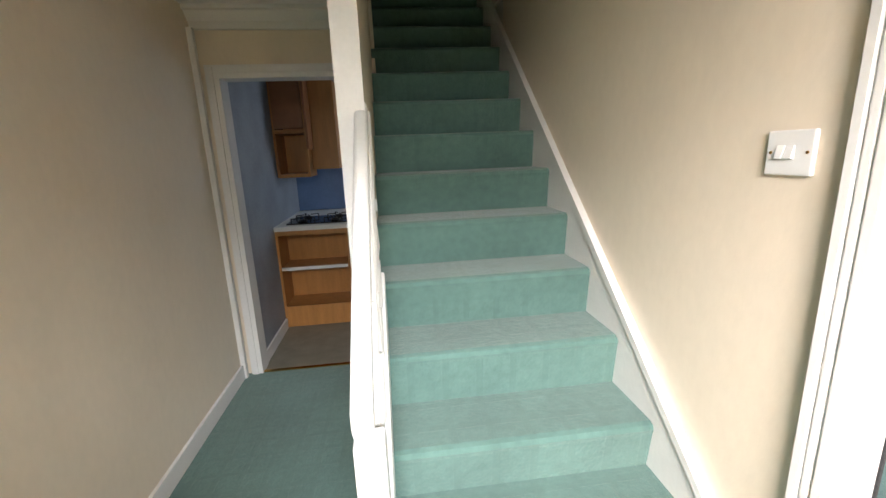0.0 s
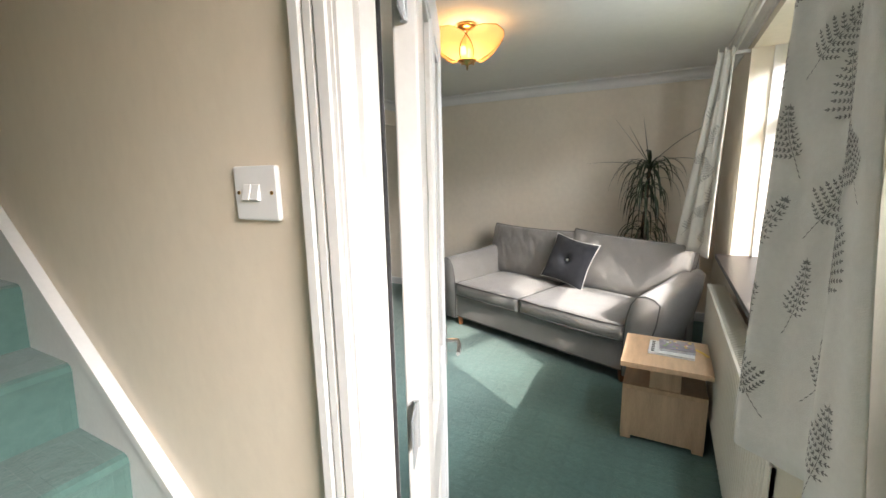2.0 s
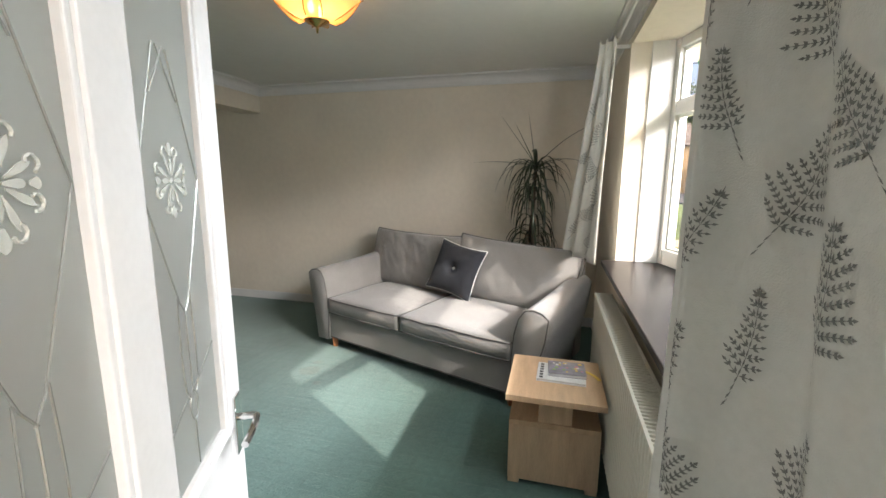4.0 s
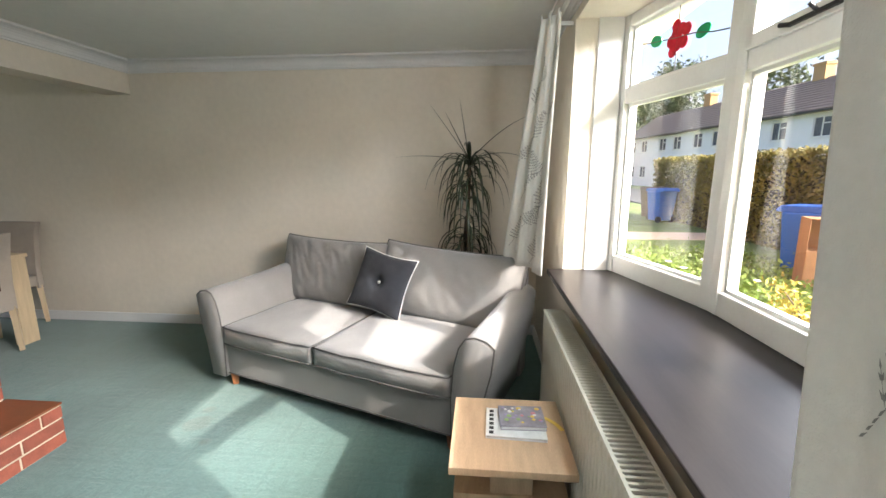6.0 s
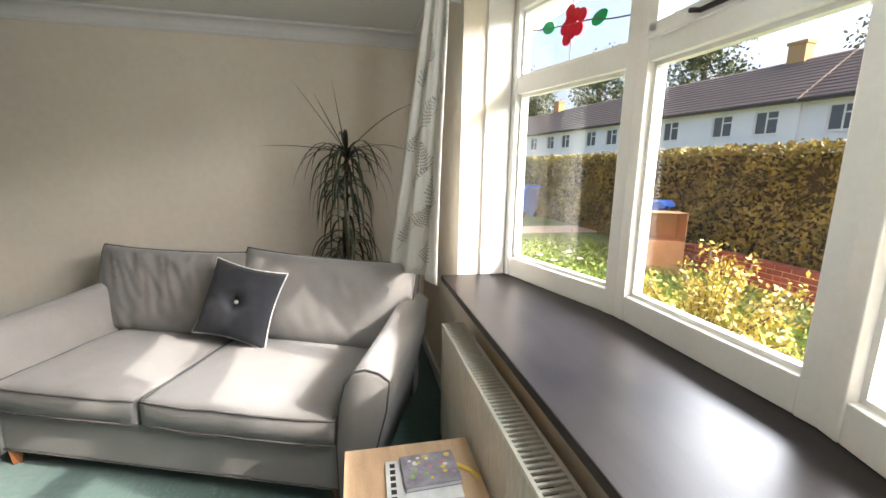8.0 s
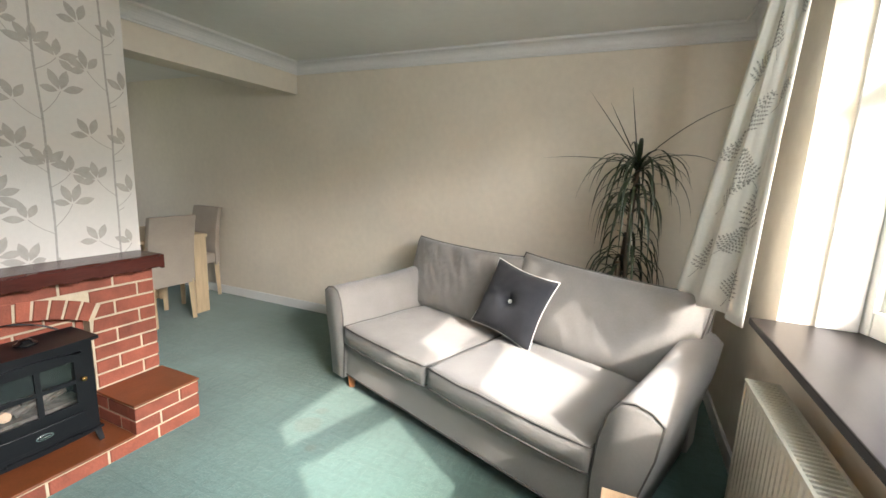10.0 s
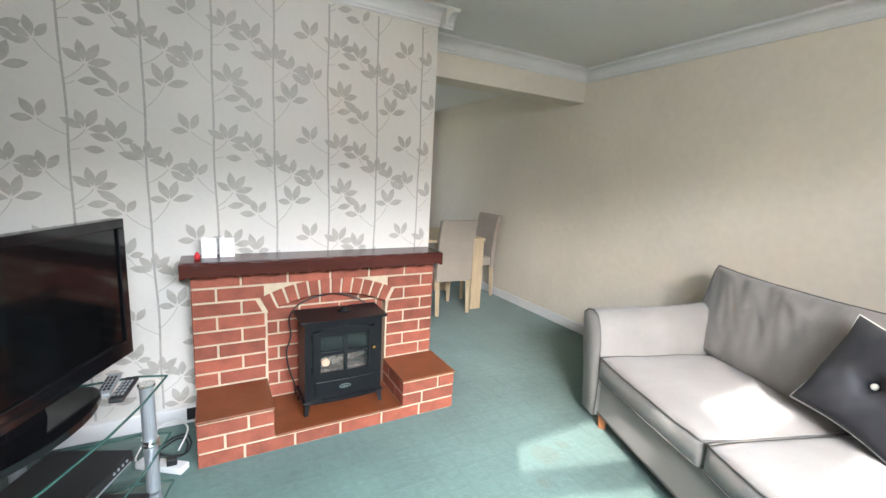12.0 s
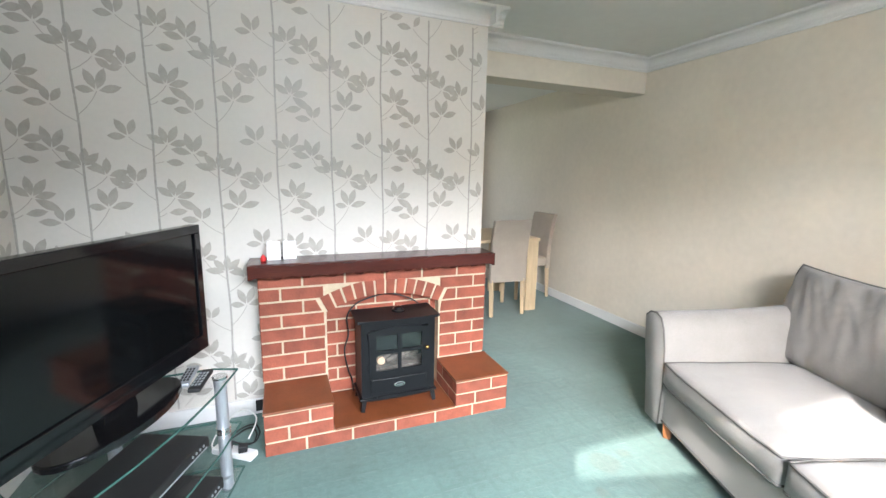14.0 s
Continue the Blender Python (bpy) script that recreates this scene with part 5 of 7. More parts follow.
for x, h, yy in ((2.543, 0.098, 3.125), (2.622, 0.097, 3.135)):
    cd = thing("greeting_card", "small folded white card standing on the mantel", "card")
    bm = bmesh.new()
    box(bm, x, x + 0.066, yy, yy + 0.002, 0.9005, 0.9005 + h, Matrix.Identity(4))
    part("front", bm, M["card"], cd)
    bm = bmesh.new()
    prism(bm, [(x, yy + 0.002), (x + 0.002, yy + 0.002), (x + 0.022, yy + 0.055), (x + 0.020, yy + 0.055)], "z", 0.9005, 0.9005 + h)
    part("back", bm, M["card"], cd)
tr = thing("trinket", "small red ornament on the mantel", "ornament")
bm = bmesh.new()
lathe(bm, [(0.012, 0.0), (0.015, 0.012), (0.009, 0.028), (0.003, 0.036)], (2.525, 3.105, 0.9005), 12)
part("body", bm, M["red"], tr, smooth=True)

# ---- electric stove ----
stove = thing("electric_stove", "black electric stove with four-pane door on the hearth", "stove")
GX0, GX1, GY0, GY1, GZ0, GZ1 = 2.983, 3.396, 2.890, 3.080, 0.158, 0.585
def bow_outline(x0, x1, y0, y1, bulge):
    pts = [(x0, y1), (x1, y1)]
    for k in range(9):
        t = 1 - k / 8
        pts.append((x0 + (x1 - x0) * t, y0 - bulge * (1 - (2 * t - 1) ** 2)))
    return pts
bm = bmesh.new()
box(bm, GX0, GX0 + 0.012, GY0, GY1, GZ0, GZ1)
box(bm, GX1 - 0.012, GX1, GY0, GY1, GZ0, GZ1)
box(bm, GX0, GX1, GY1 - 0.012, GY1, GZ0, GZ1)
part("body", bm, M["black_iron"], stove, bevel=0.003)
for nm, z0, z1, ex, bl in (("top_plate", GZ1, GZ1 + 0.016, 0.022, 0.018), ("base_plate", GZ0 - 0.012, GZ0, 0.012, 0.016)):
    bm = bmesh.new()
    prism(bm, bow_outline(GX0 - ex, GX1 + ex, GY0 - ex, GY1 + 0.01, bl), "z", z0, z1)
    part(nm, bm, M["black_iron"], stove, bevel=0.003)
def front_panel_y(x, off=0.0):
    t = (x - GX0) / (GX1 - GX0)
    return GY0 - 0.012 * (1 - (2 * t - 1) ** 2) - off
def curved_plate(bm, x0, x1, z0, z1, off0, off1, n=8, top=None):
    """A plate that follows the bowed front; top(x) may lift its upper edge."""
    cols = []
    for k in range(n + 1):
        x = x0 + (x1 - x0) * k / n
        zt = z1 if top is None else top(x)
        cols.append([bm.verts.new((x, front_panel_y(x, o), z)) for o, z in ((off0, z0), (off1, z0), (off1, zt), (off0, zt))])
    for a, b in zip(cols, cols[1:]):
        for i in range(4):
            bm.faces.new((a[i], a[(i + 1) % 4], b[(i + 1) % 4], b[i]))
    bm.faces.new(cols[0])
    bm.faces.new(cols[-1][::-1])
# face frame
bm = bmesh.new()
curved_plate(bm, GX0, GX0 + 0.045, GZ0, GZ1, -0.004, 0.0, 2)
curved_plate(bm, GX1 - 0.045, GX1, GZ0, GZ1, -0.004, 0.0, 2)
curved_plate(bm, GX0 + 0.045, GX1 - 0.045, 0.545, GZ1, -0.004, 0.0)
curved_plate(bm, GX0 + 0.045, GX1 - 0.045, GZ0, 0.275, -0.004, 0.0)
part("face_frame", bm, M["black_iron"], stove)
bm = bmesh.new()
curved_plate(bm, GX0 + 0.05, GX1 - 0.05, 0.185, 0.262, 0.001, 0.009)
part("lower_panel", bm, M["black_iron"], stove, bevel=0.002)
bm = bmesh.new()
curved_plate(bm, GX0 + 0.08, GX1 - 0.08, 0.155, 0.166, 0.004, 0.016)
part("trim_bar", bm, M["black_iron"], stove)
door = bmesh.new()
dx0, dx1, dz0 = GX0 + 0.040, GX1 - 0.045, 0.278
arch_top = lambda x: 0.535 + 0.022 * (1 - ((x - (dx0 + dx1) / 2) / ((dx1 - dx0) / 2)) ** 2)
curved_plate(door, dx0, dx0 + 0.036, dz0, 0.54, 0.002, 0.014, 2)
curved_plate(door, dx1 - 0.036, dx1, dz0, 0.54, 0.002, 0.014, 2)
curved_plate(door, dx0 + 0.036, dx1 - 0.036, dz0, dz0 + 0.036, 0.002, 0.014)
curved_plate(door, dx0 + 0.036, dx1 - 0.036, 0.512, 0.54, 0.002, 0.014, 8, arch_top)
mx = (dx0 + dx1) / 2
curved_plate(door, mx - 0.010, mx + 0.010, dz0 + 0.036, 0.512, 0.002, 0.013, 1)
curved_plate(door, dx0 + 0.036, mx - 0.010, 0.408, 0.425, 0.002, 0.013, 4)
curved_plate(door, mx + 0.010, dx1 - 0.036, 0.408, 0.425, 0.002, 0.013, 4)
sdoor = part("stove_door", door, M["black_iron"], stove)
for xa, xb in ((dx0 + 0.036, mx - 0.010), (mx + 0.010, dx1 - 0.036)):
    for za, zb in ((dz0 + 0.036, 0.408), (0.425, 0.512)):
        bm = bmesh.new()
        curved_plate(bm, xa, xb, za, zb, 0.003, 0.006, 4)
        part("pane", bm, M["stand_glass"], sdoor)
bm = bmesh.new()
lathe(bm, [(0.005, 0), (0.005, 0.014), (0.011, 0.018), (0.011, 0.028), (0.005, 0.033)], (0, 0, 0), 14, Matrix.Translation((dx1 - 0.014, front_panel_y(dx1) - 0.013, 0.425)) @ Matrix.Rotation(radians(90), 4, "X"))
part("knob", bm, M["brass"], sdoor, "small brass door knob", smooth=True)
for z in (0.32, 0.50):
    bm = bmesh.new()
    rod(bm, (dx0 - 0.004, front_panel_y(dx0) - 0.008, z), (dx0 - 0.004, front_panel_y(dx0) - 0.008, z + 0.03), 0.006)
    part("hinge", bm, M["black_iron"], sdoor)
# oval badge with plain bar
bm = bmesh.new()
oval = [(mx + 0.030 * math.cos(t), 0.224 + 0.013 * math.sin(t)) for t in [2 * math.pi * k / 24 for k in range(24)]]
prism(bm, oval, "y", front_panel_y(mx) - 0.013, front_panel_y(mx) - 0.009)
badge = part("badge", bm, M["chrome"], stove, "silver oval badge")
bm = bmesh.new()
oval = [(mx + 0.025 * math.cos(t), 0.224 + 0.0095 * math.sin(t)) for t in [2 * math.pi * k / 24 for k in range(24)]]
prism(bm, oval, "y", front_panel_y(mx) - 0.0145, front_panel_y(mx) - 0.0128)
part("badge_field", bm, M["black"], badge)
boxes("badge_bar", M["chrome"], [(mx - 0.017, mx + 0.017, front_panel_y(mx) - 0.0158, front_panel_y(mx) - 0.0144, 0.221, 0.227)], badge)
for sx, x in ((-1, GX0 + 0.012), (1, GX1 - 0.012)):
    for sy, y in ((-1, GY0 + 0.008), (1, GY1 - 0.02)):
        bm = bmesh.new()
        rod(bm, (x, y, GZ0 - 0.008), (x + sx * 0.010, y + sy * 0.014, 0.084), 0.019, 0.013, 4)
        part("leg", bm, M["black_iron"], stove)
# loose black puck lying on the top plate, no part of a flue
bm = bmesh.new()
lathe(bm, [(0.040, 0.0), (0.040, 0.006), (0.026, 0.010), (0.022, 0.020), (0.006, 0.024)], (3.215, 3.0, GZ1 + 0.016), 20)
part("flue_cap", bm, M["gloss_black"], stove, "round black puck lying on the stove top", smooth=True)
log_mat = material("ember_log", (0.16, 0.13, 0.11), 0.9, vary=0.5, scale=30, bump=0.8, bump_scale=70)
pale_log = material("pale_cut_log", (0.62, 0.42, 0.28), 0.8, vary=0.2, scale=25)
rng = random.Random(4)
for k in range(7):
    bm = bmesh.new()
    x, y, z = 3.09 + 0.035 * k, 3.00 + 0.05 * rng.random(), 0.30 + 0.03 * rng.random()
    rod(bm, (x - 0.045, y, z), (x + 0.045, y + 0.03 * (rng.random() - 0.5), z + 0.05 * (rng.random() - 0.3)), 0.018, 0.015, 8)
    part("log", bm, log_mat, stove)
bm = bmesh.new()
lathe(bm, [(0.021, 0), (0.021, 0.03)], (0, 0, 0), 14, Matrix.Translation((3.105, 2.985, 0.325)) @ Matrix.Rotation(radians(80), 4, "X"))
part("log", bm, pale_log, stove, "pale cut log end")
boxes("fire_bed", log_mat, [(GX0 + 0.02, GX1 - 0.02, 2.96, 3.09, 0.262, 0.29)], stove)
cab = thing("stove_cable", "black cable trailing over and beside the stove", "cable")
bm = bmesh.new()
tube(bm, bend([(3.36, 3.08, 0.604), (3.30, 3.10, 0.64), (3.20, 3.13, 0.665), (3.10, 3.13, 0.655), (3.0, 3.13, 0.62), (2.945, 3.12, 0.55), (2.95, 3.11, 0.45), (2.925, 3.10, 0.36), (2.94, 3.10, 0.25), (2.965, 3.11, 0.17), (2.975, 3.12, 0.092)], 6), 0.0045, 7)
part("cord", bm, M["cable_black"], cab, smooth=True)

# ---- leaf print of the wallpaper ----
chimney = bpy.data.objects["wall_chimney"]
side_paper = structure(boxes("wall_wallpapered_side", M["paper"], [(LX + 0.0005, LX + 0.004, 1.02, CY - 0.001, 0.0, CEIL)]), "wallpapered wall beside the television", "wall")


def leaf_paper(owner, lo, hi, first, count, place, seed):
    """Stems with sprigs of leaves, printed on a wall; place(a, z, lift) puts a point of the wall's plane into the room."""
    rng = random.Random(seed)
    stem_bm, leaf_bm = bmesh.new(), bmesh.new()
    lift = [0.0]
    def leaf(a, z, ang, ln, wd):
        pts = []
        for u, v in ((0, 0.03), (0.12, 0.18), (0.32, 0.43), (0.55, 0.5), (0.78, 0.34), (1, 0), (0.78, -0.34), (0.55, -0.5), (0.32, -0.43), (0.12, -0.18)):
            pts.append((a + u * ln * math.cos(ang) - v * wd * math.sin(ang), z + u * ln * math.sin(ang) + v * wd * math.cos(ang)))
        if any(p[0] > hi - 0.003 or p[0] < lo + 0.003 or p[1] < 0.1 or p[1] > CEIL - 0.1 for p in pts):
            return
        lift[0] = (lift[0] + 0.00008) % 0.00094
        leaf_bm.faces.new([leaf_bm.verts.new(place(pa, pz, 0.0006 + lift[0])) for pa, pz in pts])
    def line(bm, pts, w, up):
        for (a0, z0), (a1, z1) in zip(pts, pts[1:]):
            if max(a0, a1) > hi - 0.004 or min(a0, a1) < lo + 0.004 or min(z0, z1) < 0.1 or max(z0, z1) > CEIL - 0.1:
                continue
            da, dz = a1 - a0, z1 - z0
            k = w / 2 / math.hypot(da, dz)
            bm.faces.new([bm.verts.new(place(pa, pz, up)) for pa, pz in ((a0 - dz * k, z0 + da * k), (a0 + dz * k, z0 - da * k), (a1 + dz * k, z1 - da * k), (a1 - dz * k, z1 + da * k))])
    def sprig(a, z, side, rise, reach, fan):
        """A twig from the stem with a fan of leaves at its tip; fan lists (angle from upright, length)."""
        tip = (a + side * reach, z + rise)
        if reach:
            line(leaf_bm, [(a, z), (a + side * reach * 0.42, z + rise * 0.32), (a + side * reach * 0.76, z + rise * 0.66), tip], 0.0034, 0.0005)
        for ang, ln in fan:
            tilt = radians(90 - side * ang) + 0.08 * (rng.random() - 0.5)
            ln *= 0.95 + 0.1 * rng.random()
            leaf(tip[0] + 0.010 * math.cos(tilt), tip[1] + 0.010 * math.sin(tilt), tilt, ln, 0.16 * ln + 0.023)
    REPEAT = 0.53
    for s in range(count):
        sx = first - 0.2785 * s
        wob = lambda z: sx + 0.004 * math.sin(5 * z + s) + 0.002 * math.sin(13 * z)
        line(stem_bm, [(wob(0.1 + 0.04 * k), 0.1 + 0.04 * k) for k in range(54)], 0.0095, 0.0016)
        for j in range(-1, 5):
            z = REPEAT * j + (0.30 if s % 2 else 0.085)
            if s % 2:
                sprig(wob(z), z, 1, 0.0, 0.0, ((-78, 0.095), (-38, 0.085), (8, 0.080), (45, 0.085), (95, 0.080)))
                sprig(wob(z - 0.04), z - 0.04, -1, 0.115, 0.105, ((18, 0.095), (-24, 0.090), (78, 0.085), (-82, 0.055)))
                sprig(wob(z - 0.11), z - 0.11, 1, 0.070, 0.085, ((-40, 0.080), (5, 0.075), (72, 0.085), (128, 0.070)))
                sprig(wob(z - 0.30), z - 0.30, 1, 0.110, 0.080, ((-22, 0.095), (20, 0.095), (75, 0.090), (-80, 0.070)))
                sprig(wob(z - 0.33), z - 0.33, -1, 0.075, 0.095, ((-30, 0.070), (20, 0.075), (85, 0.080)))
            else:
                sprig(wob(z), z, 1, 0.075, 0.075, ((-55, 0.080), (-10, 0.090), (32, 0.095), (76, 0.085), (122, 0.110)))
                sprig(wob(z - 0.02), z - 0.02, 1, 0.020, 0.035, ((82, 0.080),))
                sprig(wob(z + 0.06), z + 0.06, -1, 0.085, 0.080, ((-35, 0.075), (12, 0.085), (60, 0.095), (105, 0.065)))
                sprig(wob(z + 0.27), z + 0.27, 1, 0.060, 0.060, ((-62, 0.085), (-18, 0.080), (28, 0.090), (80, 0.085)))
                sprig(wob(z + 0.24), z + 0.24, 1, 0.010, 0.040, ((95, 0.075),))
                sprig(wob(z + 0.30), z + 0.30, -1, 0.060, 0.095, ((-20, 0.080), (30, 0.085), (88, 0.075)))
    part("leaf_print", leaf_bm, M["leafprint"], owner, "silver-grey printed leaves")["kind"] = "stuff"
    part("stem_print", stem_bm, M["stemprint"], owner, "grey printed stems")["kind"] = "stuff"


leaf_paper(chimney, LX, CX, 3.733, 9, lambda a, z, up: (a, CY - up, z), 12)
leaf_paper(side_paper, 1.02, CY, 3.08, 8, lambda a, z, up: (LX + 0.004 + up, a, z), 13)

# ---- television on its glass stand ----
TVM = Matrix.Translation((2.108, 2.36, 0)) @ Matrix.Rotation(radians(66.8), 4, "Z")
TW, TZ0, TZ1 = 0.868, 0.612, 1.138
tv = thing("television", "black flat screen television on a gloss pedestal", "television", TVM)
bm = bmesh.new()
for x0, x1, z0, z1 in ((-TW / 2, TW / 2, TZ0, TZ0 + 0.062), (-TW / 2, TW / 2, TZ1 - 0.035, TZ1), (-TW / 2, -TW / 2 + 0.036, TZ0 + 0.062, TZ1 - 0.035), (TW / 2 - 0.036, TW / 2, TZ0 + 0.062, TZ1 - 0.035)):
    box(bm, x0, x1, -0.03, 0.012, z0, z1)
part("bezel", bm, M["gloss_black"], tv, bevel=0.003)
bm = bmesh.new()
box(bm, -TW / 2 + 0.034, TW / 2 - 0.034, -0.022, 0.010, TZ0 + 0.060, TZ1 - 0.033)
part("screen", bm, M["screen"], tv)
bm = bmesh.new()
prism(bm, [(0.012, TZ0 + 0.01), (0.012, TZ1 - 0.01), (0.045, TZ1 - 0.03), (0.09, TZ1 - 0.16), (0.09, TZ0 + 0.08), (0.045, TZ0 + 0.02)], "x", -TW / 2 + 0.09, TW / 2 - 0.09)
part("back_shell", bm, M["black"], tv, bevel=0.004)
bm = bmesh.new()
prism(bm, [(-0.07, 0.555), (0.07, 0.555), (0.055, TZ0 + 0.02), (-0.055, TZ0 + 0.02)], "y", 0.005, 0.05)
part("neck", bm, M["gloss_black"], tv, bevel=0.004)
bm = bmesh.new()
foot = [(0.25 * math.cos(t) * (1.05 if abs(math.cos(t)) > 0.7 else 1), 0.02 + 0.125 * math.sin(t)) for t in [2 * math.pi * k / 28 for k in range(28)]]
prism(bm, foot, "z", 0.533, 0.556)
part("pedestal", bm, M["gloss_black"], tv, bevel=0.005)
bm = bmesh.new()
tube(bm, bend([(-TW / 2 + 0.03, 0.06, 0.80), (-TW / 2 - 0.01, 0.05, 0.62), (-TW / 2 - 0.03, 0.05, 0.45), (-TW / 2 - 0.01, 0.06, 0.25), (-TW / 2 + 0.06, 0.10, 0.02)]), 0.008, 8)
part("power_lead", bm, M["cable_black"], tv, smooth=True)

stand = thing("tv_stand", "three-tier clear glass television stand with silver legs", "tv stand", TVM)
def shelf_outline(w_front, w_back, y0, y1):
    return [(-w_front / 2, y0), (-w_front * 0.25, y0 - 0.03), (0, y0 - 0.04), (w_front * 0.25, y0 - 0.03), (w_front / 2, y0), (w_front / 2 - 0.01, y0 + 0.10), (w_back / 2, y1), (-w_back / 2, y1), (-w_front / 2 + 0.01, y0 + 0.10)]
for z, yf in ((0.522, -0.165), (0.275, -0.165), (0.06, -0.165)):
    bm = bmesh.new()
    prism(bm, shelf_outline(0.80, 0.42, yf, 0.30), "z", z, z + 0.008)
    sh = part("glass_shelf", bm, M["stand_glass"], stand, "clear glass shelf")
    bm = bmesh.new()
    ol = shelf_outline(0.802, 0.422, yf - 0.001, 0.301)
    for (xa, ya), (xb, yb) in zip(ol, ol[1:] + ol[:1]):
        rod(bm, (xa, ya, z + 0.004), (xb, yb, z + 0.004), 0.0042, n=6)
    part("glass_edge", bm, M["glass_edge"], sh, "green glass edge")
for x, y in ((-0.345, -0.12), (0.345, -0.12), (-0.23, 0.26), (0.23, 0.26)):
    bm = bmesh.new()
    for z0, z1 in ((0.012, 0.058), (0.07, 0.273), (0.285, 0.520)):
        rod(bm, (x, y, z0), (x, y, z1), 0.024, n=18)
    leg = part("leg", bm, M["steel"], stand, "silver tube leg", smooth=False)
    for z in (0.0, 0.266, 0.284, 0.512):
        bm = bmesh.new()
        rod(bm, (x, y, z), (x, y, z + 0.010), 0.029, n=18)
        part("collar", bm, M["chrome"], leg)
for nm, lab, z, x0, x1, y0, y1, h in (("disc_player", "slim black disc player on the middle shelf", 0.2835, -0.20, 0.23, -0.13, 0.14, 0.045), ("set_top_box", "slim black box on the low shelf", 0.0685, -0.14, 0.27, -0.15, 0.12, 0.05)):
    bx = thing(nm, lab, "media player", TVM)
    bm = bmesh.new()
    box(bm, x0, x1, y0, y1, z, z + h)
    part("casing", bm, M["black"], bx, bevel=0.006)
    boxes("silver_strip", M["steel"], [(x0 + 0.02, x1 - 0.02, y0 - 0.0015, y0 + 0.002, z + 0.006, z + 0.012)], bx)
    bm = bmesh.new()
    for k in range(4):
        rod(bm, (x1 - 0.04 - 0.022 * k, y0 - 0.003, z + h * 0.6), (x1 - 0.04 - 0.022 * k, y0, z + h * 0.6), 0.005, n=10)
    part("buttons", bm, M["steel"], bx)
for k, (x, y, a) in enumerate(((0.27, -0.09, 15), (0.30, -0.02, 20))):
    rc = thing("remote_control", "black and silver remote control on the glass shelf", "remote control", TVM @ pose(x, y, 0.5305, 0, 0, a))
    bm = bmesh.new()
    box(bm, -0.085, 0.085, -0.022, 0.022, 0, 0.018)
    part("case", bm, M["steel"] if k else M["black"], rc, bevel=0.006)
    for i in range(5):
        for j in range(3):
            boxes("key", M["black"] if k else M["steel"], [(-0.06 + 0.024 * i, -0.046 + 0.024 * i, -0.015 + 0.012 * j, -0.008 + 0.012 * j, 0.018, 0.0205)], rc)
ext = thing("extension_lead", "white extension socket with coiled cables on the carpet", "extension lead")
bm = bmesh.new()
box(bm, -0.11, 0.11, -0.028, 0.028, 0.0, 0.03, pose(2.36, 2.86, 0.0, 0, 0, -35))
part("socket_block", bm, M["switch"], ext, bevel=0.005)
for x, y in ((2.33, 2.88), (2.40, 2.83)):
    bm = bmesh.new()
    box(bm, x - 0.02, x + 0.02, y - 0.018, y + 0.018, 0.030, 0.062)
    part("plug", bm, M["black"], ext, bevel=0.004)
bm = bmesh.new()
tube(bm, bend([(2.42, 2.90, 0.045), (2.455, 2.99, 0.10), (2.38, 3.07, 0.11), (2.29, 3.03, 0.06), (2.25, 2.95, 0.015), (2.30, 2.90, 0.02)]), 0.004, 6)
part("white_cable", bm, M["cable_white"], ext, smooth=True)
bm = bmesh.new()
for r, w in ((0.07, 0.0), (0.085, 0.01)):
    tube(bm, bend([(2.385 + r * math.cos(t), 2.95 + r * 0.8 * math.sin(t), 0.03 + w + 0.02 * math.sin(2 * t)) for t in [0.7 * k for k in range(10)]]), 0.004, 6)
part("black_cable", bm, M["cable_black"], ext, smooth=True)
so = thing("wall_socket", "small dark outlet plate low on the wallpapered wall", "socket")
bm = bmesh.new()
box(bm, 2.440, 2.485, CY - 0.022, CY - 0.0165, 0.02, 0.085)
part("plate", bm, M["black"], so, bevel=0.002)

# ---- dining table and chairs ----
dt = thing("dining_table", "pale beech dining table with square legs", "dining table")
bm = bmesh.new()
box(bm, 4.15, 5.06, 4.33, 5.20, 0.725, 0.755)
part("tabletop", bm, M["pale_wood"], dt, bevel=0.003)
for x in (4.16, 4.925):
    for y in (4.34, 5.11):
        bm = bmesh.new()
        box(bm, x, x + 0.125, y, y + 0.08, 0, 0.725)
        part("leg", bm, M["pale_wood"], dt, bevel=0.003)
def dining_chair(m):
    ch = thing("dining_chair", "beige upholstered high-back dining chair with beech legs", "chair", m, group="chairs round the dining table")
    bm = bmesh.new()
    rows = []
    for z, y in ((0.34, 0.0), (0.55, 0.0), (0.75, -0.02), (0.90, -0.05), (0.955, -0.065)):
        rows.append([bm.verts.new((x, y + d, z)) for x, d in ((-0.20, -0.025), (0.20, -0.025), (0.20, 0.025), (-0.20, 0.025))])
    for a, b in zip(rows, rows[1:]):
        for i in range(4):
            bm.faces.new((a[i], a[(i + 1) % 4], b[(i + 1) % 4], b[i]))
    bm.faces.new(rows[0][::-1])
    bm.faces.new(rows[-1])
    part("backrest", bm, M["dining_fabric"], ch, bevel=0.008)
    bm = bmesh.new()
    box(bm, -0.20, 0.20, 0.028, 0.42, 0.37, 0.47)
    part("seat", bm, M["dining_fabric"], ch, bevel=0.015)
    for x in (-0.175, 0.175):
        for y in (0.0, 0.39):
            bm = bmesh.new()
            rod(bm, (x, y - (0.02 if y == 0 else 0), 0.0), (x, y, 0.37), 0.022, 0.030, 4)
            part("leg", bm, M["pale_wood"], ch)
    return ch
ch1 = dining_chair(pose(4.672, 4.29, 0, 0, 0, 0))
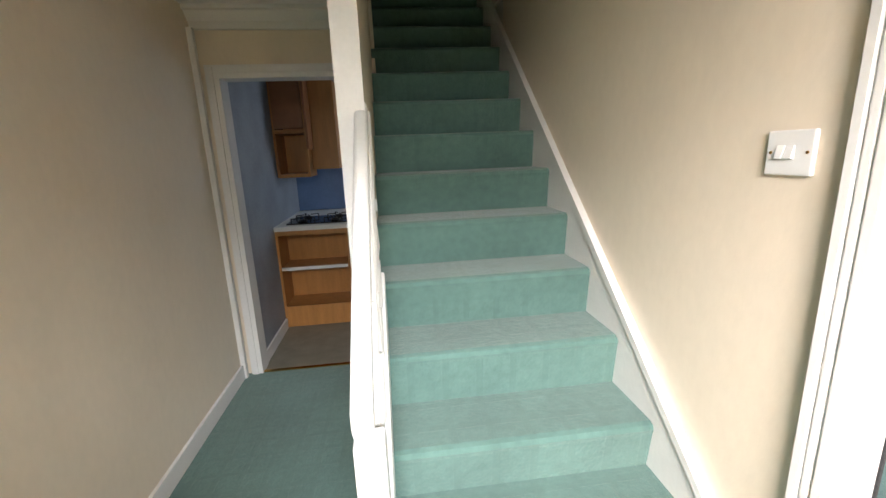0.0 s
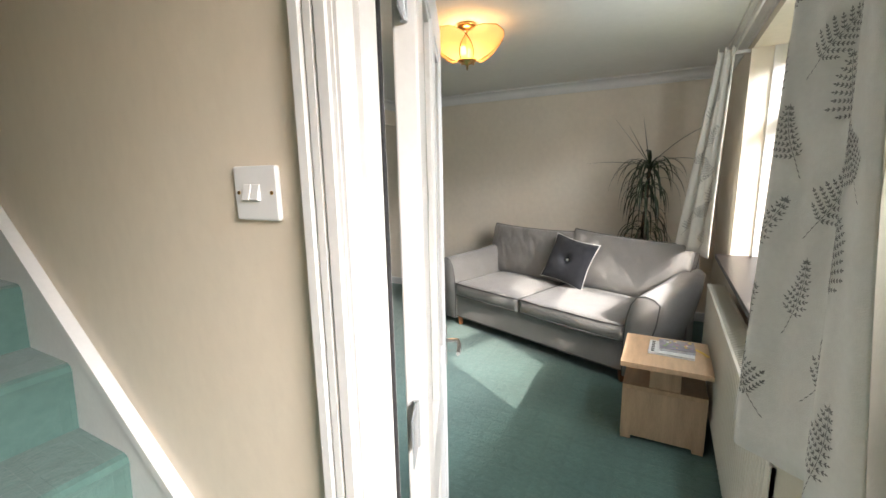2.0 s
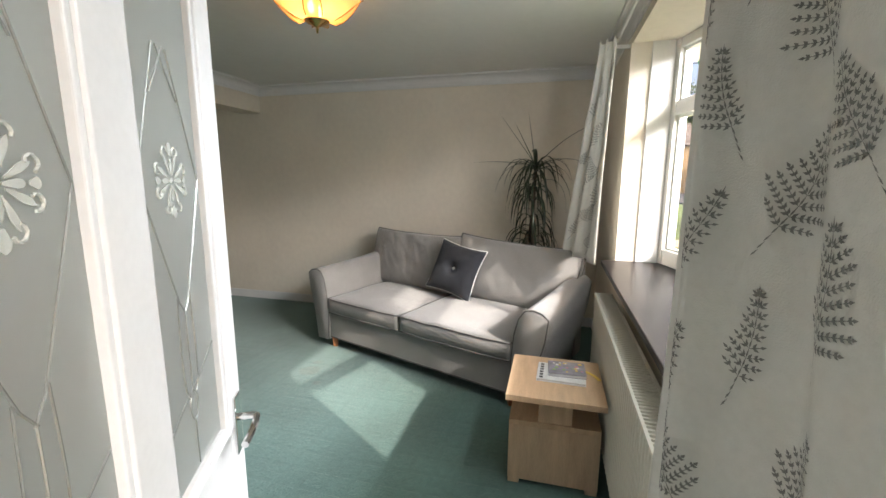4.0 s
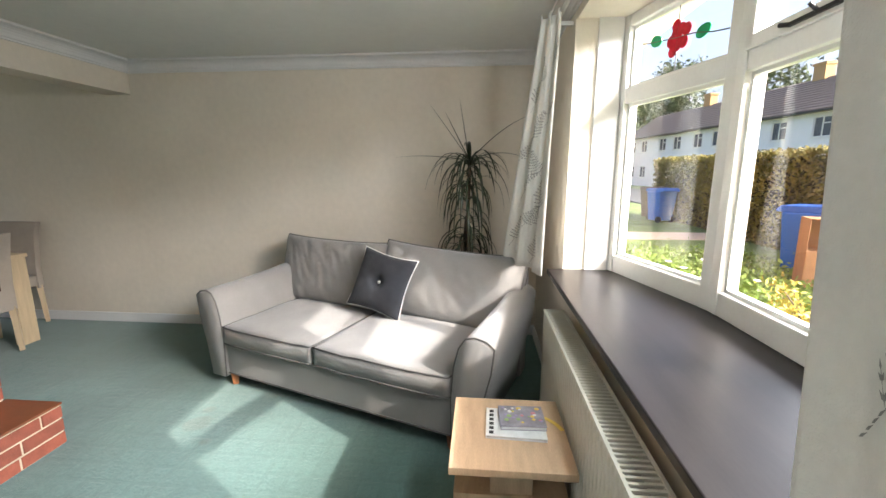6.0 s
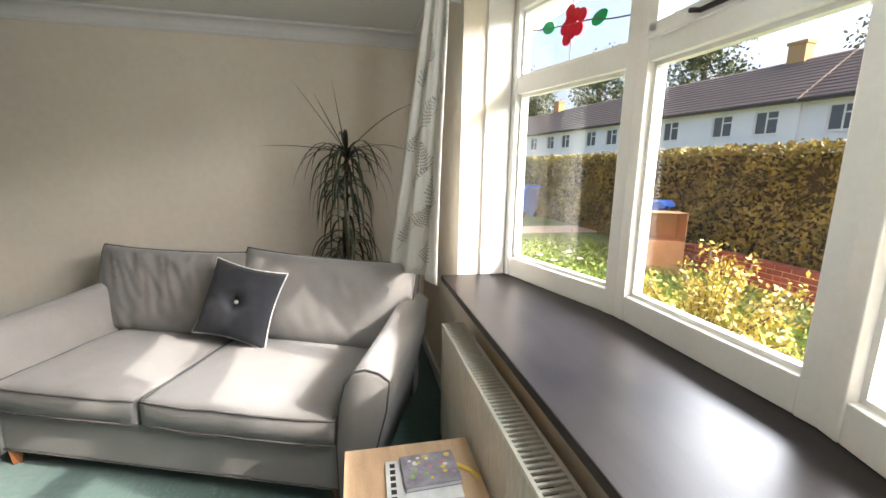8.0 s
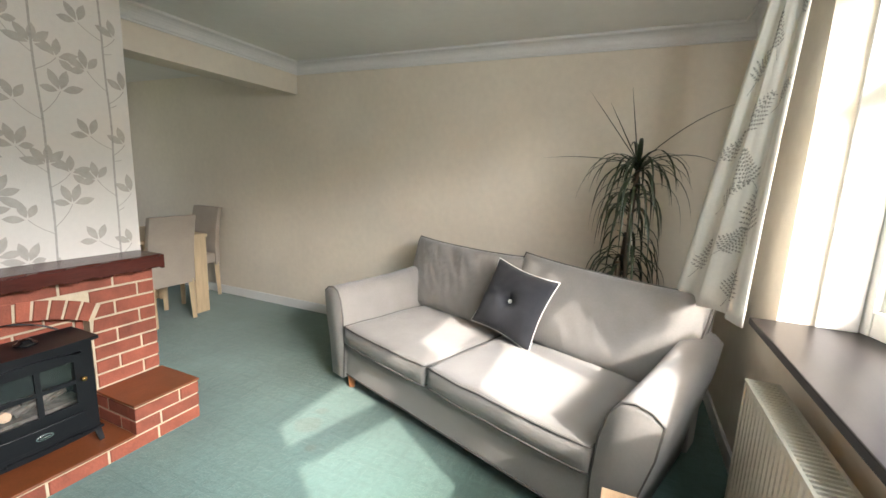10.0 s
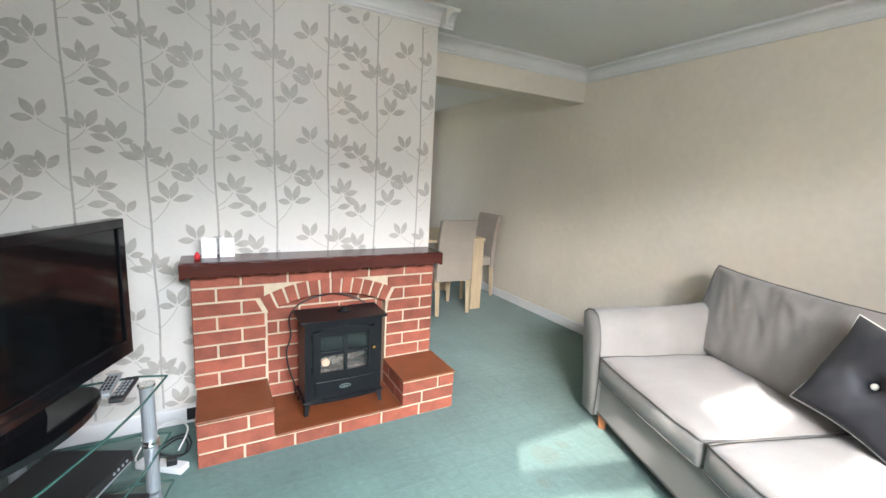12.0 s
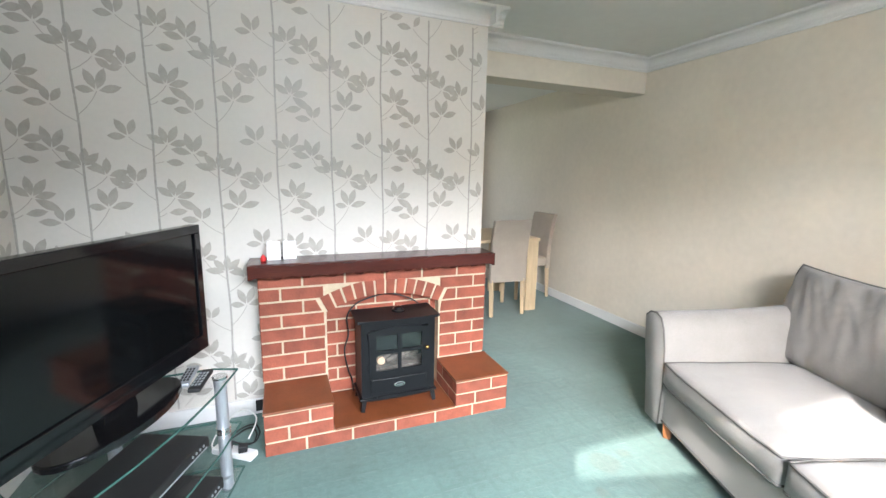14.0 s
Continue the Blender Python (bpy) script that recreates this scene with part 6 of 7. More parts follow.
for m in (pose(5.44, 4.90, 0, 0, 0, 90), pose(4.75, 5.52, 0, 0, 0, 180)):
    copy_thing(ch1, m)
dc = thing("dining_curtain", "dark brown curtain at the dining room end", "curtain")
bm = bmesh.new()
prof = [(3.95 + 0.012 * k, 6.30 + 0.03 * math.sin(k * 1.3)) for k in range(34)]
prism(bm, prof + [(x, y + 0.006) for x, y in prof[::-1]], "z", 0.05, 2.10)
part("cloth", bm, M["dark_curtain"], dc)
bm = bmesh.new()
rod(bm, (3.3, 6.32, 2.13), (4.75, 6.32, 2.13), 0.014)
part("curtain_rail", bm, M["black"], dc)

# ---- plant ----
plant = thing("house_plant", "tall dark green spiky-leaved plant in a pot behind the sofa", "plant", pose(5.12, 0.69, 0))
bm = bmesh.new()
lathe(bm, [(0.105, 0.0), (0.125, 0.02), (0.155, 0.27), (0.165, 0.275), (0.165, 0.30), (0.145, 0.30), (0.140, 0.26), (0.02, 0.255)], n=24)
part("pot", bm, material("dark_plastic_pot", (0.03, 0.028, 0.026), 0.5, vary=0.1), plant, "dark round plant pot")
trunks = [[(0.0, 0.0, 0.25), (0.01, -0.01, 0.6), (-0.02, 0.01, 1.0), (0.0, 0.0, 1.48)], [(0.03, 0.03, 0.25), (0.06, 0.05, 0.6), (0.08, 0.02, 1.08)], [(-0.04, 0.0, 0.25), (-0.08, 0.03, 0.6), (-0.07, 0.05, 0.92)]]
for pts in trunks:
    bm = bmesh.new()
    tube(bm, bend(pts), 0.014, 8)
    part("stem", bm, M["trunk"], plant, smooth=True)
rng = random.Random(21)
def blade(base, az, el, ln, droop, w=0.021):
    """A narrow arching leaf with a folded midrib."""
    bm = bmesh.new()
    p = Vector(base)
    d = Vector((math.cos(az) * math.cos(el), math.sin(az) * math.cos(el), math.sin(el)))
    sidev = Vector((-math.sin(az), math.cos(az), 0))
    n = 9
    rows = []
    for k in range(n + 1):
        t = k / n
        hw = w / 2 * min(1, 0.55 + 2 * t) * max(0.03, 1 - t ** 2.2)
        up = sidev.cross(d).normalized()
        rows.append([bm.verts.new(p - sidev * hw + up * hw * 0.35), bm.verts.new(p), bm.verts.new(p + sidev * hw + up * hw * 0.35)])
        p = p + d * (ln / n)
        d = (d + Vector((0, 0, -droop / n * (0.5 + 1.3 * t)))).normalized()
        if p.x > 0.385:
            p.x = 0.385
        if p.y < -0.50:
            p.y = -0.50
    for a, b in zip(rows, rows[1:]):
        bm.faces.new((a[0], a[1], b[1], b[0]))
        bm.faces.new((a[1], a[2], b[2], b[1]))
    part("leaf", bm, M["leaf"], plant)
for k in range(30):
    blade((0, 0, 1.50 - 0.06 * rng.random()), k * 2.4 + 0.4 * rng.random(), radians(rng.uniform(5, 50)), rng.uniform(0.34, 0.50), rng.uniform(2.8, 4.6))
for az, el, ln, dr in ((90, 54, 0.52, 0.05), (97, 80, 0.44, 0.05), (80, 62, 0.40, 0.05), (-92, 46, 0.62, 0.75), (92, 8, 0.55, 0.30), (-80, 20, 0.46, 1.0), (180, 40, 0.40, 1.4), (10, 50, 0.36, 1.6)):
    blade((0, 0, 1.50), radians(az), radians(el), ln, dr, 0.030)
for k in range(84):
    z = rng.uniform(0.80, 1.46)
    blade((0.03 * rng.random(), 0.03 * rng.random(), z), k * 2.4, radians(rng.uniform(10, 50)), rng.uniform(0.32, 0.52), rng.uniform(5.0, 8.0))

# ---- books on the side table ----
def book(name, label, x0, x1, y0, y1, z0, z1, turn, cover):
    cxb, cyb = (x0 + x1) / 2, (y0 + y1) / 2
    bk = thing(name, label, "book", pose(cxb, cyb, 0, 0, 0, turn))
    hx, hy = (x1 - x0) / 2, (y1 - y0) / 2
    bm = bmesh.new()
    box(bm, -hx, hx, -hy, hy, z1 - 0.0015, z1)
    box(bm, -hx, hx, -hy, hy, z0, z0 + 0.0015)
    box(bm, -hx, -hx + 0.002, -hy, hy, z0, z1) if turn > 90 else box(bm, hx - 0.002, hx, -hy, hy, z0, z1)
    part("cover", bm, cover, bk)
    boxes("pages", M["card"], [(-hx + 0.003, hx - 0.003, -hy + 0.003, hy - 0.003, z0 + 0.0015, z1 - 0.0015)], bk)
    return bk, hx, hy
TT = 0.4772
white_cover = material("white_book_cover", (0.66, 0.68, 0.68), 0.35, vary=0.1, scale=30)
grey_cover = material("mixed_grey_cover", (0.26, 0.25, 0.30), 0.35, vary=0.3, scale=25)
b1, hx, hy = book("book", "white-covered book with small black pictures, lying flat", 3.352, 3.530, 0.357, 0.575, TT, TT + 0.012, -2, white_cover)
for k in range(6):
    boxes("print_mark", M["black"], [(-hx + 0.012 + 0.027 * k, -hx + 0.030 + 0.027 * k, hy - 0.028, hy - 0.012, TT + 0.012, TT + 0.0124)], b1)
b2, hx, hy = book("book", "patterned grey book with coloured spots, on top", 3.394, 3.530, 0.357, 0.525, TT + 0.0125, TT + 0.028, 2, grey_cover)
spots = [material("spot_" + nm, c, 0.4, vary=0.1) for nm, c in (("yellow", (0.7, 0.5, 0.08)), ("pink", (0.55, 0.2, 0.25)), ("green", (0.25, 0.4, 0.15)), ("white", (0.7, 0.7, 0.7)), ("violet", (0.3, 0.25, 0.45)))]
rng = random.Random(2)
for k in range(26):
    bm = bmesh.new()
    lathe(bm, [(rng.uniform(0.004, 0.010), 0), (0.004, 0.0006)], (rng.uniform(-hx + 0.012, hx - 0.012), rng.uniform(-hy + 0.012, hy - 0.012), TT + 0.028), 9)
    part("print_spot", bm, spots[k % 5], b2)
rb = thing("ribbon", "thin yellow ribbon trailing from the books", "ribbon")
bm = bmesh.new()
pts = bend([(3.50, 0.40, TT + 0.012), (3.485, 0.35, TT + 0.008), (3.46, 0.315, TT + 0.003), (3.42, 0.295, TT + 0.003)])
for a, b in zip(pts, pts[1:]):
    box(bm, 0, (b - a).length, -0.008, 0.008, 0, 0.0012, Matrix.Translation(a) @ (b - a).to_track_quat("X", "Z").to_matrix().to_4x4())
part("strip", bm, spots[0], rb)

# ---- kitchen seen through its doorway ----
ku = thing("kitchen_unit", "orange pine base unit with open shelves and no doors", "kitchen unit")
KY0, KY1 = 3.95, 4.50
for nm, bx in (("side_panel", (-0.325, -0.305, KY0, KY1, 0, 0.855)), ("side_panel", (0.25, 0.27, KY0, KY1, 0, 0.855)), ("shelf", (-0.305, 0.25, KY0 + 0.02, KY1, 0.515, 0.535)), ("shelf", (-0.305, 0.25, KY0, KY1, 0.17, 0.19)), ("back_panel", (-0.305, 0.25, KY1 - 0.25, KY1 - 0.23, 0.19, 0.855)), ("plinth", (-0.305, 0.25, KY0 + 0.005, KY0 + 0.02, 0.0, 0.165)), ("top_rail", (-0.305, 0.25, KY0, KY0 + 0.02, 0.815, 0.855))):
    boxes(nm, M["pine"], [bx], ku)
for bx in ((-0.305, 0.25, KY0 - 0.002, KY0 + 0.02, 0.512, 0.538), (-0.305, 0.25, KY0 - 0.002, KY0 + 0.02, 0.168, 0.19)):
    boxes("shelf_edge", M["worktop"] if bx[4] > 0.5 else M["pine"], [bx], ku)
tagged(boxes("worktop", M["worktop"], [(-0.325, 0.62, KY0 - 0.02, KY1 + 0.5, 0.857, 0.892)]), "white kitchen worktop over the pine unit", "worktop")
hob = thing("gas_hob", "black gas hob set on the worktop", "hob")
boxes("hob_plate", M["gloss_black"], [(-0.24, 0.30, 4.02, 4.46, 0.893, 0.905)], hob)
for x in (-0.12, 0.16):
    for y in (4.12, 4.34):
        bm = bmesh.new()
        lathe(bm, [(0.035, 0.906), (0.045, 0.915), (0.02, 0.925)], (x, y, 0), 14)
        part("burner", bm, M["black_iron"], hob)
        bm = bmesh.new()
        for a in range(4):
            c, s = math.cos(a * math.pi / 2 + 0.4), math.sin(a * math.pi / 2 + 0.4)
            rod(bm, (x + 0.03 * c, y + 0.03 * s, 0.935), (x + 0.10 * c, y + 0.10 * s, 0.935), 0.005, n=6)
            rod(bm, (x + 0.10 * c, y + 0.10 * s, 0.906), (x + 0.10 * c, y + 0.10 * s, 0.935), 0.005, n=6)
        part("pan_support", bm, M["black_iron"], hob)
wu = thing("wall_cupboard", "orange pine wall cupboard with an open lower shelf", "wall cupboard")
for nm, mt, bx in (("side_panel", "pine", (-0.325, -0.305, 4.28, 4.62, 1.28, 2.12)), ("side_panel", "pine", (-0.06, -0.04, 4.28, 4.62, 1.28, 2.12)), ("shelf", "pine", (-0.305, -0.06, 4.28, 4.62, 1.28, 1.31)), ("shelf", "pine", (-0.305, -0.06, 4.28, 4.62, 1.66, 1.69)), ("back_panel", "pine", (-0.305, -0.06, 4.60, 4.62, 1.31, 2.12)), ("cupboard_door", "leg_wood", (-0.305, -0.06, 4.262, 4.28, 1.70, 2.12))):
    boxes(nm, M[mt], [bx], wu)
wu2 = thing("wall_cupboard", "dark pine wall cupboard with its door ajar", "wall cupboard")
for nm, mt, bx in (("body", "pine", (-0.035, 0.20, 4.42, 4.72, 1.34, 2.12)), ("cupboard_door", "leg_wood", (-0.035, -0.015, 4.20, 4.42, 1.52, 2.12))):
    boxes(nm, M[mt], [bx], wu2)
tagged(boxes("splashback", M["blue_tile"], [(-0.32, 1.19, 4.975, 4.998, 0.90, 1.9)]), "blue kitchen splashback panel", "splashback")
bm = bmesh.new()
tube(bm, [(0.20, 4.95, 0.9), (0.17, 4.95, 1.9)], 0.010, 8)
tagged(part("gas_pipe", bm, M["cable_white"]), "white upright kitchen pipe", "pipe")

# ---- outside ----
GZ = -0.16
M["grass"] = material("lawn_grass", (0.12, 0.17, 0.04), 0.9, vary=0.35, scale=1.2, bump=0.8, bump_scale=60)
M["asphalt"] = material("asphalt", (0.06, 0.06, 0.062), 0.85, vary=0.15, scale=2, bump=0.4, bump_scale=80)
M["render_white"] = material("white_render", (0.78, 0.79, 0.80), 0.8, vary=0.04, scale=1, bump=0.2)
M["roof"] = material("brown_roof_tile", (0.15, 0.12, 0.105), 0.8, vary=0.2, scale=2, bump=0.3, per_piece=0.12)
M["yellow_brick"] = material("yellow_brick", (0.42, 0.27, 0.13), 0.85, vary=0.15, scale=6)
M["dark_pane"] = material("far_window_glass", (0.08, 0.09, 0.11), 0.08, vary=0.2, scale=1)
M["hedge"] = material("hedge_leaf", (0.19, 0.175, 0.035), 0.55, vary=0.55, scale=3.0)
M["hedge_core"] = material("hedge_inner_shade", (0.030, 0.028, 0.012), 0.9, vary=0.3, scale=4)
M["tree_leaf"] = material("tree_leaf", (0.06, 0.085, 0.028), 0.6, vary=0.4, scale=0.8)
M["gold_leaf"] = material("golden_shrub_leaf", (0.30, 0.25, 0.04), 0.5, vary=0.4, scale=4)
M["blade"] = material("sword_leaf", (0.20, 0.30, 0.06), 0.45, vary=0.25, scale=5)
M["bark"] = material("bark", (0.09, 0.07, 0.05), 0.9, vary=0.3, scale=4, bump=0.6, bump_scale=20)
M["blue_bin"] = material("blue_bin_plastic", (0.03, 0.14, 0.55), 0.4, vary=0.08, scale=4)
M["brown_bin"] = material("dark_brown_bin_plastic", (0.10, 0.05, 0.035), 0.5, vary=0.1, scale=4)
M["cardboard"] = material("cardboard", (0.42, 0.25, 0.13), 0.8, vary=0.1, scale=5)
M["petal"] = material("white_petal", (0.8, 0.8, 0.76), 0.7, vary=0.05)

bm = bmesh.new()
xs = [-900, -60, -12, -0.6, 5.8, 20, 70, 900]
ys = [-900, -60, -16.5, -9.5, -0.42, 6.9, 60, 900]
grid = [[bm.verts.new((x, y, GZ)) for x in xs] for y in ys]
for j in range(len(ys) - 1):
    for i in range(len(xs) - 1):
        bm.faces.new((grid[j][i], grid[j][i + 1], grid[j + 1][i + 1], grid[j + 1][i]))
structure(part("ground", bm, M["grass"]), "rough lawn in front of the house", "lawn")
structure(boxes("road", M["asphalt"], [(-60, 90, -13.5, -9.0, GZ - 0.05, GZ + 0.004)]), "grey asphalt road beyond the hedge", "road")
structure(boxes("pavement", M["asphalt"], [(-60, 90, -8.95, -7.2, GZ - 0.05, GZ + 0.07)]), "grey pavement with a kerb", "pavement")
structure(boxes("garden_path", M["mortar"], [(12.0, 13.2, -7.2, -1.0, GZ - 0.05, GZ + 0.012)]), "pale concrete garden path", "path")
# unseen flank walls added beside the front door to block the sun, and its step
porch = thing("porch", "unseen brick walls added beside the front door to block the sun, with a step", "porch", kind="structure")
boxes("porch_side", M["yellow_brick"], [(1.36, 1.46, -1.50, -0.41, GZ - 0.1, 2.5)], porch)
boxes("porch_side", M["yellow_brick"], [(0.0, 0.10, -3.3, -0.41, GZ - 0.1, 4.2)], porch)
boxes("porch_step", M["mortar"], [(0.10, 1.36, -1.50, -0.41, GZ - 0.1, -0.02)], porch)
structure(boxes("house_front", M["brick"], [(-6, -0.56, -0.42, -0.2, GZ - 0.1, 5.4), (5.75, 12, -0.42, -0.2, GZ - 0.1, 5.4), (-0.56, 5.75, -0.42, -0.30, 2.62, 5.4)]), "brick front wall of the house", "wall")


def leaf_cloud(name, mat, points, size, seed, parent=None, label=""):
    """Many small two-faced leaf quads, turned at random, round the given points."""
    rs = np.random.RandomState(seed)
    n = len(points)
    a = rs.normal(size=(n, 3)); a /= np.linalg.norm(a, axis=1)[:, None]
    b = np.cross(a, rs.normal(size=(n, 3))); b /= np.linalg.norm(b, axis=1)[:, None]
    s = size * rs.uniform(0.6, 1.4, size=(n, 1))
    co = np.stack([points - a * s, points + b * s * 0.5, points + a * s, points - b * s * 0.5], axis=1).reshape(-1, 3)
    me = bpy.data.meshes.new(name)
    me.from_pydata(co.tolist(), [], np.arange(4 * n).reshape(-1, 4).tolist())
    me.materials.append(mat)
    ob = new(name, me)
    if parent is not None:
        ob.parent = parent
    return ob


# clipped hedge
hedge = thing("hedge", "long clipped green and gold garden hedge", "hedge")
HX0, HX1, HY0, HY1, HTOP = 2.5, 17.5, -6.5, -5.5, 1.80
# dark box behind the leaves; its colour stands in for the hedge's inner shade
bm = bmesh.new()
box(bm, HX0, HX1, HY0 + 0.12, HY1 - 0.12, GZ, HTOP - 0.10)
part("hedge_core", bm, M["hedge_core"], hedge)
rs = np.random.RandomState(3)
n = 26000
face = np.stack([rs.uniform(HX0, HX1, n), np.full(n, HY1) - rs.exponential(0.07, n), GZ + (HTOP - GZ) * rs.uniform(0, 1, n)], axis=1)
face[:, 1] += 0.09 * np.sin(face[:, 0] * 2.1) * np.sin(face[:, 2] * 3.3 + face[:, 0])
top = np.stack([rs.uniform(HX0, HX1, 9000), rs.uniform(HY0, HY1, 9000), np.full(9000, HTOP) + rs.normal(0, 0.035, 9000)], axis=1)
end = np.stack([np.full(2500, HX1) + rs.normal(0, 0.05, 2500), rs.uniform(HY0, HY1, 2500), GZ + (HTOP - GZ) * rs.uniform(0, 1, 2500)], axis=1)
leaf_cloud("foliage", M["hedge"], np.concatenate([face, top, end]), 0.045, 4, hedge)["kind"] = "stuff"

# low garden wall before the hedge
lw = thing("garden_wall", "low red brick garden wall in front of the hedge", "garden wall")
boxes("mortar", M["mortar"], [(3.6, 8.4, -5.02, -4.84, GZ - 0.05, 0.205)], lw)
bm = bmesh.new()
box(bm, -0.105, 0.105, -0.1, 0.1, 0, 0.064)
first = part("brick", bm, M["brick"], lw, bevel=0.004, segments=1)
first.location = (3.71, -4.93, GZ + 0.01)
for k in range(5):
    for i in range(21):
        if k == 0 and i == 0:
            continue
        ob = new("brick", first.data)
        ob.parent = lw
        ob.location = (3.71 + 0.2235 * i + (0.11 if k % 2 else 0), -4.93, GZ + 0.01 + 0.075 * k)

# golden shrub and a sword-leaved plant under the window
shrub = thing("golden_shrub", "golden-yellow leafy shrub in the front garden", "shrub")
rs = np.random.RandomState(8)
bm = bmesh.new()
tips = []
for k in range(46):
    az, el, ln = rs.uniform(0, 6.28), radians(rs.uniform(20, 85)), rs.uniform(0.5, 1.05)
    tip = Vector((4.95 + ln * math.cos(az) * math.cos(el) * 1.25, -2.0 + ln * math.sin(az) * math.cos(el), GZ + ln * math.sin(el)))
    base = Vector((4.95, -2.0, GZ))
    tube(bm, [base, (base + tip) / 2 + Vector((0, 0, 0.05)), tip], 0.006, 4)
    tips.append((base, tip))
part("twigs", bm, M["bark"], shrub)
pts = []
for base, tip in tips:
    for t in rs.uniform(0.35, 1.05, 150):
        p = base.lerp(tip, t) + Vector(rs.normal(0, 0.045, 3))
        pts.append(p[:])
leaf_cloud("foliage", M["gold_leaf"], np.array(pts), 0.021, 5, shrub)["kind"] = "stuff"
sword = thing("sword_plant", "green sword-leaved plant under the window", "garden plant", pose(3.75, -1.55, GZ))
rng = random.Random(31)
for k in range(44):
    bm = bmesh.new()
    az, el, ln, w = k * 2.4, radians(rng.uniform(35, 82)), rng.uniform(0.6, 0.95), 0.045
    p, d = Vector((0.04 * math.cos(az), 0.04 * math.sin(az), 0)), Vector((math.cos(az) * math.cos(el), math.sin(az) * math.cos(el), math.sin(el)))
    sv = Vector((-math.sin(az), math.cos(az), 0))
    rows = []
    for j in range(7):
        t = j / 6
        hw = w / 2 * max(0.03, 1 - t ** 2)
        rows.append([bm.verts.new(p - sv * hw), bm.verts.new(p - sv.cross(d) * hw * 0.3), bm.verts.new(p + sv * hw)])
        p = p + d * ln / 6
        d = (d + Vector((0, 0, -0.07))).normalized()
    for a, b in zip(rows, rows[1:]):
        bm.faces.new((a[0], a[1], b[1], b[0]))
        bm.faces.new((a[1], a[2], b[2], b[1]))
    part("leaf", bm, M["blade"], sword)
rs = np.random.RandomState(15)
pts = np.stack([rs.uniform(5.0, 10.5, 9000), rs.uniform(-4.4, -0.8, 9000), GZ + rs.exponential(0.05, 9000)], axis=1)
tagged(leaf_cloud("long_grass", M["blade"], pts, 0.04, 6), "long bright green grass in the front garden", "grass", kind="stuff")
for k in range(7):
    fl = thing("daisy", "white flower standing in the grass", "flower", pose(7.0 + 2.2 * rs.rand(), -1.2 - 1.6 * rs.rand(), GZ), group="flowers in the grass")
    bm = bmesh.new()
    rod(bm, (0, 0, 0), (0, 0, 0.25), 0.004, n=5)
    part("stalk", bm, M["blade"], fl)
    bm = bmesh.new()
    lathe(bm, [(0.012, 0.25), (0.05, 0.275), (0.012, 0.262)], n=10)
    part("petals", bm, M["petal"], fl)


def wheelie_bin(m, mat, lab):
    wb = thing("wheelie_bin", lab, "wheelie bin", m)
    bm = bmesh.new()
    rows = []
    for z, h in ((0.06, 0.22), (0.95, 0.28)):
        rows.append([bm.verts.new((x * h, y * h * 1.15, z)) for x, y in ((-1, -1), (1, -1), (1, 1), (-1, 1))])
    for i in range(4):
        bm.faces.new((rows[0][i], rows[0][(i + 1) % 4], rows[1][(i + 1) % 4], rows[1][i]))
    bm.faces.new(rows[0][::-1])
    bm.faces.new(rows[1])
    part("body", bm, mat, wb, bevel=0.02)
    bm = bmesh.new()
    prism(bm, [(-0.36, 0.95), (0.34, 0.95), (0.36, 0.98), (0.30, 1.05), (-0.30, 1.07), (-0.37, 1.0)], "y", -0.31, 0.31)
    part("lid", bm, mat, wb, bevel=0.012)
    for y in (-0.26, 0.22):
        bm = bmesh.new()
        rod(bm, (-0.2, y, 0.1), (-0.2, y + 0.05, 0.1), 0.1, n=18)
        part("wheel", bm, M["black"], wb)
    bm = bmesh.new()
    rod(bm, (-0.39, -0.2, 0.98), (-0.39, 0.2, 0.98), 0.015)
    part("handle", bm, mat, wb)
wheelie_bin(pose(15.6, -5.05, GZ, 0, 0, 20), M["blue_bin"], "blue plastic wheelie bin beside the hedge")
wheelie_bin(pose(16.6, -5.2, GZ, 0, 0, 10), M["brown_bin"], "dark brown wheelie bin beside the hedge")
wheelie_bin(pose(8.95, -4.55, GZ, 0, 0, 35), M["blue_bin"], "blue wheelie bin behind a cardboard box")
cb = thing("cardboard_box", "open brown cardboard box standing on its side", "box", pose(8.05, -4.15, GZ, 0, 0, -35 - 75))
for nm, bx in (("back_panel", (-0.28, 0.28, 0.18, 0.19, 0.0, 0.95)), ("side_panel", (-0.28, -0.27, -0.2, 0.18, 0.0, 0.95)), ("side_panel", (0.27, 0.28, -0.2, 0.18, 0.0, 0.95)), ("top_panel", (-0.27, 0.27, -0.2, 0.18, 0.94, 0.95)), ("bottom_panel", (-0.27, 0.27, -0.2, 0.18, 0.0, 0.01)), ("front_panel", (-0.27, 0.27, -0.21, -0.2, 0.0, 0.50)), ("shelf_flap", (-0.27, 0.27, -0.2, 0.18, 0.50, 0.51))):
    boxes(nm, M["cardboard"], [bx], cb)

# terrace of white houses across the road
TERR = Matrix.Translation((19.3, -20.5, GZ)) @ Matrix.Rotation(radians(7.5), 4, "Z")


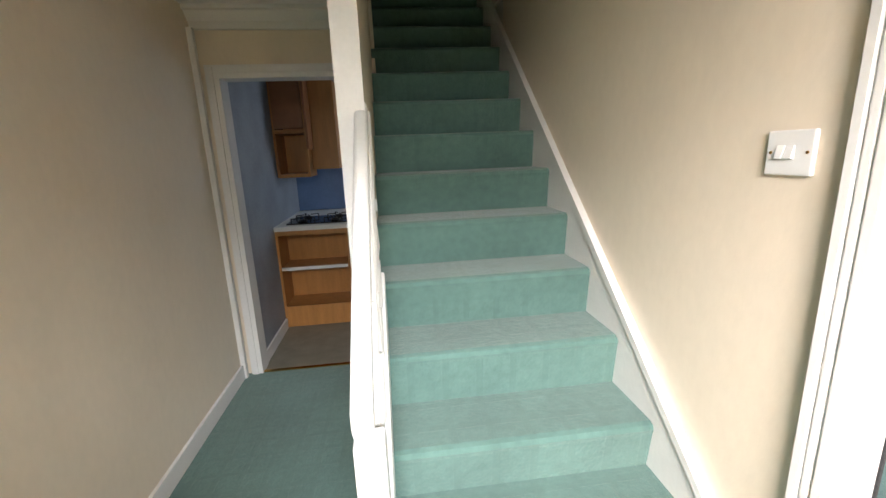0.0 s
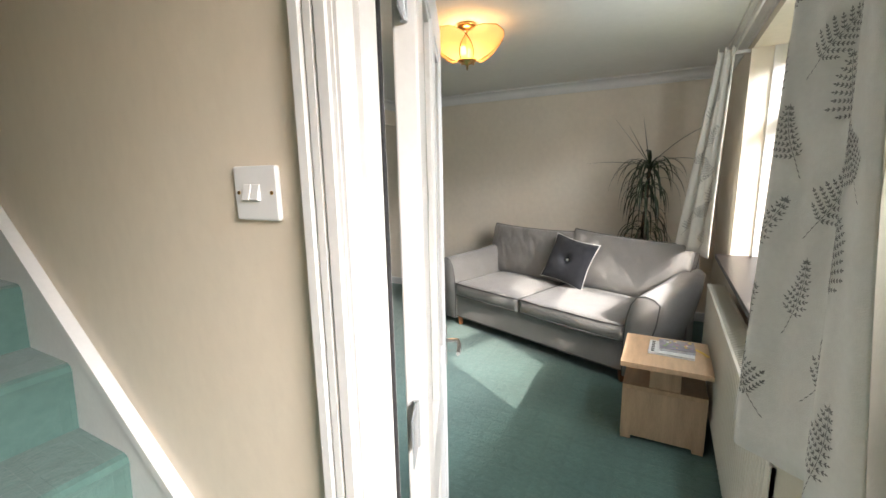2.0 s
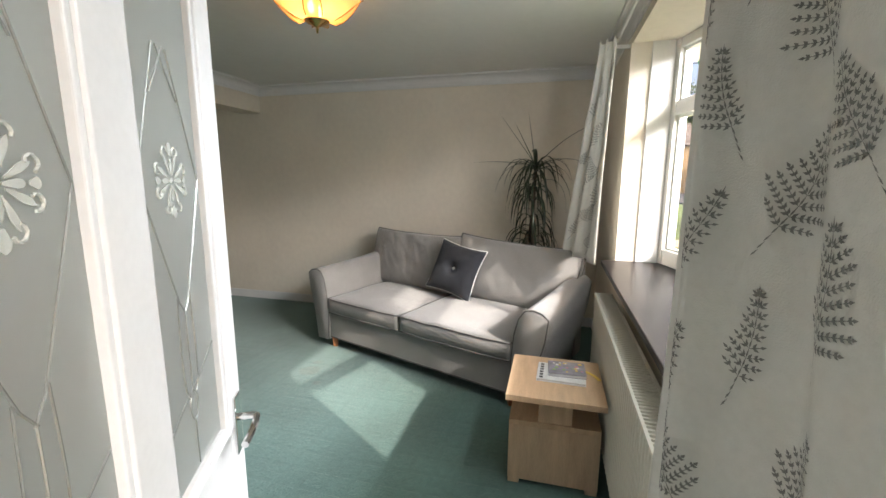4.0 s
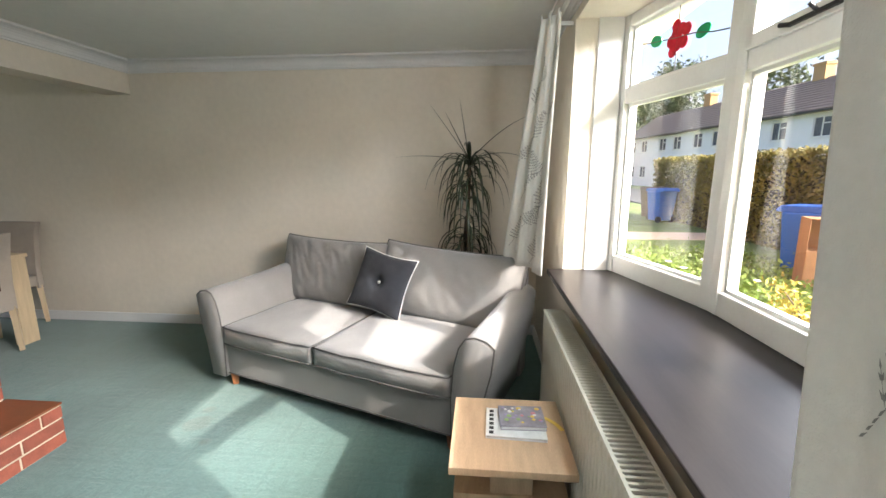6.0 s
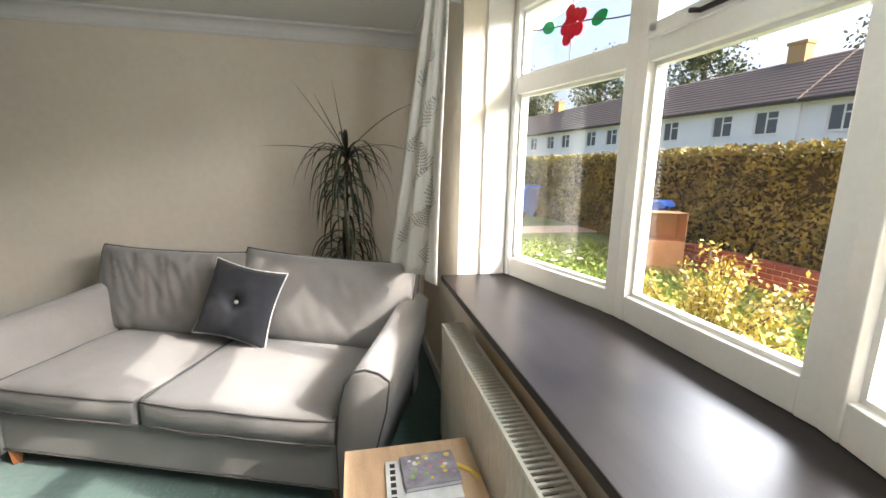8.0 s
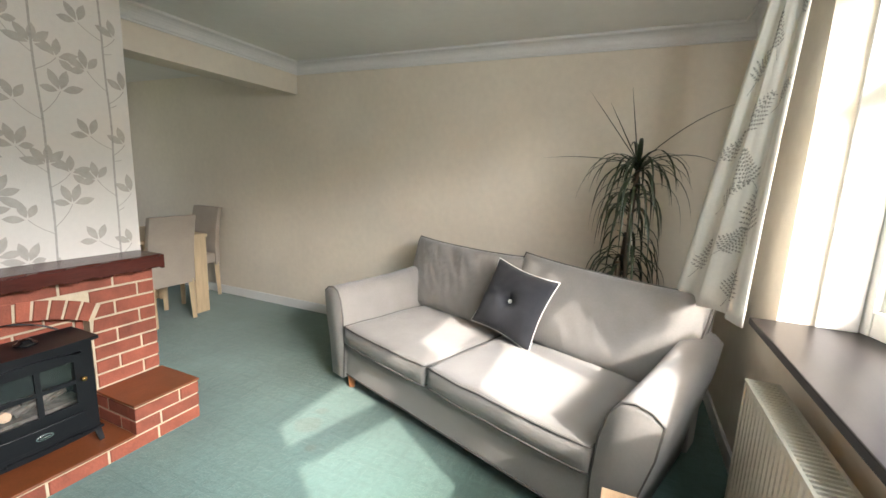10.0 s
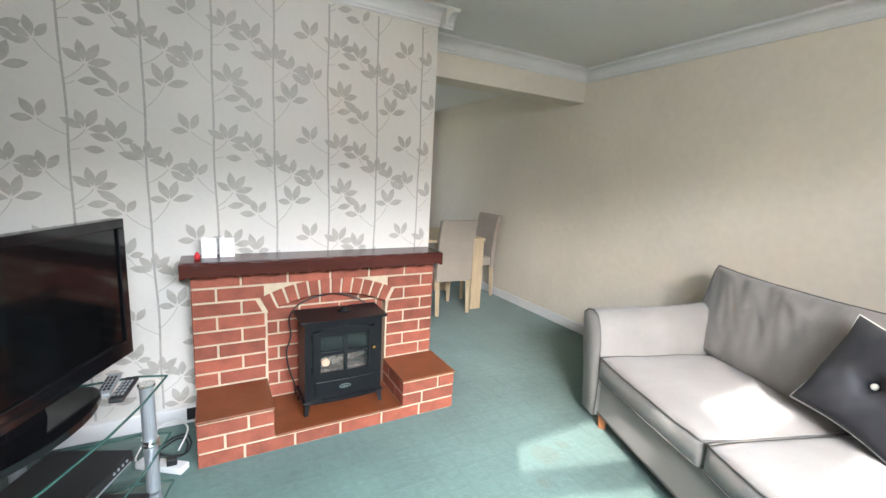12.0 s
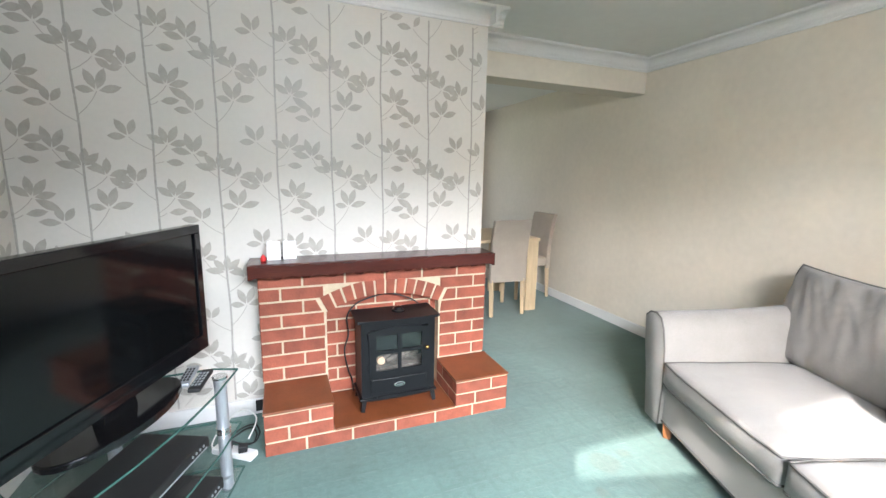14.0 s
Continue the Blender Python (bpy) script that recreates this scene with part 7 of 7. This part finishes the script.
def far_house(m, lab, wall_mat, width=11.5, chimneys=(2.6,), windows=(1.5, 3.9, 7.4, 9.8)):
    """A two-storey house with tiled pitched roof, framed windows and chimneys, front towards +y."""
    hs = thing("terraced_house", lab, "house", m)
    bm = bmesh.new()
    zs = [(0, 0.9), (0.9, 2.1), (2.1, 3.55), (3.55, 4.75), (4.75, 5.1)]
    holes = [(w - 0.6, w + 0.6) for w in windows]
    for z0, z1 in zs:
        if z0 in (0.9, 3.55):
            edges = [0.0] + [e for h in holes for e in h] + [width]
            for a, b in zip(edges[::2], edges[1::2]):
                box(bm, a, b, -0.25, 0.0, z0, z1)
        else:
            box(bm, 0, width, -0.25, 0.0, z0, z1)
    box(bm, 0, width, -7.0, -0.3, 0, 5.1)
    part("wall", bm, wall_mat, hs)
    bm = bmesh.new()
    prism(bm, [(0.35, 4.98), (0.35, 5.12), (-3.5, 7.75), (-7.35, 5.12), (-7.35, 4.98)], "x", -0.02, width + 0.02)
    roof = part("roof", bm, M["roof"], hs)
    bm = bmesh.new()
    for k in range(13):
        t0 = k / 13
        y, z = 0.36 - 3.85 * t0, 5.13 + 2.63 * t0
        box(bm, 0, width, y - 0.30, y, z - 0.02, z + 0.035, None)
    part("tile_course", bm, M["roof"], roof)
    for cxp in chimneys:
        bm = bmesh.new()
        box(bm, cxp - 0.45, cxp + 0.45, -3.9, -3.2, 6.9, 8.7)
        box(bm, cxp - 0.52, cxp + 0.52, -3.97, -3.13, 8.55, 8.72)
        chm = part("chimney", bm, M["yellow_brick"], roof)
    boxes("gutter", M["black"], [(0, width, 0.35, 0.45, 4.98, 5.07)], hs)
    for z in (0.9, 3.55):
        for w in windows:
            bm = bmesh.new()
            for x0, x1, z0, z1 in ((w - 0.6, w + 0.6, z, z + 0.07), (w - 0.6, w + 0.6, z + 1.13, z + 1.2), (w - 0.6, w - 0.53, z + 0.07, z + 1.13), (w + 0.53, w + 0.6, z + 0.07, z + 1.13), (w - 0.035, w + 0.035, z + 0.07, z + 1.13), (w - 0.53, w - 0.035, z + 0.76, z + 0.82)):
                box(bm, x0, x1, -0.12, -0.05, z0, z1)
            wf = part("window", bm, M["upvc"], hs)
            boxes("pane", M["dark_pane"], [(w - 0.53, w + 0.53, -0.10, -0.09, z + 0.07, z + 1.13)], wf)
            boxes("sill", M["upvc"], [(w - 0.65, w + 0.65, -0.05, 0.06, z - 0.06, z)], wf)
    return hs


h1 = far_house(TERR, "white rendered terraced house with brown tiled roof", M["render_white"])
h1["group"] = "white terrace"
for k in (-2, -1, 1, 2):
    copy_thing(h1, TERR @ Matrix.Translation((11.5 * k, -0.15 * abs(k), 0)))
far_house(Matrix.Translation((52, -13.5, GZ)) @ Matrix.Rotation(radians(80), 4, "Z"), "yellow brick house at the end of the road", M["yellow_brick"], 8.0, (4.0,), (2.0, 6.0))


def tree(name, lab, m, h, seed):
    tr = thing(name, lab, "tree", m, group="trees behind the houses")
    rng = random.Random(seed)
    bm = bmesh.new()
    tube(bm, bend([(0, 0, 0), (0.2, 0.1, h * 0.25), (0.1, -0.2, h * 0.5), (0.3, 0.1, h * 0.8)]), 0.28, 8)
    part("trunk", bm, M["bark"], tr)
    pts = []
    bm = bmesh.new()
    rs = np.random.RandomState(seed)
    for k in range(26):
        z = h * rng.uniform(0.32, 0.85)
        az, ln = k * 2.4, h * rng.uniform(0.14, 0.30) * (1.25 - z / h)
        end = Vector((ln * math.cos(az), ln * math.sin(az), z + h * rng.uniform(0.04, 0.16)))
        tube(bm, [(0.2, 0, z), end * 0.5 + Vector((0, 0, z * 0.5)), end], 0.07, 5)
        for c in range(3):
            cc = np.array(end) + rs.normal(0, h * 0.05, 3)
            pts.append(cc + rs.normal(0, 1, (85, 3)) * np.array([h * 0.05, h * 0.05, h * 0.035]))
    part("limbs", bm, M["bark"], tr)
    leaf_cloud("crown", M["tree_leaf"], np.concatenate(pts), 0.22, seed, tr)
    return tr


t1 = tree("tree", "tall leafy tree behind the houses", pose(40, -34, GZ), 15, 5)
for x, y, a, s in ((52, -30, 40, 1.0), (63, -26, 130, 1.05), (74, -21, 200, 0.95), (80, -12, 70, 0.9), (30, -44, 300, 1.0), (86, -30, 10, 1.2), (66, -6, 150, 0.75)):
    copy_thing(t1, pose(x, y, GZ, 0, 0, a))
